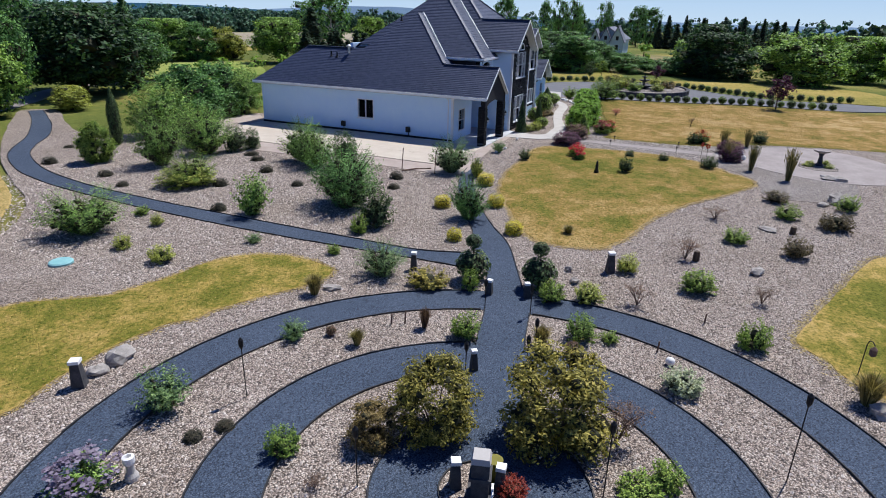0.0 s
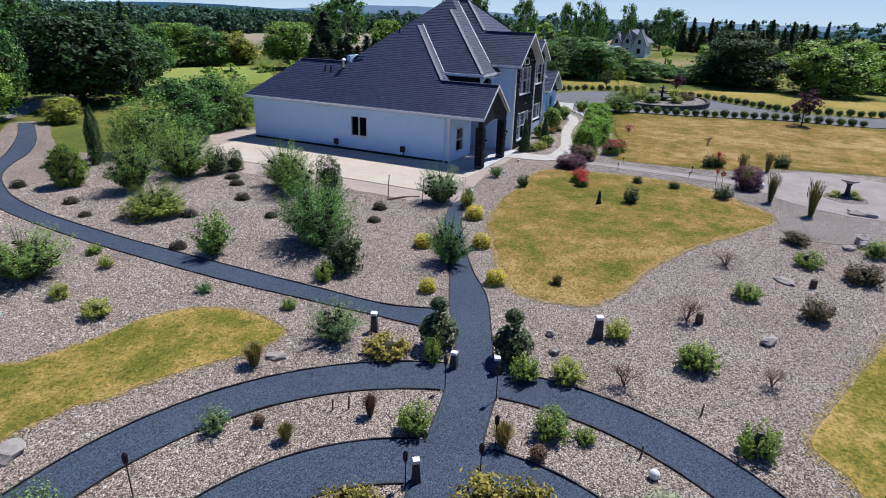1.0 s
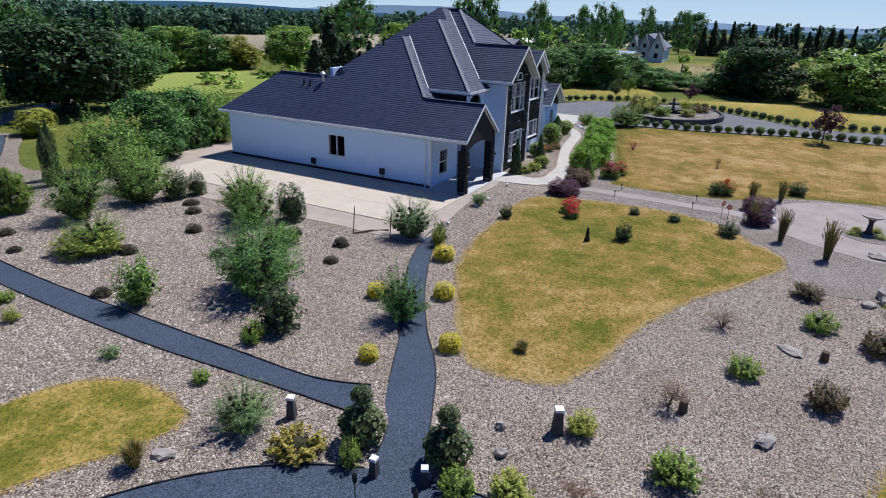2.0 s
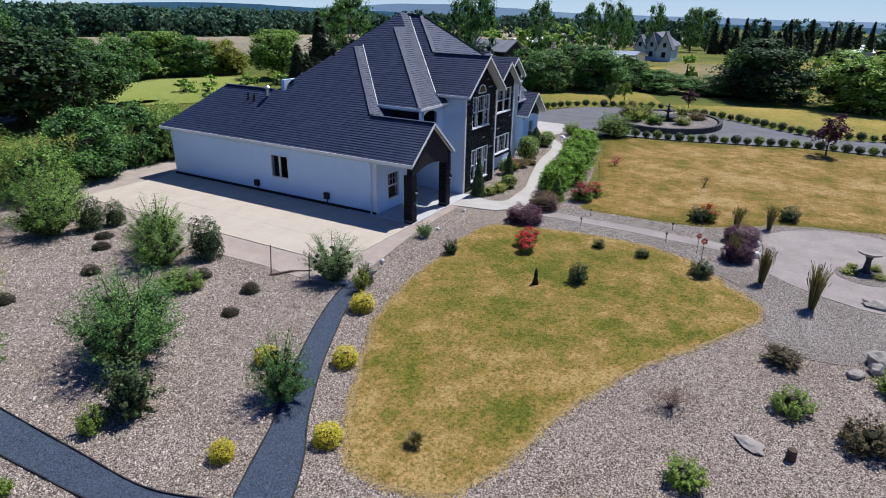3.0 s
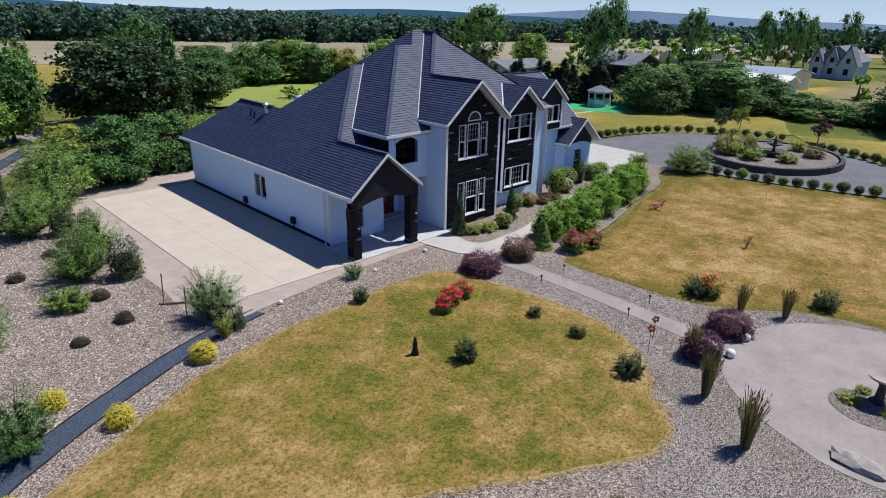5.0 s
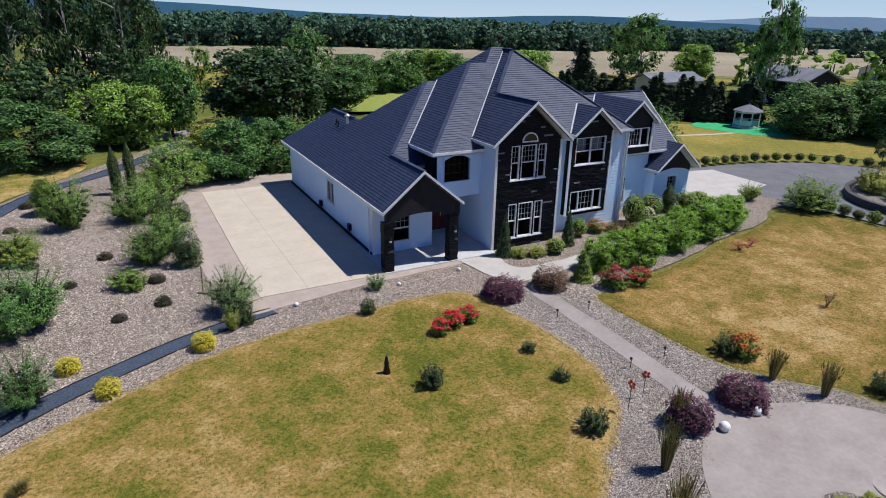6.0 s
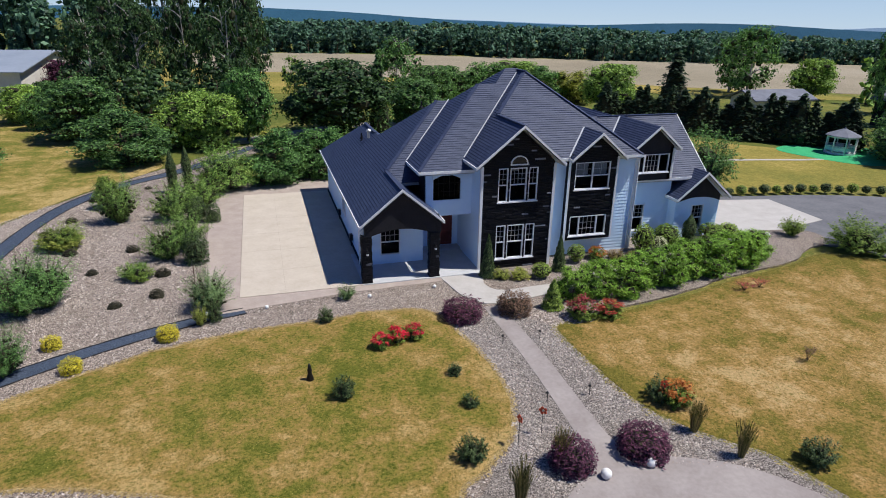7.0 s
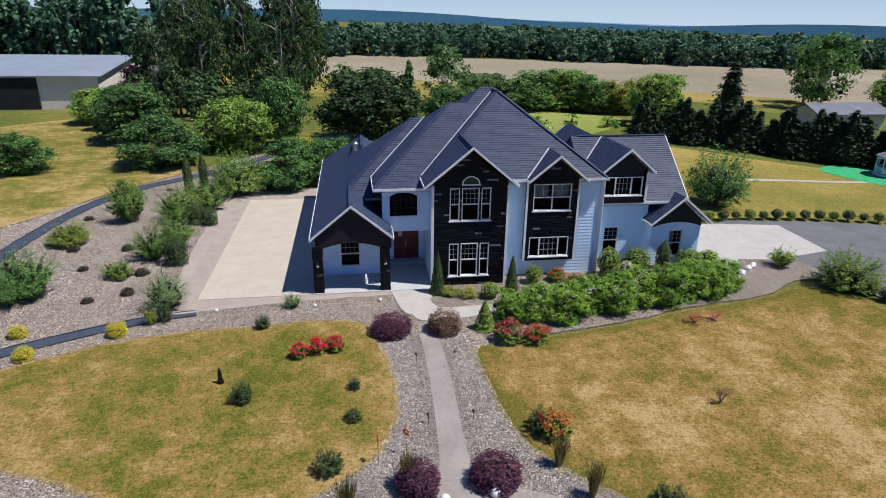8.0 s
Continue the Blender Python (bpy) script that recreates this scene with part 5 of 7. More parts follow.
def form(kind, variant):
    """Meshes of a plant one metre wide and one metre high: foliage and wood."""
    key = (kind, variant)
    if key in FORMS:
        return FORMS[key]
    rng = np.random.default_rng(100 * sum(map(ord, kind)) + variant)
    wood = None
    if kind == "shrub":
        v, f = bush(rng, 80, 40, 0.042, 0.030, 0.5)
        wood = stems_mesh(rng, 7, 0.6)
    elif kind == "fine":
        v, f = bush(rng, 130, 36, 0.034, 0.024, 0.42, 0.35, 0.24)
        wood = stems_mesh(rng, 6, 0.6)
    elif kind == "ball":
        d = unit(rng.normal(0, 1, (800, 3)))
        rr = rng.uniform(0.86, 1.0, (800, 1))
        bump = np.array([1 + 0.10 * noise.noise(Vector(q) * 2.2 + Vector((variant * 9, 0, 0))) for q in d])[:, None]
        p = d * rr * bump * np.array([0.47, 0.47, 0.47]) + np.array([0, 0, 0.5])
        p = p[p[:, 2] > 0.03]
        v, f = leaves(rng, p, unit(p - np.array([0, 0, 0.5])), 0.050, 0.55, 0.5)
        CORES.append((np.array([0, 0, 0.5]), 0.46))
        wood = stems_mesh(rng, 5, 0.5, 0.02)
    elif kind == "upright":
        v, f = bush(rng, 190, 44, 0.028, 0.020, 0.36, 0.55, 0.24)
        wood = stems_mesh(rng, 7, 0.6)
    elif kind == "juniper":
        v, f = crown(rng, 60, 24, 9, crown_shape(-0.06, 0.32, 1.0, 1.0), 0.125, 0.026, 0.021, 0.42, 0.5)
        wood = stems_mesh(rng, 7, 0.6)
    elif kind == "cushion":
        d = unit(rng.normal(0, 1, (2400, 3)))
        d[:, 2] = np.abs(d[:, 2])
        lump = np.array([1 + 0.16 * noise.noise(Vector(q) * 3.1 + Vector((variant * 9, 0, 0))) + 0.10 * noise.noise(Vector(q) * 8.0) for q in d])[:, None]
        k = np.array([1.0, 1.0, 1.0]) * np.concatenate([np.sqrt(1 - d[:, 2:] ** 4), np.sqrt(1 - d[:, 2:] ** 4), d[:, 2:] ** 0.8], 1)
        h = unit(d * np.array([1, 1, 0])) * np.array([1, 1, 0])
        p = (h * k[:, :1] * 0.47 + np.array([0, 0, 0.93]) * k[:, 2:]) * lump * rng.uniform(0.82, 1.04, (2400, 1))
        p[:, 2] = np.maximum(p[:, 2], 0.02)
        v, f = leaves(rng, p, d, 0.036, 0.42, 0.7)
        for q in range(6):
            CORES.append((np.array([0.2 * math.cos(q), 0.2 * math.sin(q), 0.3]), 0.22))
        CORES.append((np.array([0, 0, 0.3]), 0.4))
        wood = stems_mesh(rng, 5, 0.5)
    elif kind == "mound":
        d = unit(rng.normal(0, 1, (800, 3)))
        d[:, 2] = np.abs(d[:, 2])
        p = d * rng.uniform(0.8, 1.0, (800, 1)) * np.array([0.48, 0.48, 0.92])
        v, f = leaves(rng, p, d, 0.050, 0.45, 0.6)
        CORES.append((np.array([0, 0, 0.0]), 0.46))
        CORES.append((np.array([0.05, 0, 0.3]), 0.36))
    elif kind == "cone":
        z = rng.uniform(0, 1, 2600) ** 1.25
        a = rng.uniform(0, 2 * math.pi, 2600)
        w = 0.47 * (1 - z) ** 0.75 * (1 + 0.10 * np.sin(z * 34)) * rng.uniform(0.78, 1.03, 2600) + 0.01
        p = np.stack([w * np.cos(a), w * np.sin(a), z * 0.97 + 0.03], 1)
        v, f = leaves(rng, p, unit(np.stack([np.cos(a), np.sin(a), 0.6 + 0 * a], 1)), 0.044, 0.5, 0.5)
        for k in range(9):
            CORES.append((np.array([0, 0, 0.1 + 0.09 * k]), 0.40 * (1 - 0.1 - 0.09 * k) ** 0.75))
        wood = Geo().tube([(0, 0, -0.02), (0, 0, 0.7)], [0.03, 0.01], 6)
    elif kind == "column":
        z = rng.uniform(0.02, 1, 2200)
        a = rng.uniform(0, 2 * math.pi, 2200)
        w = 0.47 * np.minimum(1, (1 - z) * 2.6 + 0.08) * np.minimum(1, z * 6 + 0.5) * rng.uniform(0.75, 1.05, 2200)
        p = np.stack([w * np.cos(a), w * np.sin(a), z], 1)
        v, f = leaves(rng, p, unit(np.stack([np.cos(a), np.sin(a), 1.0 + 0 * a], 1)), 0.06, 0.35, 0.4)
        for k in range(9):
            CORES.append((np.array([0, 0, 0.1 + 0.09 * k]), 0.38 * min(1, (0.9 - 0.09 * k) * 2.2)))
        wood = Geo().tube([(0, 0, -0.02), (0, 0, 0.8)], [0.05, 0.01], 6)
    elif kind in ("willow", "thicket"):
        shoots, per = (60, 62) if kind == "willow" else (120, 125)
        pts, out = [], []
        g = Geo()
        for i in range(shoots):
            a = rng.uniform(0, 2 * math.pi)
            k = rng.uniform(0.05, 1.0) ** 0.45
            h = rng.uniform(0.35, 1.0) * (1 - 0.34 * k ** 2)
            tip = np.array([0.51 * k * math.cos(a), 0.51 * k * math.sin(a), h])
            base = np.array([0.05 * math.cos(a), 0.05 * math.sin(a), 0.0])
            ctrl = np.array([tip[0] * 0.45, tip[1] * 0.45, h * 0.62])
            t = rng.uniform(0.12, 1.0, per)[:, None]
            c = base * (1 - t) ** 2 + 2 * ctrl * t * (1 - t) + tip * t * t
            c += rng.normal(0, 0.040 if kind == "willow" else 0.034, (per, 3)) * (1.1 - 0.5 * t)
            if i % 3 == 0:
                for q in (0.3, 0.45, 0.6):
                    CORES.append((base * (1 - q) ** 2 + 2 * ctrl * q * (1 - q) + tip * q * q, 0.04))
            pts.append(c)
            out.append(unit(c - np.array([0, 0, 0.35])))
            if i % 3 == 0:
                g.tube([base + np.array([0, 0, -0.02]), ctrl, tip], [0.008, 0.006, 0.002], 4)
        p, o = np.concatenate(pts), np.concatenate(out)
        p[:, 2] = np.maximum(p[:, 2], 0.03)
        v, f = leaves(rng, p, o, 0.033 if kind == "willow" else 0.0135, 0.34)
        wood = g
    elif kind == "bare":
        g = Geo()
        tips = []
        for i in range(11):
            a = rng.uniform(0, 2 * math.pi)
            l = rng.uniform(0.25, 0.45)
            h = rng.uniform(0.5, 0.85)
            mid = Vector((l * 0.4 * math.cos(a), l * 0.4 * math.sin(a), h * 0.55))
            end = Vector((l * math.cos(a), l * math.sin(a), h))
            g.tube([(0, 0, -0.02), mid, end], [0.014, 0.009, 0.003], 4)
            for j in range(4):
                s = mid.lerp(end, rng.uniform(0, 0.8))
                e = s + Vector((rng.normal(0, 0.13), rng.normal(0, 0.13), rng.uniform(0.05, 0.25)))
                g.tube([s, e], [0.006, 0.002], 3)
                tips.append(e)
        c = np.array([list(rng.choice(len(tips), 1)) for _ in range(800)]).ravel()
        p = np.array([tuple(tips[i]) for i in c]) + rng.normal(0, 0.055, (800, 3))
        p[:, 2] = np.maximum(p[:, 2], 0.05)
        v, f = leaves(rng, p, unit(p), 0.026, 0.4)
        wood = g
    elif kind in ("grass", "plume"):
        n = 520 if kind == "grass" else 430
        a = rng.uniform(0, 2 * math.pi, n)
        k = rng.uniform(0, 1, n) ** 0.6
        h = rng.uniform(0.6, 1.0, n)
        lean = (0.42 if kind == "grass" else 0.30) * k
        vs, fs = [], []
        for i in range(n):
            ca, sa = math.cos(a[i]), math.sin(a[i])
            b = np.array([0.13 * k[i] * ca, 0.13 * k[i] * sa, 0.0])
            m = b + np.array([lean[i] * 0.45 * ca, lean[i] * 0.45 * sa, h[i] * 0.62])
            droop = 0.72 if kind == "grass" else 1.0
            e = b + np.array([lean[i] * 1.05 * ca, lean[i] * 1.05 * sa, h[i] * (1 - (1 - droop) * k[i])])
            w = 0.012 if kind == "grass" else 0.010
            s = np.array([-sa, ca, 0]) * w
            o = len(vs)
            vs += [b - s, b + s, m - s * 0.8, m + s * 0.8, e]
            fs += [(o, o + 1, o + 3, o + 2), (o + 2, o + 3, o + 4)]
            if kind == "plume" and i % 4 == 0:
                # feathery seed head
                d = unit(e - m)
                for j in range(3):
                    q = m + (e - m) * (0.75 + 0.16 * j)
                    t = np.cross(d, rng.normal(0, 1, 3))
                    t = t / np.linalg.norm(t) * 0.016
                    o = len(vs)
                    vs += [q - d * 0.045, q + t, q + d * 0.05, q - t]
                    fs += [(o, o + 1, o + 2, o + 3)]
        v, f = vs, fs
    elif kind == "tree":
        v, f = crown(rng, 50, 30, 14, crown_shape(0.16, 0.48), 0.150, 0.032, 0.0195, 0.6, 0.56)
        wood = trunk_mesh(rng, 0.6, 0.028, 9, 0.3)
    elif kind == "sapling":
        v, f = crown(rng, 17, 12, 10, crown_shape(0.36, 0.62, 1.0, 0.4), 0.105, 0.036, 0.028, 0.55, 0.42)
        wood = trunk_mesh(rng, 0.85, 0.022, 9, 0.3, 0.4)
    elif kind == "bushy":
        v, f = crown(rng, 52, 26, 14, crown_shape(0.0, 0.36), 0.14, 0.032, 0.0195, 0.55, 0.56)
        wood = trunk_mesh(rng, 0.6, 0.03, 8, 0.3, 0.1)
    elif kind == "poplar":
        v, f = crown(rng, 40, 11, 11, crown_shape(0.14, 0.42, 1.0, 0.5), 0.10, 0.028, 0.0225, 0.5, 0.45)
        wood = trunk_mesh(rng, 0.95, 0.022, 14, 0.28, 0.2)
    elif kind == "conifer":
        pts, out = [], []
        g = Geo().tube([(0, 0, -0.02), (0, 0, 0.98)], [0.03, 0.004], 6)
        for i in range(26):
            z = 0.08 + 0.9 * i / 26
            w = 0.48 * (1 - z) ** 0.85 + 0.02
            for j in range(9):
                a = rng.uniform(0, 2 * math.pi)
                l = w * rng.uniform(0.7, 1.1)
                t = rng.uniform(0.1, 1, 12)[:, None]
                c = np.array([l * math.cos(a), l * math.sin(a), -0.10 * l]) * t + np.array([0, 0, z])
                c += rng.normal(0, 0.012, c.shape)
                pts.append(c)
                out.append(np.tile([0.3 * math.cos(a), 0.3 * math.sin(a), 1.0], (12, 1)))
        p, o = np.concatenate(pts), np.concatenate(out)
        p[:, 2] = np.maximum(p[:, 2], 0.02)
        v, f = leaves(rng, p, unit(o), 0.038, 0.5, 0.5)
        for k in range(10):
            CORES.append((np.array([0, 0, 0.08 + 0.085 * k]), 0.33 * (0.92 - 0.085 * k) ** 0.9))
        wood = g
    elif kind == "flowers":
        pts = []
        for i in range(22):
            a, k = rng.uniform(0, 2 * math.pi), 0.46 * rng.uniform(0, 1) ** 0.6
            pts.append(np.array([k * math.cos(a), k * math.sin(a), 0.98 - 2.2 * k * k]) + rng.normal(0, 1, (26, 3)) * np.array([0.06, 0.06, 0.05]))
        p = np.concatenate(pts)
        v, f = leaves(rng, p, unit(p), 0.036, 0.8)
    n = len(f)
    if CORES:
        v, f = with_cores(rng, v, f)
    # second slot: cores painted dark for the shade between the leaves
    me = mesh_of(kind, v, f, (M["leaf_green"], M["shaded_core"]))
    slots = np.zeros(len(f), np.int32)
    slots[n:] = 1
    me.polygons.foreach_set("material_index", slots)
    wm = wood.mesh(kind + "_wood", M["bark"]) if wood is not None else None
    FORMS[key] = (me, wm)
    return FORMS[key]


COUNT = [0]


def plant(name, kind, colour, x, y, w, h, label, category="shrub", group="", wood="bark", flowers="", variants=3, z=0.0, depth=None):
    """One plant: an Empty at its foot with its foliage and wood."""
    COUNT[0] += 1
    i = COUNT[0]
    me, wm = form(kind, i % variants)
    ob = thing(name, label, category, pose(x, y, z + low(x), 0, 0, (i * 137.5) % 360), group)
    ob.scale = (w, depth or w, h)
    fo = part("tuft" if kind in ("grass", "plume") else "foliage", me, None, ob)
    fo.material_slots[0].link = "OBJECT"
    fo.material_slots[0].material = M["leaf_" + colour]
    if wm:
        wo = part("trunk" if kind in ("tree", "sapling", "poplar", "conifer", "bushy", "column", "thicket") else "stem", wm, None, ob)
        wo.material_slots[0].link = "OBJECT"
        wo.material_slots[0].material = M[wood]
    if flowers:
        fm, _ = form("flowers", i % 2)
        fl = part("blossom", fm, None, ob, flowers.replace("_", " ") + " blossom")
        fl.material_slots[0].link = "OBJECT"
        fl.material_slots[0].material = M["leaf_" + flowers]
    return ob


for x, y, w, h in [(-26.15, -8.68, 1.75, 1.6), (-25.22, -10.83, 2.4, 1.85)]:
    plant('golden_juniper', 'juniper', 'gold', x, y, w, h, 'large golden-olive conifer shrub beside the dark gravel court', 'shrub', '')
for x, y, w, h in [(-27.00, -7.73, 1.09, 0.82)]:
    plant('bronze_shrub', 'juniper', 'bronze', x, y, w, h, 'bronze-tinged conifer shrub on gravel', 'shrub', '')
for x, y, w, h in [(-21.18, -10.50, 0.92, 0.77), (-22.41, -7.79, 0.84, 0.77), (-21.02, -11.21, 0.49, 0.4), (-25.74, -13.03, 0.72, 0.53), (-26.19, -12.62, 0.88, 0.4), (-19.71, -14.57, 0.89, 0.94), (-16.70, -13.09, 1.16, 0.81), (-11.32, -14.13, 1.02, 0.63), (-7.10, -16.19, 1.11, 0.77), (-4.65, -18.68, 1.08, 0.81), (-19.17, -1.56, 0.52, 0.4), (-16.95, -1.25, 0.72, 0.89), (-19.18, 7.47, 0.66, 0.4), (-28.03, -6.37, 0.71, 0.64), (-10.29, 3.51, 1.3, 0.94)]:
    plant('green_shrub', 'shrub', 'green', x, y, w, h, 'leafy green shrub on gravel mulch', 'shrub', 'green shrubs on gravel')
for x, y, w, h in [(-15.95, -1.35, 1.6, 1.75), (-2.22, -8.78, 0.84, 0.97), (1.79, -10.31, 0.63, 0.55), (1.84, -8.40, 0.58, 0.51), (-2.17, -3.15, 0.72, 0.78), (8.20, -11.64, 1.06, 0.98), (-6.63, -1.91, 0.68, 1.05), (10.74, -15.68, 1.06, 0.94), (0.99, -12.78, 0.97, 0.9)]:
    plant('evergreen_shrub', 'shrub', 'dark', x, y, w, h, 'dark green evergreen shrub', 'shrub', 'dark evergreen shrubs')
for x, y, w, h in [(-4.54, -15.86, 1.21, 0.61), (-11.90, -16.12, 1.05, 0.84), (-7.85, -17.84, 1.35, 0.94)]:
    plant('brown_shrub', 'shrub', 'russet', x, y, w, h, 'brown-green twiggy shrub on gravel', 'shrub', 'brown-green shrubs')
for x, y, w, h in [(-8.40, 12.40, 1.3, 1.65), (-7.42, 12.0, 0.95, 1.3), (-7.90, 5.20, 1.35, 1.85)]:
    plant('round_evergreen', 'cushion', 'dark', x, y, w, h, 'dense rounded dark evergreen beside the pad', 'shrub', 'round evergreens')
for x, y, w, h in [(-24.47, -3.93, 0.82, 0.66), (-28.00, -3.35, 1.22, 1.16), (-1.01, -1.13, 0.97, 0.95), (-19.61, 1.51, 0.68, 0.43)]:
    plant('blue_green_shrub', 'willow', 'blue', x, y, w, h, 'airy blue-green shrub on gravel', 'shrub', 'blue-green shrubs')
for x, y, w, h in [(-16.01, -4.71, 0.63, 0.5), (-12.50, -2.65, 0.798, 0.55), (-14.34, -6.45, 0.756, 0.56), (-11.37, -4.66, 0.819, 0.6), (-8.35, -3.03, 0.924, 0.65)]:
    plant('golden_shrub', 'cushion', 'yellow', x, y, w * 0.95, h, 'bright yellow rounded shrub beside the path', 'shrub', 'yellow shrubs along the path')
for x, y, w, h in [(-22.08, 5.04, 0.682, 0.56), (-22.29, 2.94, 0.924, 0.65)]:
    plant('olive_shrub', 'shrub', 'lime', x, y, w, h, 'olive-yellow twiggy shrub on gravel', 'shrub', 'olive shrubs on gravel')
for x, y, w, h in [(-7.23, -2.14, 0.75, 1.23)]:
    plant('variegated_shrub', 'willow', 'lime', x, y, w, h, 'upright yellow-green shrub by the path end', 'shrub', '')
for x, y, w, h in [(-18.86, -10.21, 0.96, 0.62), (-16.12, -10.93, 0.77, 0.71), (6.75, -0.62, 1.0, 0.6), (7.62, -0.95, 1.05, 0.62), (-14.9, 8.9, 2.0, 1.0)]:
    plant('lime_shrub', 'shrub', 'lime', x, y, w, h, 'leafy yellow-green garden shrub', 'shrub', 'yellow-green shrubs')
for x, y, w, h in [(-18.47, -11.55, 0.86, 0.71), (-13.96, -12.57, 1.04, 0.83), (-8.64, -13.39, 1.03, 0.58), (-16.70, -14.88, 0.74, 0.57), (-24.93, -12.02, 1.06, 1.05), (-28.49, -7.43, 0.42, 0.25), (15.20, -11.01, 0.65, 0.73)]:
    plant('sparse_shrub', 'bare', 'brown', x, y, w, h, 'sparse reddish-brown shrub with bare twigs', 'shrub', 'sparse shrubs', 'twig')
for x, y, w, h in [(-21.98, -9.67, 0.62, 0.68), (-24.02, -5.52, 0.48, 0.52), (-21.21, -16.80, 0.9, 0.9), (-22.09, -2.87, 0.72, 0.75), (-13.35, -8.32, 0.58, 0.39)]:
    plant('grass_clump', 'grass', 'tan', x, y, w, h, 'dry tan ornamental grass clump', 'ornamental grass', 'grass clumps')
for x, y, w, h in [(-22.45, -6.63, 0.43, 0.72)]:
    plant('red_grass_clump', 'grass', 'brown', x, y, w, h, 'reddish ornamental grass clump', 'ornamental grass', '')
for x, y, w, h in [(3.39, -13.71, 0.885, 1.17), (1.59, -14.94, 0.919, 1.49), (0.11, -16.66, 1.046, 1.69), (8.18, -13.45, 0.896, 1.04), (8.75, -14.85, 0.828, 1.17)]:
    plant('feather_grass', 'plume', 'plume', x, y, w * 0.85, h, 'upright feather grass with tan seed heads by the plaza', 'ornamental grass', 'feather grasses')
for x, y, w, h in [(3.51, -4.2, 2.08, 1.08), (3.66, -13.88, 1.52, 1.22), (6.05, -13.85, 1.82, 1.09)]:
    plant('plum_maple', 'cushion', 'plum', x, y, w * 0.9, h * 0.8, 'low weeping dark plum-red maple beside the walkway', 'shrub', 'plum-red maples')
plant('brown_maple', 'cushion', 'brown', 5.9, -4.3, 1.6, 1.0, 'low weeping bronze-brown maple beside the walkway', 'shrub')
for x, y, w, h in [(-17.1, 3.65, 1.75, 2.1), (-10.7, 3.75, 1.5, 1.05)]:
    plant('willow_shrub', 'willow', 'willow', x, y, w, h, 'loose grey-green willow shrub on gravel', 'shrub', 'willow shrubs')
for x, y, w, h in [(-21.65, 7.4, 2.6, 1.75), (-8.5, 7.5, 2.2, 2.5), (-9.4, 6.1, 2.1, 2.1), (-12.9, 13.2, 2.4, 3.0), (-9.8, 13.2, 2.6, 2.6), (-8.25, 15.3, 2.9, 2.6)]:
    plant('willow_thicket', 'thicket', 'willow', x, y, w * 1.3, h * 1.15, 'tall loose willow thicket on gravel', 'shrub', 'willow thickets')
plant('golden_spreader', 'shrub', 'gold', -19.97, -5.54, 1.3, 0.62, 'golden-yellow spreading shrub beside the path post', 'shrub')
plant('loose_shrub', 'thicket', 'green', -15.0, 9.1, 2.6, 1.9, 'loose yellow-green shrub on gravel', 'shrub')
for x, y, w, h in [(-14.55, 0.95, 3.3, 3.2), (-13.7, 1.5, 3.2, 2.9)]:
    plant('shrub_tree', 'thicket', 'tree', x, y, w, h, 'tall many-stemmed mid-green shrub beside the gravel path', 'shrub', 'tall green shrubs by the path')
plant('leafy_shrub', 'thicket', 'tree', -13.55, -4.25, 2.0, 2.25, 'upright leafy green shrub leaning over the path', 'shrub')
plant('dense_shrub', 'bushy', 'green', -14.0, 16.7, 1.9, 2.1, 'dense yellow-green shrub beside the side path', 'shrub')
for x, y, w, h in [(-15.23, 9.37, 2.55, 0.98), (-19.82, 5.93, 0.56, 0.56)]:
    plant('low_juniper', 'fine', 'lime', x, y, w, h, 'low spreading yellow-green juniper', 'shrub', '')
for x, y, w, h in [(-15.40, 18.49, 0.86, 0.41), (-12.43, 21.12, 0.64, 0.17), (-15.75, 13.9, 0.78, 0.33), (-16.62, 11.68, 0.64, 0.23), (-14.4, 7.9, 0.8, 0.38), (-17.3, 5.3, 0.74, 0.34), (-12.71, 4.80, 0.65, 0.26), (-9.37, 3.83, 0.83, 0.41), (-9.32, 1.32, 0.75, 0.43), (-10.93, 0.59, 0.67, 0.26), (-11.35, 7.75, 0.8, 0.38), (-9.6, 9.8, 0.84, 0.32), (-8.74, 10.95, 0.9, 0.26)]:
    plant('heather_mound', 'mound', 'heather', x, y, w, h, 'small dark brown heather mound on gravel', 'shrub', 'heather mounds')
for x, y, w, h in [(9.05, -4.0, 1.7, 1.5), (10.30, -3.95, 2.0, 1.75), (11.75, -4.2, 2.2, 1.8), (13.1, -3.55, 2.1, 1.8), (14.5, -3.6, 2.2, 1.9), (15.9, -2.95, 2.1, 1.85), (17.3, -3.1, 2.2, 1.95), (18.7, -2.55, 2.2, 1.9), (20.1, -2.45, 2.1, 1.8), (21.4, -1.85, 1.8, 1.6)]:
    plant('tall_hedge_shrub', 'juniper', 'hedge', x, y + 0.4, w, h, 'bushy bright green shrub of the front hedge', 'shrub', 'front hedge', variants=3)
for x, y, w, h in [(15.7, 0.75, 1.35, 1.75), (17.6, 1.3, 1.6, 1.4), (20.9, 1.5, 1.6, 1.1), (22.1, 1.55, 1.3, 1.0), (11.40, 0.40, 1.0, 1.05), (8.70, -1.05, 1.05, 0.8)]:
    plant('boxwood', 'ball', 'green', x, y, w, h, 'clipped rounded green boxwood', 'shrub', 'boxwoods by the house')
for x, y, w, h in [(6.12, -0.30, 0.84, 2.2), (9.97, -0.45, 0.78, 1.9)]:
    plant('spruce_cone', 'cone', 'dark', x, y, w, h, 'dwarf conical spruce beside the stone front', 'shrub', 'dwarf spruces')
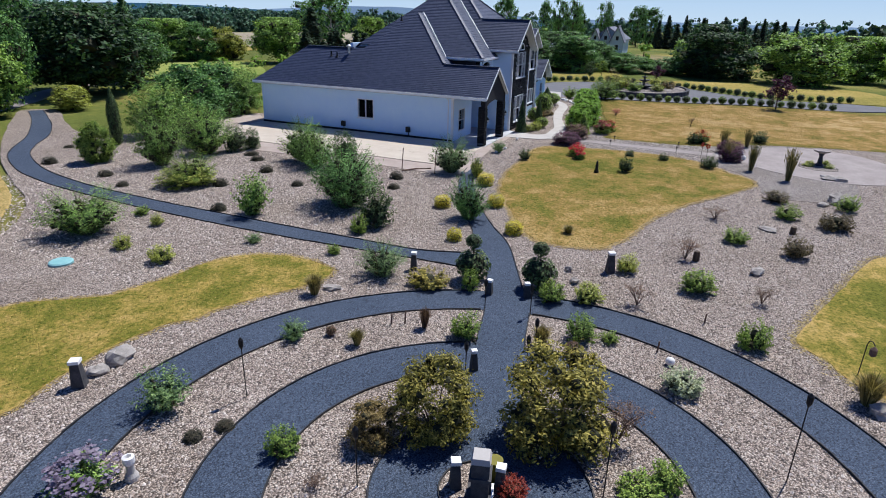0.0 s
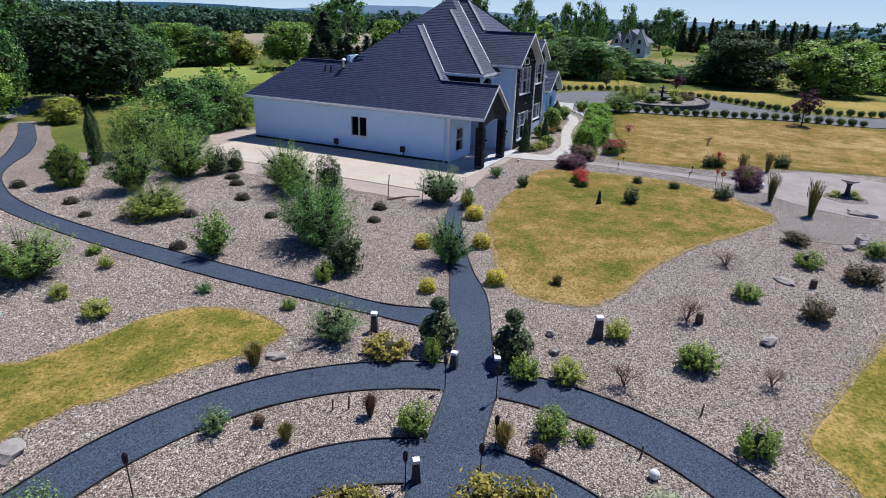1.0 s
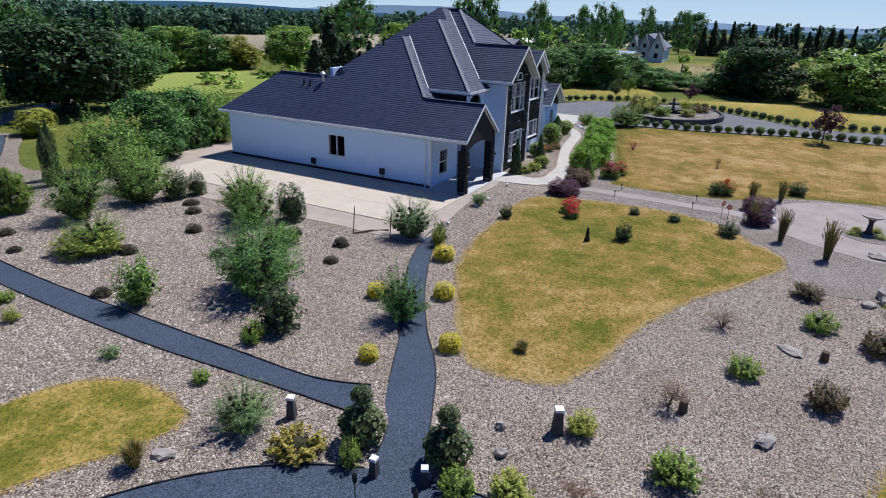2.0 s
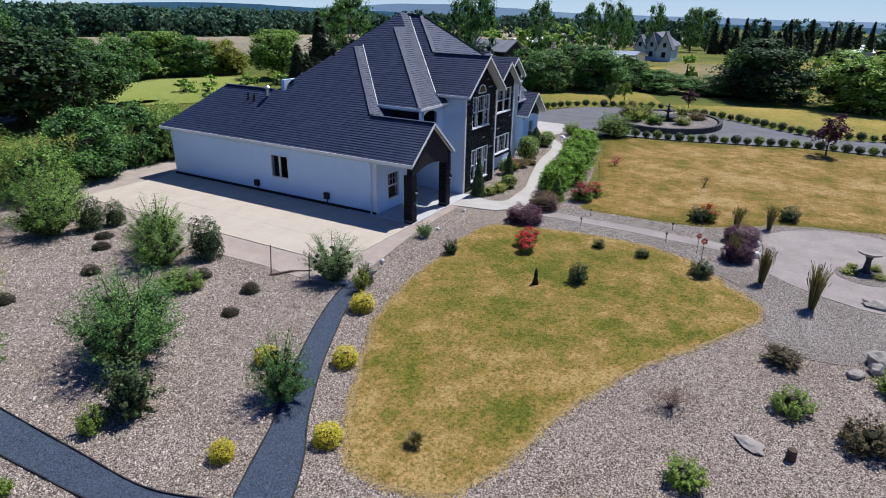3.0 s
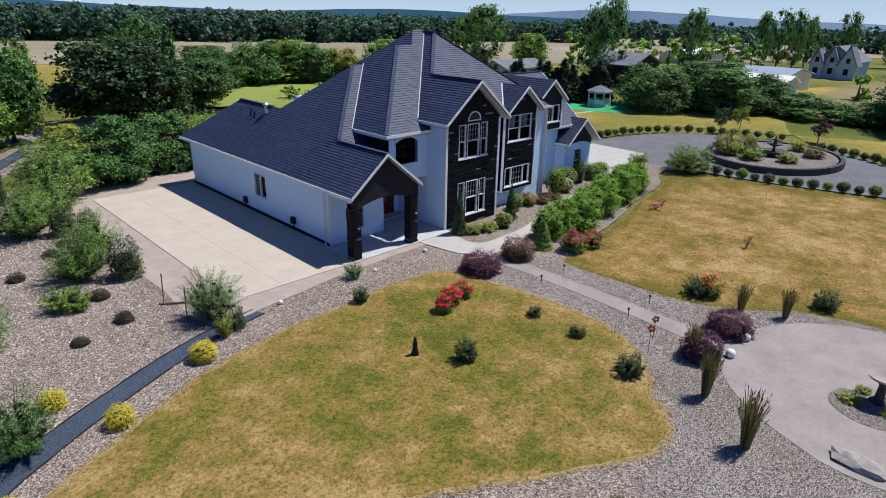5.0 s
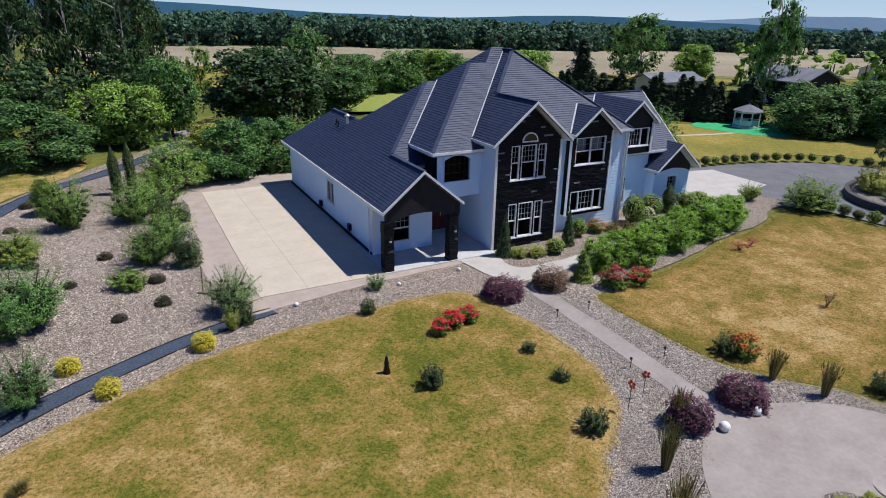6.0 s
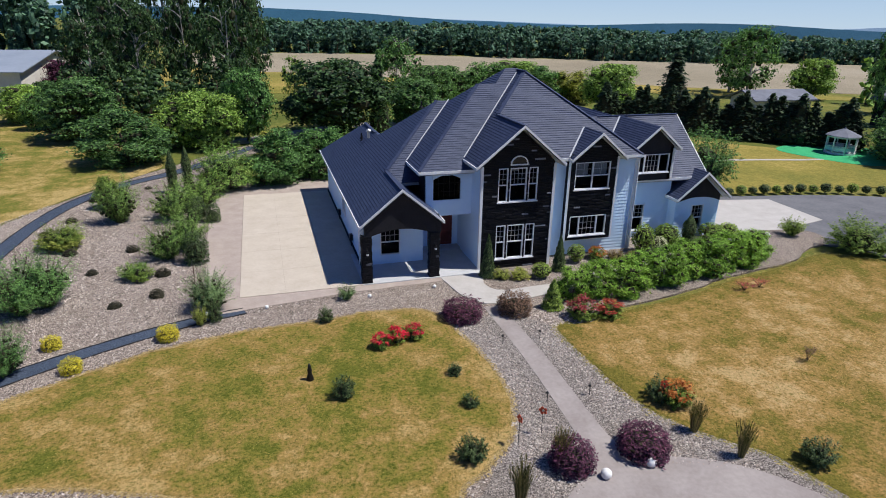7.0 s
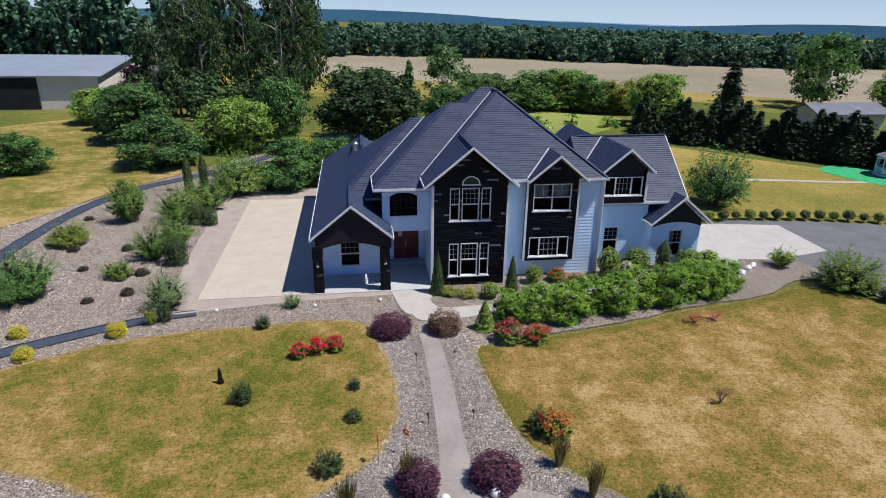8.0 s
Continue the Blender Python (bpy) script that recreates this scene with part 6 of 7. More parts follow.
for x, y, w in [(-0.36, -5.84, 0.75), (0.34, -5.53, 0.95), (1.04, -5.44, 0.9)]:
    plant('rose_bush', 'shrub', 'green', x, y, w, 0.66, 'low rose bush covered with red blossom', 'shrub', 'red rose bushes on the lawn', 'bark', 'red')
for x, y, w, h, c in [(8.55, -5.5, 1.35, 0.95, 'coral'), (9.75, -5.75, 1.25, 0.8, 'scarlet')]:
    plant('flowering_shrub', 'shrub', 'green', x, y, w, h, 'coral-red flowering shrub at the lawn border', 'shrub', 'coral-red shrubs at the lawn border', 'bark', c)
for x, y in [(17.60, -5.00), (18.60, -4.85)]:
    plant('coral_shrub', 'bare', 'coral', x, y, 0.9, 0.5, 'low sparse coral-red shrub on the dry lawn', 'shrub', 'sparse coral shrubs', 'twig')
plant('lime_cone', 'cone', 'green', 7.72, -4.33, 1.0, 1.4, 'pointed yellow-green dwarf conifer at the end of the front hedge', 'shrub')
for x, y, w, h in [(13.7, 0.15, 1.0, 0.6), (14.7, 0.0, 0.9, 0.55)]:
    plant('bronze_mound', 'shrub', 'bronze', x, y, w, h, 'low bronze-brown leafy shrub by the front walk', 'shrub', 'bronze shrubs by the walk')
plant('broad_mound_shrub', 'upright', 'green', 27.95, -2.08, 3.5, 2.2, 'broad feathery green shrub at the lawn corner', 'shrub')
plant('airy_shrub', 'willow', 'green', 26.40, 1.05, 1.7, 1.4, 'small airy green shrub beside the drive', 'shrub')
plant('flowering_shrub', 'shrub', 'green', 8.53, -12.02, 1.17, 0.91, 'green shrub with orange blossoms', 'shrub', '', 'bark', 'orange')
plant('flowering_shrub', 'shrub', 'green', 12.72, 0.51, 1.08, 0.69, 'orange-leaved shrub by the house wall', 'shrub', '', 'bark', 'orange')
for x, y, w, h in [(-20.01, -3.97, 1.75, 1.41), (-6.95, -0.65, 2.5, 2.2)]:
    plant('blue_green_thicket', 'thicket', 'blue', x, y, w, h, 'tall airy blue-green shrub on gravel', 'shrub', 'tall blue-green shrubs')


lavender = plant("lavender", "willow", "willow", -30.28, -3.97, 1.25, 0.75, "green lavender with a few purple flower spikes", "shrub", "", "bark", "lavender")
lavender.children[-1].scale = (0.5, 0.5, 1.25)
plant("hosta", "shrub", "white", -22.53, -13.03, 0.95, 0.62, "white-edged variegated shrub on gravel")
plant("dwarf_barberry", "ball", "brown", -23.90, -4.67, 0.3, 0.28, "small round dark red barberry")
plant("red_maple", "fine", "scarlet", -27.19, -10.63, 0.58, 0.45, "small scarlet shrub at the stone lantern")
plant("white_shrub", "ball", "white", 16.7, 0.62, 0.95, 0.95, "pale cream-leaved rounded shrub")
plant("brown_dwarf", "ball", "brown", -22.05, -10.49, 0.42, 0.36, "small brown rounded shrub")


def topiary(x, y):
    ob = thing("topiary", "dark green topiary with a clipped ball on top", "topiary", pose(x, y, 0), "pair of topiaries beside the path")
    for nm, kd, cl, (dx, dy, w, h, z) in (("skirt", "ball", "dark", (0, 0, 1.15, 1.12, -0.05)), ("top_ball", "ball", "dark", (0.05, 0.03, 0.54, 0.5, 1.02))):
        me, _ = form(kd, 1)
        o = part(nm, me, None, ob)
        o.location, o.scale = (dx, dy, z), (w, w, h)
        o.material_slots[0].link = "OBJECT"
        o.material_slots[0].material = M["leaf_" + cl]
    part("stem", Geo().tube([(0.03, 0, -0.02), (0.05, 0.03, 1.3)], [0.03, 0.02], 6), M["bark"], ob)


topiary(-19.01, -6.64)
plant("spiral_topiary", "column", "dark", 19.25, 1.45, 0.85, 1.7, "upright dark green clipped shrub by the house wall", "shrub")
topiary(-18.68, -8.67)
plant("green_shrub", "shrub", "green", -19.39, -9.27, 0.85, 0.75, "leafy green shrub below the topiary")
plant("green_shrub", "fine", "green", -19.76, -6.84, 0.55, 0.8, "leafy green shrub below the topiary")

# trees
for x, y, w, h, col in [(4.0, 41.5, 11.5, 7.6, "tree_dark"), (43, 50, 7.4, 6.3, "tree_light"), (13.5, 46, 7.0, 5.2, "hedgerow"),
                        (-5.4, 38.6, 5.2, 7.0, "tree"), (20, 60, 6.5, 5.5, "hedgerow"), (-8.5, 35.5, 5.6, 5.0, "tree_light"), (92.3, 63, 7.5, 6.8, "tree_light")]:
    plant("tree", "tree", col, x, y, w, h, "broad leafy tree with dense dark green crown" if col in ("tree", "tree_dark", "hedgerow") else "round light green leafy tree", "tree", "broad trees", variants=3)
for x, y, w, h, col in [(17.5, 72, 9, 9.0, "tree"), (84, 74, 9, 10.4, "tree"), (80.9, 66, 11, 12, "tree"), (74.5, 34.2, 7, 14.5, "tree"), (88, 44.3, 8, 12.8, "tree"), (114, 38, 7, 12.6, "tree"),
                        (-5.5, 80, 8, 16, "tree_dark"), (-10, 82, 9, 18, "tree_dark"), (-17, 84, 9, 19, "tree_dark"), (-25, 88, 11, 18, "tree_dark"), (-6.5, 74, 8, 17, "tree_dark"), (-7, 91, 10, 20, "tree_dark"), (-14, 74, 7, 15, "tree_dark"), (-26, 95, 12, 19, "tree_dark"), (-20, 72, 8, 13, "tree_dark"), (-8, 66, 8, 13, "tree_dark"), (-25, 66, 8, 12, "tree_dark")]:
    plant("tall_tree", "poplar", col, x, y, w, h, "tall open-crowned tree with pale trunk", "tree", "tall open trees", "pale_bark", variants=3)
for x, y, w, h, col in [(166, 42, 6, 13.4, "tree"), (154.5, 30.6, 5.5, 13.8, "tree"), (180, 26, 6.5, 14.5, "tree"), (217, 15.4, 10, 13.4, "tree"), (160, 36, 6, 14, "tree"), (172, 33, 6, 13, "tree"), (200, 18, 8, 13.5, "tree"), (1.2, 68, 4, 6.5, "tree_light")]:
    plant("tall_tree", "poplar", col, x, y, w, h, "tall slim poplar in the distance", "tree", "far poplars", variants=3)
plant("broad_bush", "upright", "tree", 29.4, 13.0, 5.0, 5.2, "large leafy bush at the garage corner", "shrub")
# back shrubs and hedges
for x, y, w, h, col in [(-6.9, 19.6, 4.6, 3.2, "willow"), (-3.2, 20.9, 4.9, 3.9, "tree"), (0.2, 22.3, 4.6, 3.9, "tree"), (2.7, 21.6, 3.8, 3.4, "willow"), (-15.2, 30.4, 7.4, 4.3, "hedgerow"), (-10.5, 37.5, 6.6, 5.2, "tree_light"), (-21.5, 42.5, 8.2, 5.8, "hedgerow"), (25.5, 64.5, 7.6, 5.2, "hedgerow"),
                        (30, 65, 8.0, 5.8, "tree"), (34.5, 64.5, 8.2, 5.8, "tree_light"), (38.5, 62.5, 7.6, 5.4, "tree"), (42.5, 60.5, 6.4, 4.8, "tree_yellow"), (-3.1, 33.6, 3.0, 1.7, "lime"), (-26.5, 28.5, 5, 3.5, "tree"), (4.8, 24, 4.4, 3.0, "willow"), (-30, 55, 6, 4, "tree_light"), (-27, 50, 4, 4.4, "tree")]:
    plant("large_shrub", "upright" if col == "willow" else "bushy", col, x, y, w, h * (1.2 if col == "willow" else 1), "large rounded leafy shrub", "shrub", "large shrubs behind the house", variants=3)
for x, y, w, h, col in [(57.5, 16.5, 8.4, 5.0, "hedgerow"), (61, 11, 8.8, 5.4, "hedgerow"), (64, 5.6, 7.6, 4.2, "hedgerow"), (54, 14, 7.6, 4.8, "hedgerow"), (58.5, 8.2, 7.5, 4.9, "tree"), (63, 0, 7, 2.7, "tree"), (64, -5, 6, 2.4, "tree"), (65, -9, 6, 3.0, "tree_light"),
                        (62.8, -12, 12, 7.0, "tree_dark"), (59.5, -21.5, 11, 6.4, "tree_light"), (70, -30, 10, 6, "tree_light"), (64, -36, 9, 6, "tree_light"), (84, -28, 9, 5, "tree")]:
    plant("hedge_tree", "bushy", col, x, y, w, h, "tall dense hedgerow bush", "hedge", "far hedgerow", variants=3)
row = spline([(35.4, 39.2), (38.5, 37.2), (42, 35), (44.5, 32), (47, 28.8), (49, 26.3), (51.5, 23.8), (54, 20.5)], 4, False)
for i, p in enumerate(row):
    plant("conifer", "conifer", "conifer", p[0] + 0.8 + 0.5 * math.sin(i * 5.1), p[1] + 1.0, 4.7 + 0.6 * math.sin(i * 2.3), 4.5 + 0.9 * math.sin(i * 1.7), "dark narrow conifer of the boundary row", "tree", "conifer row", variants=3)
plant("conifer", "conifer", "hedgerow", 8.5, 40.5, 4.2, 9.0, "tall slender conifer beside the dark round tree", "tree")
plant("conifer", "conifer", "conifer", 55.2, 52.5, 8.0, 8.2, "tall dark spruce behind the house", "tree")
for i in range(22):
    plant("conifer", "conifer", "conifer", 192 + 3 * (i % 3), 10 - 1.9 * i + 0.9 * math.sin(i * 4.1), 6.0 + 1.4 * math.sin(i * 2.9), 9.2 + 1.9 * math.sin(i * 1.9), "dark conifer of a distant row", "tree", "distant conifer row", variants=3)
for x, y in ((-10.5, 19.5), (-9.6, 20.6)):
    plant("cypress", "column", "dark", x, y, 0.75, 3.1, "slim dark green columnar cypress", "tree", "pair of cypresses", variants=2)
plant("plum_tree", "sapling", "plum", 29.6, -17.6, 2.9, 3.0, "small open plum-leaved tree at the lawn corner", "tree")
plant("plum_tree", "tree", "plum", -30.6, 76, 5.4, 5.4, "dark plum-leaved tree beside the warehouse", "tree")
plant("young_tree", "sapling", "dark", 45.6, 2.9, 1.9, 2.3, "young dark-leaved tree by the drive", "tree", "young trees by the drive")
plant("young_tree", "sapling", "plum", 47.8, -5.0, 2.1, 2.1, "young purple-leaved tree by the drive", "tree", "young trees by the drive")
plant("young_tree", "sapling", "green", 47.5, 1.9, 1.9, 2.4, "young green tree by the drive", "tree", "young trees by the drive")


# clipped balls along the drive
def row_of(pts, step):
    line = np.array(spline(pts, 20, False))
    d = np.concatenate([[0], np.cumsum(np.hypot(*(line[1:] - line[:-1]).T))])
    return [(np.interp(s, d, line[:, 0]), np.interp(s, d, line[:, 1])) for s in np.arange(0, d[-1], step)]


for pts, step in (([(28.8, -2.9), (28.9, -6.9), (29.6, -9.3), (31.3, -14.1), (31.7, -18.8), (32, -23)], 0.87), ([(44.4, -6.2), (42.9, -9.9), (41, -12.5), (39.3, -14.8), (37.8, -16.9), (38.2, -20.5), (39.5, -25)], 0.95),
                  ([(27, 9.6), (32.2, 9.3), (37.4, 8.4), (41.8, 6.4), (45.2, 1.8), (46.5, -2.6)], 1.02)):
    for i, (x, y) in enumerate(row_of(pts, step)):
        s = 0.80 + 0.10 * math.sin(i * 2.7)
        plant("boxwood_ball", "ball", "dark" if i % 3 else "green", x, y, s, s * 0.88, "small clipped boxwood ball edging the drive", "shrub", "boxwood balls along the drive", variants=2)

# raised island with fountain
island = thing("island", "round raised bed with dark stone wall and fountain planting", "raised bed", pose(37.3, -4.7, 0))
n = 44
for i in range(n):
    a = 2 * math.pi * i / n
    rx, ry = 5.6, 4.7
    t = math.atan2(ry * math.cos(a), -rx * math.sin(a))
    g = Geo().box(-0.36, 0.36, -0.16, 0.16, -0.05, 0.46)
    o = part("block", g, M["dark_stone"], island)
    o.matrix_basis = pose(rx * math.cos(a), ry * math.sin(a), 0, 0, 0, math.degrees(t))
g = Geo().lathe([(0.98, 0.0), (0.98, 0.38)], 40)
g.v = [(x * 5.4, y * 4.5, z) for x, y, z in g.v]
part("soil", g, M["gravel_grey"], island, "gravel fill")
fountain = thing("fountain", "dark three-tier stone fountain", "fountain", pose(36.8, -4.8, 0.36))
part("basin", Geo().lathe([(0.3, 0), (0.35, 0.1), (1.0, 0.32), (1.05, 0.42), (0.95, 0.40), (0.3, 0.3)], 24), M["dark_stone"], fountain)
part("column", Geo().lathe([(0.16, 0.3), (0.10, 0.6), (0.13, 0.95), (0.07, 1.3), (0.03, 1.55)], 14), M["dark_stone"], fountain)
part("upper_bowl", Geo().lathe([(0.1, 0.72), (0.55, 0.9), (0.58, 0.97), (0.1, 0.92)], 20), M["dark_stone"], fountain)
part("top_bowl", Geo().lathe([(0.06, 1.15), (0.3, 1.26), (0.32, 1.31), (0.05, 1.28)], 18), M["dark_stone"], fountain)
for x, y, w, h, c in [(34.6, -2.2, 1.6, 1.3, "lime"), (35.6, -1.6, 1.5, 1.5, "tan"), (34.0, -4.2, 1.5, 0.8, "green"), (35.0, -6.4, 1.2, 0.7, "lime"), (38.6, -7.2, 1.3, 0.8, "bronze"), (40.2, -5.6, 1.2, 0.8, "lime"), (38.2, -2.4, 1.2, 1.0, "green"), (36.2, -3.0, 1.3, 1.1, "tan")]:
    plant("island_shrub", "shrub", c, x, y, w * 1.35, h * 1.3, "leafy shrub in the raised island bed", "shrub", "island shrubs", z=0.36)

# ---- garden things ----


def post(x, y, h=0.66, w=0.15):
    ob = thing("lantern_post", "short dark wooden post with white solar cap", "garden light", pose(x, y, 0, 0, 0, (x * 91) % 40), "posts with white caps")
    part("shaft", Geo().hexa([(-w * 1.1, -w * 1.1, -0.02), (w * 1.1, -w * 1.1, -0.02), (w * 1.1, w * 1.1, -0.02), (-w * 1.1, w * 1.1, -0.02), (-w * .7, -w * .7, h - 0.07), (w * .7, -w * .7, h - 0.07), (w * .7, w * .7, h - 0.07), (-w * .7, w * .7, h - 0.07)]), M["dark_stone"], ob)
    part("cap", Geo().hexa([(-w * .9, -w * .9, h - 0.07), (w * .9, -w * .9, h - 0.07), (w * .9, w * .9, h - 0.07), (-w * .9, w * .9, h - 0.07), (-w * .86, -w * .86, h), (w * .86, -w * .86, h), (w * .86, w * .86, h), (-w * .86, w * .86, h)]), M["white_stone"], ob, "pale square cap")


for x, y, h, w in [(-28.19, -1.04, 0.66, 0.125), (-19.11, -4.62, 0.6, 0.10), (-19.75, -7.46, 0.48, 0.09), (-19.46, -8.53, 0.48, 0.09), (-23.77, -8.55, 0.54, 0.08), (-16.39, -10.41, 0.7, 0.12), (-27.38, -9.63, 0.58, 0.10), (-27.14, -10.38, 0.54, 0.10)]:
    post(x, y, h, w)
lantern = thing("stone_lantern", "dark stone garden lantern with weathered pale cap", "garden lantern", pose(-27.46, -10.12, 0, 0, 0, 16))
part("base", Geo().box(-0.22, 0.22, -0.22, 0.22, -0.02, 0.12), M["dark_stone"], lantern)
part("body", Geo().box(-0.16, 0.16, -0.15, 0.15, 0.12, 0.84).box(-0.2, 0.2, -0.19, 0.19, 0.5, 0.56), M["dark_stone"], lantern)
part("cap", Geo().hexa([(-0.18, -0.17, 0.84), (0.18, -0.17, 0.84), (0.18, 0.17, 0.84), (-0.18, 0.17, 0.84), (-0.15, -0.14, 0.94), (0.15, -0.14, 0.94), (0.15, 0.14, 0.94), (-0.15, 0.14, 0.94)]), M["walk_white"], lantern, "pale weathered cap")
for k in range(3):
    part("rung", Geo().box(-0.3, -0.16, -0.24, -0.2, 0.2 + 0.12 * k, 0.26 + 0.12 * k), M["white_stone"], lantern)
pot = thing("yellow_pot", "small ochre pot beside the stone lantern", "pot", pose(-26.95, -10.20, 0))
part("pot_body", Geo().lathe([(0.09, 0), (0.14, 0.2), (0.13, 0.42), (0.15, 0.46)], 14), M["leaf_gold"], pot)


def bollard(x, y):
    ob = thing("white_bollard", "white painted bollard light with hollow top", "garden light", pose(x, y, 0))
    ob.scale = (0.8, 0.8, 0.8)
    part("foot", Geo().lathe([(0.15, -0.02), (0.15, 0.1), (0.10, 0.2), (0.08, 0.42)], 16), M["walk_white"], ob)
    part("head", Geo().lathe([(0.11, 0.42), (0.13, 0.48), (0.13, 0.6), (0.07, 0.62), (0.06, 0.5)], 16), M["white_stone"], ob)


bollard(-29.70, -4.42)


def ball(x, y, r, label="white garden sphere on gravel"):
    ob = thing("garden_sphere", label, "garden ornament", pose(x, y, r * 0.92), "white spheres")
    part("sphere", Geo().blob((0, 0, 0), (r, r, r), 1, 0.02, 3), M["white_stone"], ob, "", True)


ball(-21.47, -12.72, 0.11)
ball(4.38, -14.56, 0.16, "white stone ball at the plaza edge")
ball(5.89, -14.48, 0.16, "white stone ball at the plaza edge")


for x, y in ((-7.02, -1.29), (-4.55, -1.23), (-1.21, -1.08), (0.01, -1.22), (3.18, -0.96)):
    ball(x, y, 0.09, "small white stone on gravel beside the apron")


def torch(x, y, h):
    ob = thing("torch_stake", "slim black metal torch stake", "garden torch", pose(x, y, 0), "torch stakes")
    part("pole", Geo().tube([(0, 0, -0.05), (0, 0, h - 0.25)], 0.012, 6), M["metal"], ob)
    part("torch_head", Geo().lathe([(0.02, h - 0.27), (0.05, h - 0.2), (0.055, h - 0.06), (0.03, h - 0.03), (0.01, h)], 10), M["metal"], ob)


for x, y, h in [(-26.91, -4.55, 1.45), (-24.67, -15.02, 1.9), (-28.15, -8.09, 1.3), (-26.51, -12.06, 1.6), (-20.74, -7.69, 0.95), (-20.56, -8.96, 1.0), (-23.15, -9.65, 0.9), (-23.98, -8.43, 0.85), (-22.07, -9.55, 0.8)]:
    torch(x, y, h)
hook = thing("shepherd_hook", "rusty shepherd hook with hanging lantern", "garden lantern", pose(-19.95, -16.82, 0, 0, 0, 200))
part("hook_rod", Geo().tube([(0, 0, -0.05), (0, 0, 0.85), (0.05, 0, 0.97), (0.16, 0, 1.0), (0.26, 0, 0.95)], 0.012, 6), M["metal"], hook)
part("hanging_lantern", Geo().lathe([(0.03, 0.68), (0.08, 0.72), (0.08, 0.86), (0.02, 0.93)], 10, (0.26, 0, 0)), M["twig"], hook, "rust-brown lantern")


def rock(x, y, w, d, h, m="grey_stone", label="weathered grey-tan boulder on gravel"):
    ob = thing("rock", label, "rock", pose(x, y, 0, 0, 0, (x * 53) % 180), "garden rocks")
    part("stone", Geo().blob((0, 0, h * 0.35), (w / 2, d / 2, h * 0.6), int(abs(x * 10)), 0.5, 2), M[m], ob)


for x, y, w, d, h in [(-27.09, -0.92, 0.8, 0.45, 0.35), (-27.67, -0.94, 0.5, 0.4, 0.2), (-21.57, -3.13, 0.55, 0.35, 0.14), (-3.10, -18.40, 0.8, 0.6, 0.42), (-3.68, -18.31, 0.5, 0.4, 0.3), (-9.17, -15.38, 0.75, 0.5, 0.14), (-14.27, -14.83, 0.6, 0.4, 0.25), (-4.20, -17.80, 0.6, 0.4, 0.2),
                      (-21.50, -17.10, 0.7, 0.5, 0.25), (1.51, -18.94, 1.3, 0.7, 0.28), (-16.91, -9.19, 0.25, 0.25, 0.2), (-17.80, -9.56, 0.3, 0.26, 0.2)]:
    rock(x, y, w, d, h)
for i, (x, y) in enumerate(((21.30, -1.90), (22.00, -1.10), (22.70, -0.39), (23.40, 0.21), (24.20, 0.82), (24.80, 1.23))):
    rock(x, y, 0.42 + 0.08 * (i % 3), 0.32, 0.24, "white_stone", "whitish edging stone beside the planting bed")
for x, y in ((-28.43, -4.56), (-27.92, -4.88)):
    plant("heather_mound", "mound", "heather", x, y, 0.42, 0.2, "small dark heather mound on gravel", "shrub", "heather mounds")
stump_rows = [(-14.00, -12.92, 0.35), (-9.24, -16.22, 0.3), ]
for x, y, h in stump_rows:
    ob = thing("stump", "short dark wooden stump on gravel", "stump", pose(x, y, 0), "stumps")
    part("log", Geo().lathe([(0.12, -0.02), (0.11, h * 0.6), (0.10, h)], 10), M["bark"], ob)
cover = thing("drain_cover", "round pale teal septic cover on gravel", "cover", pose(-23.87, 5.66, 0))
part("lid", Geo().lathe([(0.36, -0.02), (0.36, 0.06), (0.32, 0.09), (0.05, 0.10)], 28), M["teal"], cover)
cover2 = thing("drain_cover", "round pale teal septic cover on gravel", "cover", pose(-25.74, 6.59, 0))
part("lid", Geo().lathe([(0.36, -0.02), (0.36, 0.08), (0.3, 0.1)], 28), M["teal"], cover2)
# dwarf figure on the lawn, a plain shape
fig = Geo().lathe([(0.14, 0), (0.12, 0.1), (0.07, 0.3), (0.09, 0.42), (0.05, 0.5), (0.06, 0.56), (0.02, 0.66)], 12)
tagged(new("garden_ornament", fig.mesh("garden_ornament", M["metal"], True)), "small dark metal ornament standing on the lawn", "garden ornament").location = (-3.21, -7.41, 0.02)
# bird bath
bath = thing("bird_bath", "weathered dark pedestal bird bath with pale bowl", "bird bath", pose(5.05, -18.60, 0.02))
part("pedestal", Geo().lathe([(0.26, 0), (0.24, 0.06), (0.13, 0.14), (0.10, 0.55), (0.17, 0.72)], 18), M["dark_stone"], bath)
part("bowl", Geo().lathe([(0.15, 0.70), (0.42, 0.82), (0.46, 0.90), (0.40, 0.89), (0.1, 0.82)], 24), M["walkway"], bath, "pale stone bowl")
for x, y, w, h in [(4.55, -18.00, 0.7, 0.3), (5.41, -18.95, 0.6, 0.35), (4.51, -19.05, 0.6, 0.28), (5.36, -18.15, 0.5, 0.26)]:
    plant("groundcover", "shrub", "lime", x, y, w, h, "low leafy plant round the bird bath", "plant", "plants round the bird bath")
sheet("bath_bed", [(3.5, -18.5), (4.0, -17.6), (5.0, -17.6), (5.4, -18.6), (4.9, -19.4), (3.9, -19.4)], 0.036, M["gravel_grey"], "small gravel ring round the bird bath", "gravel bed", 0.03, 5)


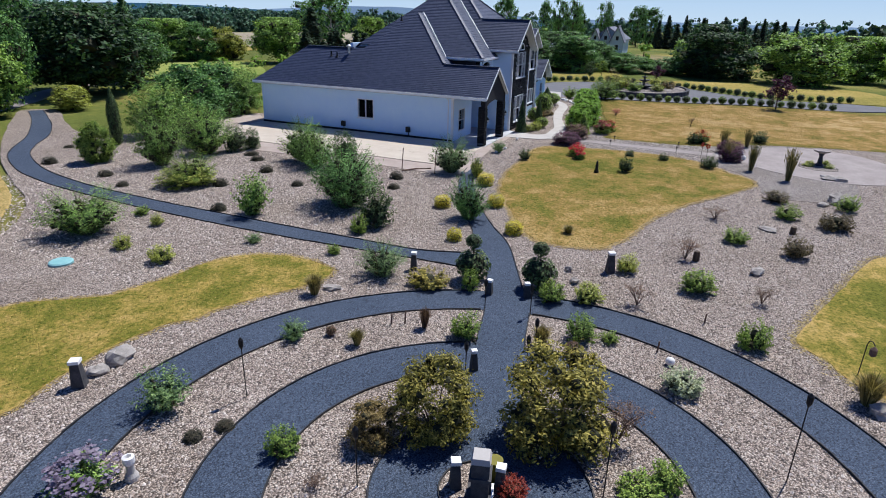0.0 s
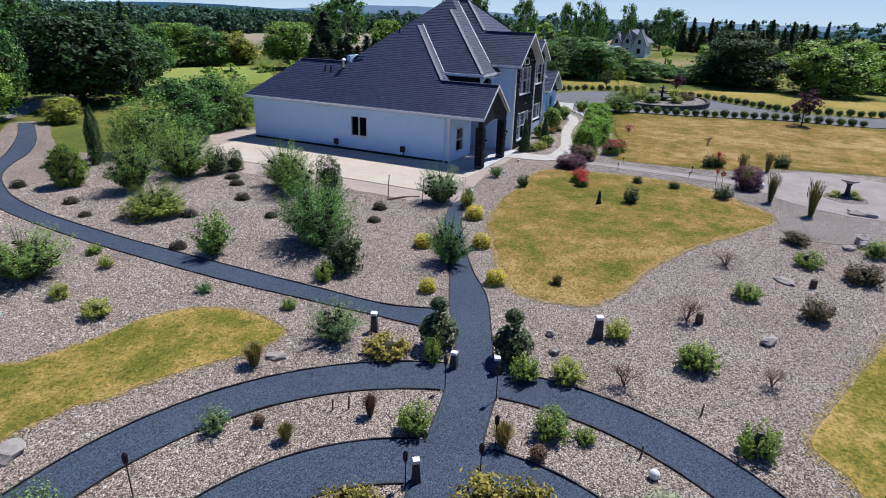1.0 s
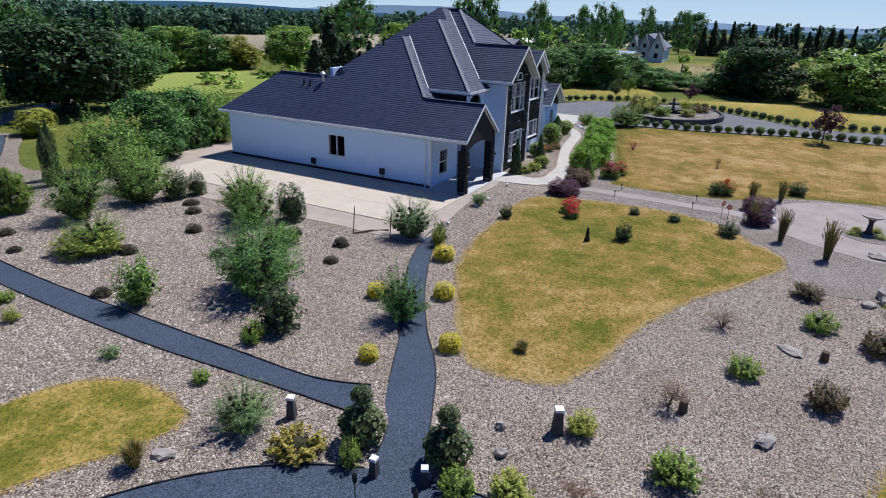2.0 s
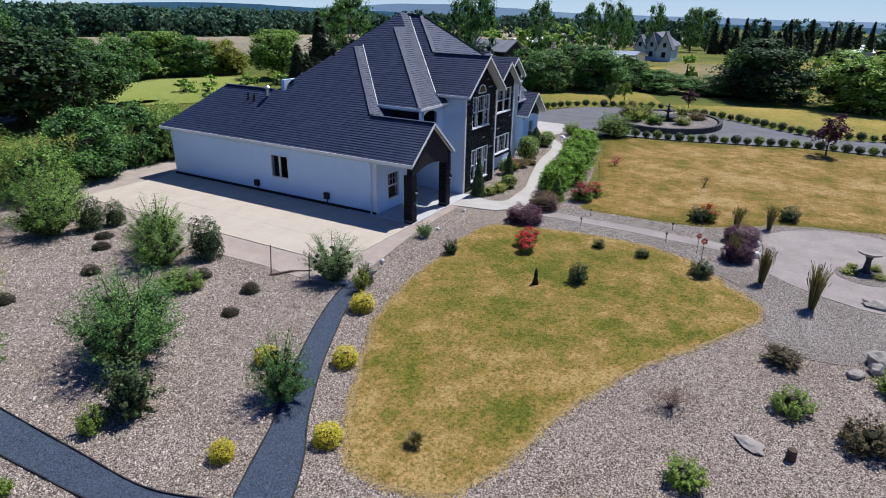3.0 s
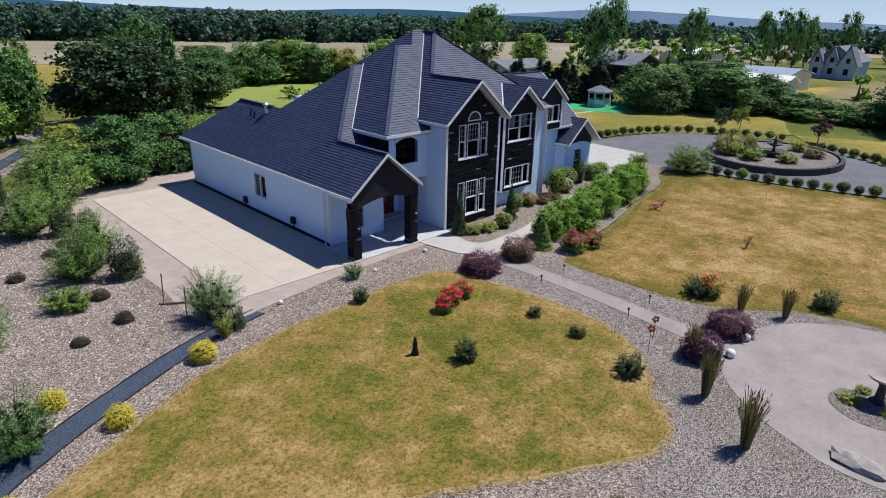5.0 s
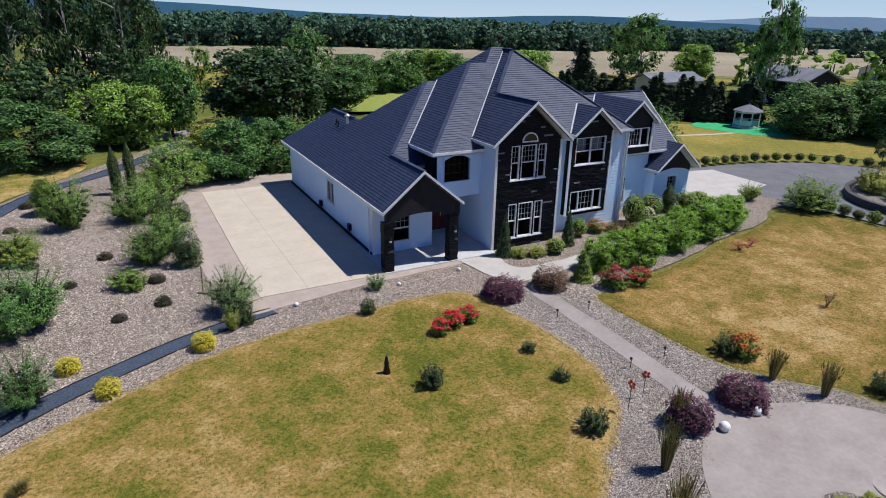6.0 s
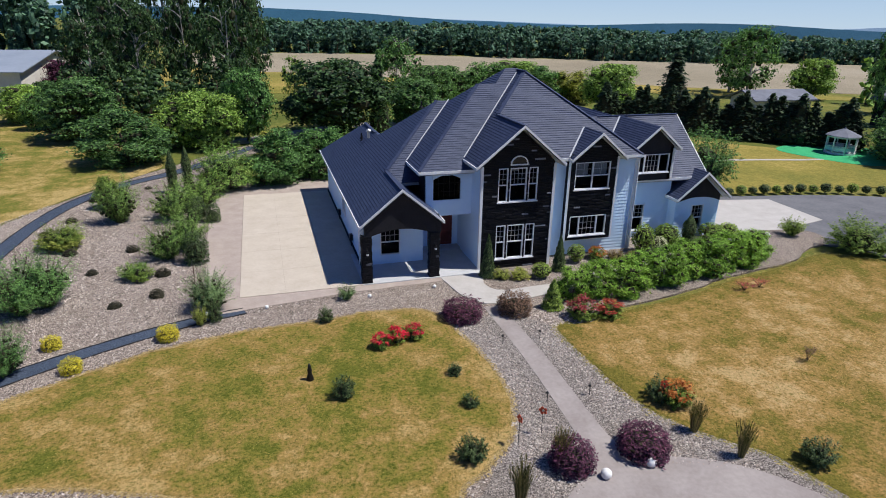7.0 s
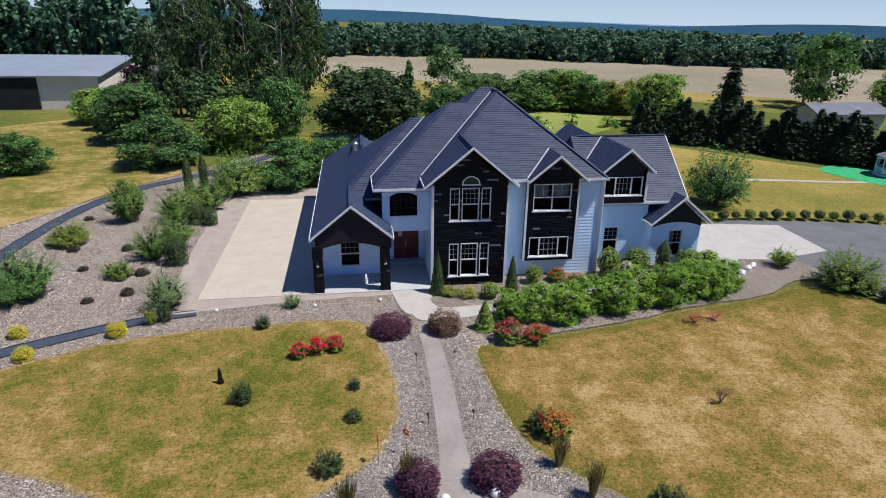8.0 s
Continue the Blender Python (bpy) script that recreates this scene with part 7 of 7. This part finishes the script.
def stake(x, y, h):
    ob = thing("flower_stake", "red metal flower on a thin garden stake", "garden ornament", pose(x, y, 0, 0, 0, x * 40), "red metal flower stakes")
    part("rod", Geo().tube([(0, 0, -0.05), (0, 0, h)], 0.010, 5), M["metal"], ob)
    g = Geo()
    for k in range(5):
        a = 2 * math.pi * k / 5
        g.blob((0.09 * math.cos(a), 0, h + 0.09 * math.sin(a)), (0.06, 0.02, 0.06), k, 0.1, 1)
    part("petals", g, M["red_paint"], ob, "red petals")


for x, y, h in [(2.54, -12.59, 0.95), (7.93, -12.07, 0.9), (3.45, -12.28, 0.85)]:
    stake(x, y, h)
for y in (-6.81, -10.82):
    for x in (4.35, 5.95):
        ob = thing("path_light", "small dark path light on a bent stake", "garden light", pose(x, y, 0), "path lights along the walkway")
        part("stake", Geo().tube([(0, 0, -0.05), (0, 0, 0.35), (-0.02, 0, 0.4)], 0.014, 6), M["metal"], ob)
        part("lamp_head", Geo().lathe([(0.05, 0.36), (0.06, 0.39), (0.02, 0.44)], 8, (-0.02, 0, 0)), M["metal"], ob)
for x, y, h in [(-7.73, 1.85, 1.2), (-7.62, 0.01, 1.25), (-18.80, -13.39, 0.3), (-20.96, -12.38, 0.3), (-22.48, -6.06, 0.35), (-22.69, -5.76, 0.3)]:
    ob = thing("plant_stake", "dark plant stake standing in gravel", "stake", pose(x, y, 0, 3, 2, 0), "plant stakes")
    part("rod", Geo().tube([(0, 0, -0.05), (0, 0, h)], 0.022, 6), M["twig"], ob)
hose = thing("garden_edging_log", "thin dark log lying at the pad edge", "log", pose(-7.25, 1.23, 0.05))
part("log", Geo().tube([(-0.7, 0.5, 0), (0, 0, 0.02), (0.5, -0.6, 0)], 0.04, 6), M["twig"], hose)

# ---- buildings around ----


def shed(name, label, x0, x1, y0, y1, eave, ridge, wall_m, roof_m, along="x", over=0.5, openings=(), rot=None):
    ob = thing(name, label, "building", rot)
    ob.location.z = low((x0 + x1) / 2)
    part("wall", Geo().box(x0, x1, y0, y0 + 0.2, -0.1, eave).box(x0, x1, y1 - 0.2, y1, -0.1, eave).box(x0, x0 + 0.2, y0 + 0.2, y1 - 0.2, -0.1, eave).box(x1 - 0.2, x1, y0 + 0.2, y1 - 0.2, -0.1, eave), M[wall_m], ob)
    g, gws = Geo(), []
    t = 0.15
    if along == "x":
        m = (y0 + y1) / 2
        for a, b in ((y0 - over, m), (y1 + over, m)):
            g.hexa([(x0 - over, a, eave - 0.1), (x1 + over, a, eave - 0.1), (x1 + over, b, ridge), (x0 - over, b, ridge), (x0 - over, a, eave - 0.1 + t), (x1 + over, a, eave - 0.1 + t), (x1 + over, b, ridge + t), (x0 - over, b, ridge + t)])
        for x in (x0, x1 - 0.2):
            gws.append(Geo().add([(x, y0, eave), (x, y1, eave), (x, m, ridge), (x + 0.2, y0, eave), (x + 0.2, y1, eave), (x + 0.2, m, ridge)], [(0, 2, 1), (3, 4, 5), (0, 1, 4, 3), (1, 2, 5, 4), (2, 0, 3, 5)]))
    else:
        m = (x0 + x1) / 2
        for a, b in ((x0 - over, m), (x1 + over, m)):
            g.hexa([(a, y0 - over, eave - 0.1), (a, y1 + over, eave - 0.1), (b, y1 + over, ridge), (b, y0 - over, ridge), (a, y0 - over, eave - 0.1 + t), (a, y1 + over, eave - 0.1 + t), (b, y1 + over, ridge + t), (b, y0 - over, ridge + t)])
        for y in (y0, y1 - 0.2):
            gws.append(Geo().add([(x0, y, eave), (x1, y, eave), (m, y, ridge), (x0, y + 0.2, eave), (x1, y + 0.2, eave), (m, y + 0.2, ridge)], [(0, 1, 2), (3, 5, 4), (0, 3, 4, 1), (1, 4, 5, 2), (2, 5, 3, 0)]))
    part("roof", g, M[roof_m], ob)
    for gw in gws:
        part("gable_wall", gw, M[wall_m], ob)
    for nm, bx, mt in openings:
        part(nm, Geo().box(*bx), M[mt], ob)
    return ob


# front panels: near-black for an open bay, dark_stone painted for shaded wall
shed("warehouse", "long off-white warehouse with grey sheet roof", -66, -33.8, 68, 100, 4.6, 6.4, "barn_wall", "barn_roof", "x", 0.6,
     [("roller_door", (-48.2, -42.0, 67.7, 68.04, 0, 4.3), "barn_dark"), ("roller_door", (-65.8, -48.6, 67.9, 68.04, 0, 3.6), "dark_stone")])
shed("shed", "small pale shed among the trees", -50, -44, 108, 114, 3.2, 4.4, "white_stone", "barn_roof")
shed("barn", "dark open barn with pale roof", 74.5, 83, 29, 36, 3.4, 5.0, "barn_dark", "slate_roof", "y")
shed("low_barn", "long low building with pale blue-grey roof", 90, 104, 12, 20, 2.4, 3.4, "barn_wall", "barn_roof", "y")
shed("neighbour_house", "low neighbouring house with grey roof", 64, 74, 45.5, 50.5, 2.0, 3.1, "barn_wall", "slate_roof", "x", 0.6, [("window", (66, 67.6, 45.42, 45.54, 0.8, 1.6), "barn_dark"), ("window", (70, 71.6, 45.42, 45.54, 0.8, 1.6), "barn_dark")])
shed("low_barn", "long low building with white roof", 148, 176, 56, 62, 2.2, 3.4, "barn_wall", "white_stone")
shed("low_barn", "long low building with white roof", 190, 226, -32, -26, 2.6, 3.8, "barn_wall", "white_stone", "y")
shed("low_barn", "low greenhouse with pale roof", 86, 92, 10.5, 16.5, 1.7, 2.7, "pane_blue", "white_stone", "y")
far_house = shed("farmhouse", "pale blue-grey two-storey farmhouse with grey roof", 137, 147, 13, 21, 3.4, 6.4, "pane_blue", "slate_roof", "x", 0.5)
for y, w, x in ((14.2, 1.7, 134.5), (17.4, 1.5, 135.6), (20.0, 1.3, 134.9)):
    front = Geo().box(x, x + 0.2, y - w, y + w, -0.1, 3.0).add([(x, y - w, 3.0), (x, y + w, 3.0), (x, y, 3.0 + 2.1 * w), (x + 0.2, y - w, 3.0), (x + 0.2, y + w, 3.0), (x + 0.2, y, 3.0 + 2.1 * w)], [(0, 2, 1), (3, 4, 5), (0, 1, 4, 3), (1, 2, 5, 4), (2, 0, 3, 5)])
    front.box(x + 0.2, 137.2, y - w, y - w + 0.2, -0.1, 3.0).box(x + 0.2, 137.2, y + w - 0.2, y + w, -0.1, 3.0)
    gable = part("gable", front, M["pane_blue"], far_house, "pale blue-grey front gable")
    for o in (-1, 1):
        part("gable_roof", Geo().bar((x + 3.4, y + o * w * 0.55, 3.1 + 1.0 * w), (x - 0.5, y + o * w * 0.55, 3.1 + 1.0 * w), 0.16, 2.75 * w, (0, -o * 0.45, 0.9)), M["slate_roof"], gable)
    part("window", Geo().box(x - 0.06, x + 0.04, y - 0.45, y + 0.45, 1.0, 2.2), M["barn_dark"], gable)
    part("window", Geo().box(x - 0.06, x + 0.04, y - 0.35, y + 0.35, 3.3, 4.3), M["barn_dark"], gable)
gazebo = thing("gazebo", "white octagonal gazebo with grey roof on green ground", "gazebo", pose(51.8, 20.4, 0, 0, 0, 12))
gazebo.scale = (0.70, 0.70, 0.78)
part("floor", Geo().lathe([(2.1, -0.05), (2.1, 0.2)], 8), M["white_stone"], gazebo)
for k in range(8):
    a = 2 * math.pi * k / 8
    a2 = 2 * math.pi * (k + 1) / 8
    p, p2 = Vector((1.95 * math.cos(a), 1.95 * math.sin(a), 0)), Vector((1.95 * math.cos(a2), 1.95 * math.sin(a2), 0))
    part("post", Geo().box(p.x - 0.07, p.x + 0.07, p.y - 0.07, p.y + 0.07, 0.2, 2.2), M["white_stone"], gazebo)
    part("beam", Geo().bar(p + Vector((0, 0, 2.1)), p2 + Vector((0, 0, 2.1)), 0.06, 0.22), M["white_stone"], gazebo)
    part("rail", Geo().bar(p + Vector((0, 0, 0.95)), p2 + Vector((0, 0, 0.95)), 0.05, 0.1), M["white_stone"], gazebo)
    part("panel", Geo().bar(p + Vector((0, 0, 0.6)), p2 + Vector((0, 0, 0.6)), 0.03, 0.5), M["pane_blue" if k % 2 else "white_stone"], gazebo)
part("roof", Geo().lathe([(2.35, 2.2), (2.3, 2.28), (1.1, 2.75), (0.15, 3.1), (0.05, 3.3)], 8), M["slate_roof"], gazebo)


# ---- far woods and hills ----
def wood(name, line, step, depth, h0, h1, colour, label, seed, size=0.55, per=110, wide=6.0):
    rng = np.random.default_rng(seed)
    pts = row_of(line, step)
    cs, outs, hv, hf = [], [], [], []
    g = Geo()
    for x, y in pts:
        for _ in range(depth):
            cx, cy = x + rng.normal(0, step * 0.7), y + rng.normal(0, step * 0.9)
            h = rng.uniform(h0, h1)
            w = wide * rng.uniform(0.7, 1.25)
            shape = crown_shape(-0.12, rng.uniform(0.3, 0.55), 1.0, 0.6)
            p, o = clumps(rng, per, per // 9, shape, 0.14)
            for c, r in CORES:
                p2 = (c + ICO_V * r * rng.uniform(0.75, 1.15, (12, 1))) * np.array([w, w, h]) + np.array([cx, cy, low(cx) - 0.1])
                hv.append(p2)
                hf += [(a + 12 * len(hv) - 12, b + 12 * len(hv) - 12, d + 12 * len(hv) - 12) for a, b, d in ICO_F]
            CORES.clear()
            cs.append(p * np.array([w, w, h]) + np.array([cx, cy, low(cx) - 0.1]))
            outs.append(o)
            g.tube([(cx, cy, low(cx) - 0.2), (cx, cy, low(cx) + h * 0.6)], [0.25, 0.1], 4)
    v, f = leaves(rng, np.concatenate(cs), np.concatenate(outs), size, 0.7)
    f = [tuple(q) for q in f] + [(a + len(v), b + len(v), d + len(v)) for a, b, d in hf]
    v = np.concatenate([v] + hv)
    ob = tagged(new(name, mesh_of(name, v, f, (M["leaf_" + colour],))), label, "woods", "", "stuff")
    part("trunks", g, M["bark"], ob)["kind"] = "stuff"


# belts in the woods colour carry painted haze
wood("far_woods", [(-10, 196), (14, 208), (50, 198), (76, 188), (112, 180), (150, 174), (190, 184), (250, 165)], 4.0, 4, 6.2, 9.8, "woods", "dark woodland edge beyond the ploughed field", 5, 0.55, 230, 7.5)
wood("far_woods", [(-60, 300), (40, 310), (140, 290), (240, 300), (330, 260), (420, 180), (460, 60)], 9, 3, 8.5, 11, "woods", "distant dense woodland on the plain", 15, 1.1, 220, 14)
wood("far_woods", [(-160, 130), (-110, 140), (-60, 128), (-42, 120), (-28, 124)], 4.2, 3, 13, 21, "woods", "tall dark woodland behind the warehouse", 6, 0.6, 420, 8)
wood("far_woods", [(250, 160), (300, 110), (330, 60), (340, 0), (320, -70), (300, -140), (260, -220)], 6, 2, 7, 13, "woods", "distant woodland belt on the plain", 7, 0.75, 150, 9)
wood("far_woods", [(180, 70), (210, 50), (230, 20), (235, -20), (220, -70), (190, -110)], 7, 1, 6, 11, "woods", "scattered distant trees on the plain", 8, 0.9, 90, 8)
wood("far_woods", [(120, -38), (135, -60), (150, -90), (140, -130)], 5, 2, 6, 11, "conifer", "dark distant conifers on the plain", 9, 0.8, 100, 6)
wood("far_woods", [(100, 58), (116, 50), (130, 44), (150, 44), (170, 50)], 5, 1, 5, 9, "tree_light", "light green trees beyond the barn", 10, 0.6, 100, 6)
wood("far_woods", [(92, -4), (106, -8), (118, -18), (112, -30)], 5, 1, 2.0, 4.5, "tree_light", "low scrub on the far fields", 11, 0.5, 90, 6)
wood("far_woods", [(-60, 80), (-70, 60), (-62, 40), (-66, 20)], 5, 1, 5, 9, "woods", "trees at the side boundary", 12, 0.5, 110, 6)
wood("undergrowth", [(-30, 70), (-22, 64), (-14, 60), (-7, 62), (-4, 67)], 2.8, 2, 2.5, 6.5, "tree_dark", "leafy undergrowth below the tall trees", 13, 0.2, 330, 5)
wood("undergrowth", [(24, 46), (32, 50), (40, 46), (46, 40)], 2.6, 1, 0.8, 1.8, "tree_light", "rough shrubs along the back boundary", 14, 0.2, 110, 3)


def hills(name, r, heights, material, label, seed):
    """A low ridge round the horizon; heights by bearing in degrees."""
    n = 220
    verts, faces = [], []
    hs = sorted(heights)
    for i in range(n + 1):
        d = -100 + 260 * i / n
        h = np.interp(d, [a for a, _ in hs], [b for _, b in hs])
        h *= 1 + 0.22 * noise.noise((d * 0.09, seed, 0)) + 0.07 * noise.noise((d * 0.5, seed, 4))
        a = radians(d)
        drop = low(r * math.cos(a))
        verts += [(r * math.cos(a), r * math.sin(a), drop - 6), (1.03 * r * math.cos(a), 1.03 * r * math.sin(a), drop + max(h, 1))]
    for i in range(n):
        faces.append((2 * i, 2 * i + 2, 2 * i + 3, 2 * i + 1))
    structure(name, mesh_of(name, verts, faces, (material,)), material, label, "hills")


# ridges whose blue is painted haze
hills("backdrop_hills", 1500, [(-100, 9), (-20, 9), (20, 10), (36, 18), (46, 25), (54, 22), (62, 13), (72, 14), (80, 22), (92, 29), (102, 25), (110, 20), (160, 18)], M["hill"], "dark forested hills in painted haze blue along the horizon", 2)
hills("backdrop_mountains", 3500, [(-100, 40), (-25, 44), (0, 36), (18, 46), (28, 78), (34, 70), (42, 34), (60, 20), (160, 20)], M["hill_far"], "far mountains in pale painted haze blue", 7)


# ---- loose pebbles and grass ----
# emitting ring added behind the hills to brighten the low sky
rim = Geo()
n = 48
for k in range(n):
    a, b = 2 * math.pi * k / n, 2 * math.pi * (k + 1) / n
    rim.add([(4400 * math.cos(a), 4400 * math.sin(a), -95), (4400 * math.cos(b), 4400 * math.sin(b), -95), (4400 * math.cos(b), 4400 * math.sin(b), 320), (4400 * math.cos(a), 4400 * math.sin(a), 320)], [(0, 1, 2, 3)])
structure("backdrop", rim, M["haze"], "glowing backdrop painted as pale hazy sky above the horizon", "sky")


def pebbles(name, n, box, size, label, seed, avoid):
    rng = np.random.default_rng(seed)
    x, y = rng.uniform(box[0], box[1], n), rng.uniform(box[2], box[3], n)
    ok = np.ones(n, bool)
    for poly in avoid:
        ok &= ~inside(poly, x, y)
    d = np.hypot(x - CX, y - CY)
    for a, b in ((6.90, 8.21), (3.72, 5.14), (0.7, 2.0)):
        ok &= ~((d > a) & (d < b))
    x, y = x[ok], y[ok]
    n = len(x)
    s = size * rng.uniform(0.5, 1.4, n)
    base = np.array([(1, 0, 0), (0.3, 0.9, 0), (-0.8, 0.6, 0), (-0.8, -0.6, 0), (0.3, -0.95, 0), (0, 0, 0.8)])
    a = rng.uniform(0, 2 * math.pi, n)
    st = rng.uniform(0.6, 1.0, n)
    bx = base[None, :, 0] * s[:, None]
    by = base[None, :, 1] * (s * st)[:, None]
    jit = rng.uniform(0.7, 1.2, (n, 6))
    bx, by = bx * jit, by * jit
    vx = x[:, None] + bx * np.cos(a)[:, None] - by * np.sin(a)[:, None]
    vy = y[:, None] + bx * np.sin(a)[:, None] + by * np.cos(a)[:, None]
    vz = np.where(base[None, :, 2] > 0, base[None, :, 2] * s[:, None] * 0.8, -0.004)
    v = np.stack([vx, vy, np.broadcast_to(vz, vx.shape)], 2).reshape(-1, 3)
    f = (np.arange(n)[:, None, None] * 6 + np.array([(0, 1, 5), (1, 2, 5), (2, 3, 5), (3, 4, 5), (4, 0, 5)])[None]).reshape(-1, 3)
    tagged(new(name, mesh_of(name, v, f, (M["pebble"],))), label, "pebbles", "", "stuff")


main_poly = [tuple(p) for p in main_l] + [tuple(p) for p in main_r[::-1]]
side_poly = [tuple(p) for p in spline(SIDE_N, 4, False)] + [tuple(p) for p in spline(SIDE_S, 4, False)[::-1]]
AVOID = [lawn_c, lawn_r, lawn_l, lawn_f, lawn_w, main_poly, side_poly, [(-7.8, -0.9), (8, -0.9), (16, 6), (3, 22), (-7.8, 19)]]
pebbles("pebbles", 80000, (-34, 3, -21, 0), 0.036, "loose tan and grey pebbles on the gravel bed", 21, AVOID + [[(1, -22), (10, -22), (10, -14.2), (2, -14.2)], [(4.3, -15), (5.8, -15), (5.8, -3), (4.3, -3)]])
pebbles("pebbles", 26000, (-24, -7, 0, 18), 0.042, "loose tan pebbles among the shrubs", 22, AVOID)
pebbles("pebbles", 14000, (2.5, 9, -16, -4), 0.05, "loose grey pebbles along the walkway", 23, AVOID + [[(4.3, -15), (5.8, -15), (5.8, -3), (4.3, -3)], [(0.8, -23), (10.4, -23), (10.2, -16), (4.6, -13.8), (0.8, -17.6)]])


def grass(name, outline, n, box, h, colour, label, seed):
    rng = np.random.default_rng(seed)
    x, y = rng.uniform(box[0], box[1], n), rng.uniform(box[2], box[3], n)
    ok = inside(outline, x, y)
    x, y = x[ok], y[ok]
    n = len(x)
    a = rng.uniform(0, 2 * math.pi, n)
    hh = h * rng.uniform(0.5, 1.5, n)
    w = 0.012 + 0.012 * rng.uniform(0, 1, n)
    lx, ly = rng.normal(0, 0.6, n) * hh, rng.normal(0, 0.6, n) * hh
    z = np.full(n, 0.02)
    v = np.stack([np.stack([x - w * np.cos(a), y - w * np.sin(a), z], 1), np.stack([x + w * np.cos(a), y + w * np.sin(a), z], 1), np.stack([x + lx, y + ly, z + hh], 1)], 1).reshape(-1, 3)
    tagged(new(name, mesh_of(name, v, np.arange(n * 3).reshape(n, 3), (M["leaf_" + colour],))), label, "grass", "", "stuff")


grass("grass", lawn_c, 45000, (-16, 4, -16, -1), 0.03, "blade", "short half-dry grass blades of the lawn", 31)
grass("grass", lawn_r, 40000, (6, 32, -20, -2), 0.035, "blade_dry", "short parched grass blades of the lawn", 32)
grass("grass", lawn_l, 20000, (-31, -19, -4, 6), 0.03, "blade_dry", "short yellow-green grass blades of the lawn", 33)

def grass_edge(name, outline, n, spread, colour, label, seed):
    """Ragged dry tufts that run from the lawn into the gravel."""
    rng = np.random.default_rng(seed)
    pts = np.array([tuple(p) for p in outline], float)
    nxt = np.roll(pts, -1, 0)
    d = np.hypot(*(nxt - pts).T)
    i = rng.choice(len(pts), n, p=d / d.sum())
    t = rng.uniform(0, 1, n)[:, None]
    x, y = (pts[i] * (1 - t) + nxt[i] * t + rng.normal(0, spread, (n, 2))).T
    a = rng.uniform(0, 2 * math.pi, n)
    w = rng.uniform(0.015, 0.045, n)
    hh = rng.uniform(0.001, 0.012, n)
    lx, ly = rng.normal(0, 0.06, n), rng.normal(0, 0.06, n)
    z = np.full(n, 0.012)
    v = np.stack([np.stack([x - w * np.cos(a), y - w * np.sin(a), z], 1), np.stack([x + w * np.cos(a), y + w * np.sin(a), z], 1), np.stack([x + lx, y + ly, z + hh], 1)], 1).reshape(-1, 3)
    tagged(new(name, mesh_of(name, v, np.arange(n * 3).reshape(n, 3), (M["leaf_" + colour],))), label, "grass", "", "stuff")


grass_edge("grass_border", lawn_c, 18000, 0.085, "straw", "dry grass tufts at the border of the lawn", 41)
grass_edge("grass_border", lawn_l, 9000, 0.08, "straw", "dry grass tufts at the border of the lawn", 42)
grass_edge("grass_border", lawn_r, 16000, 0.12, "blade", "greener grass tufts at the border of the lawn", 43)
grass_edge("grass_border", lawn_f, 7000, 0.12, "straw", "dry grass tufts at the border of the lawn", 44)

# white strip laid on the porch floor to give a patch of sunlight
sun_patch = thing("white_board", "thin white strip added as a sun patch on the porch floor", "board", pose(2.65, 1.45, 0.06, 0, 0, 4))
part("board", Geo().box(-0.06, 0.06, -0.42, 0.42, 0, 0.03), M["trim"], sun_patch)
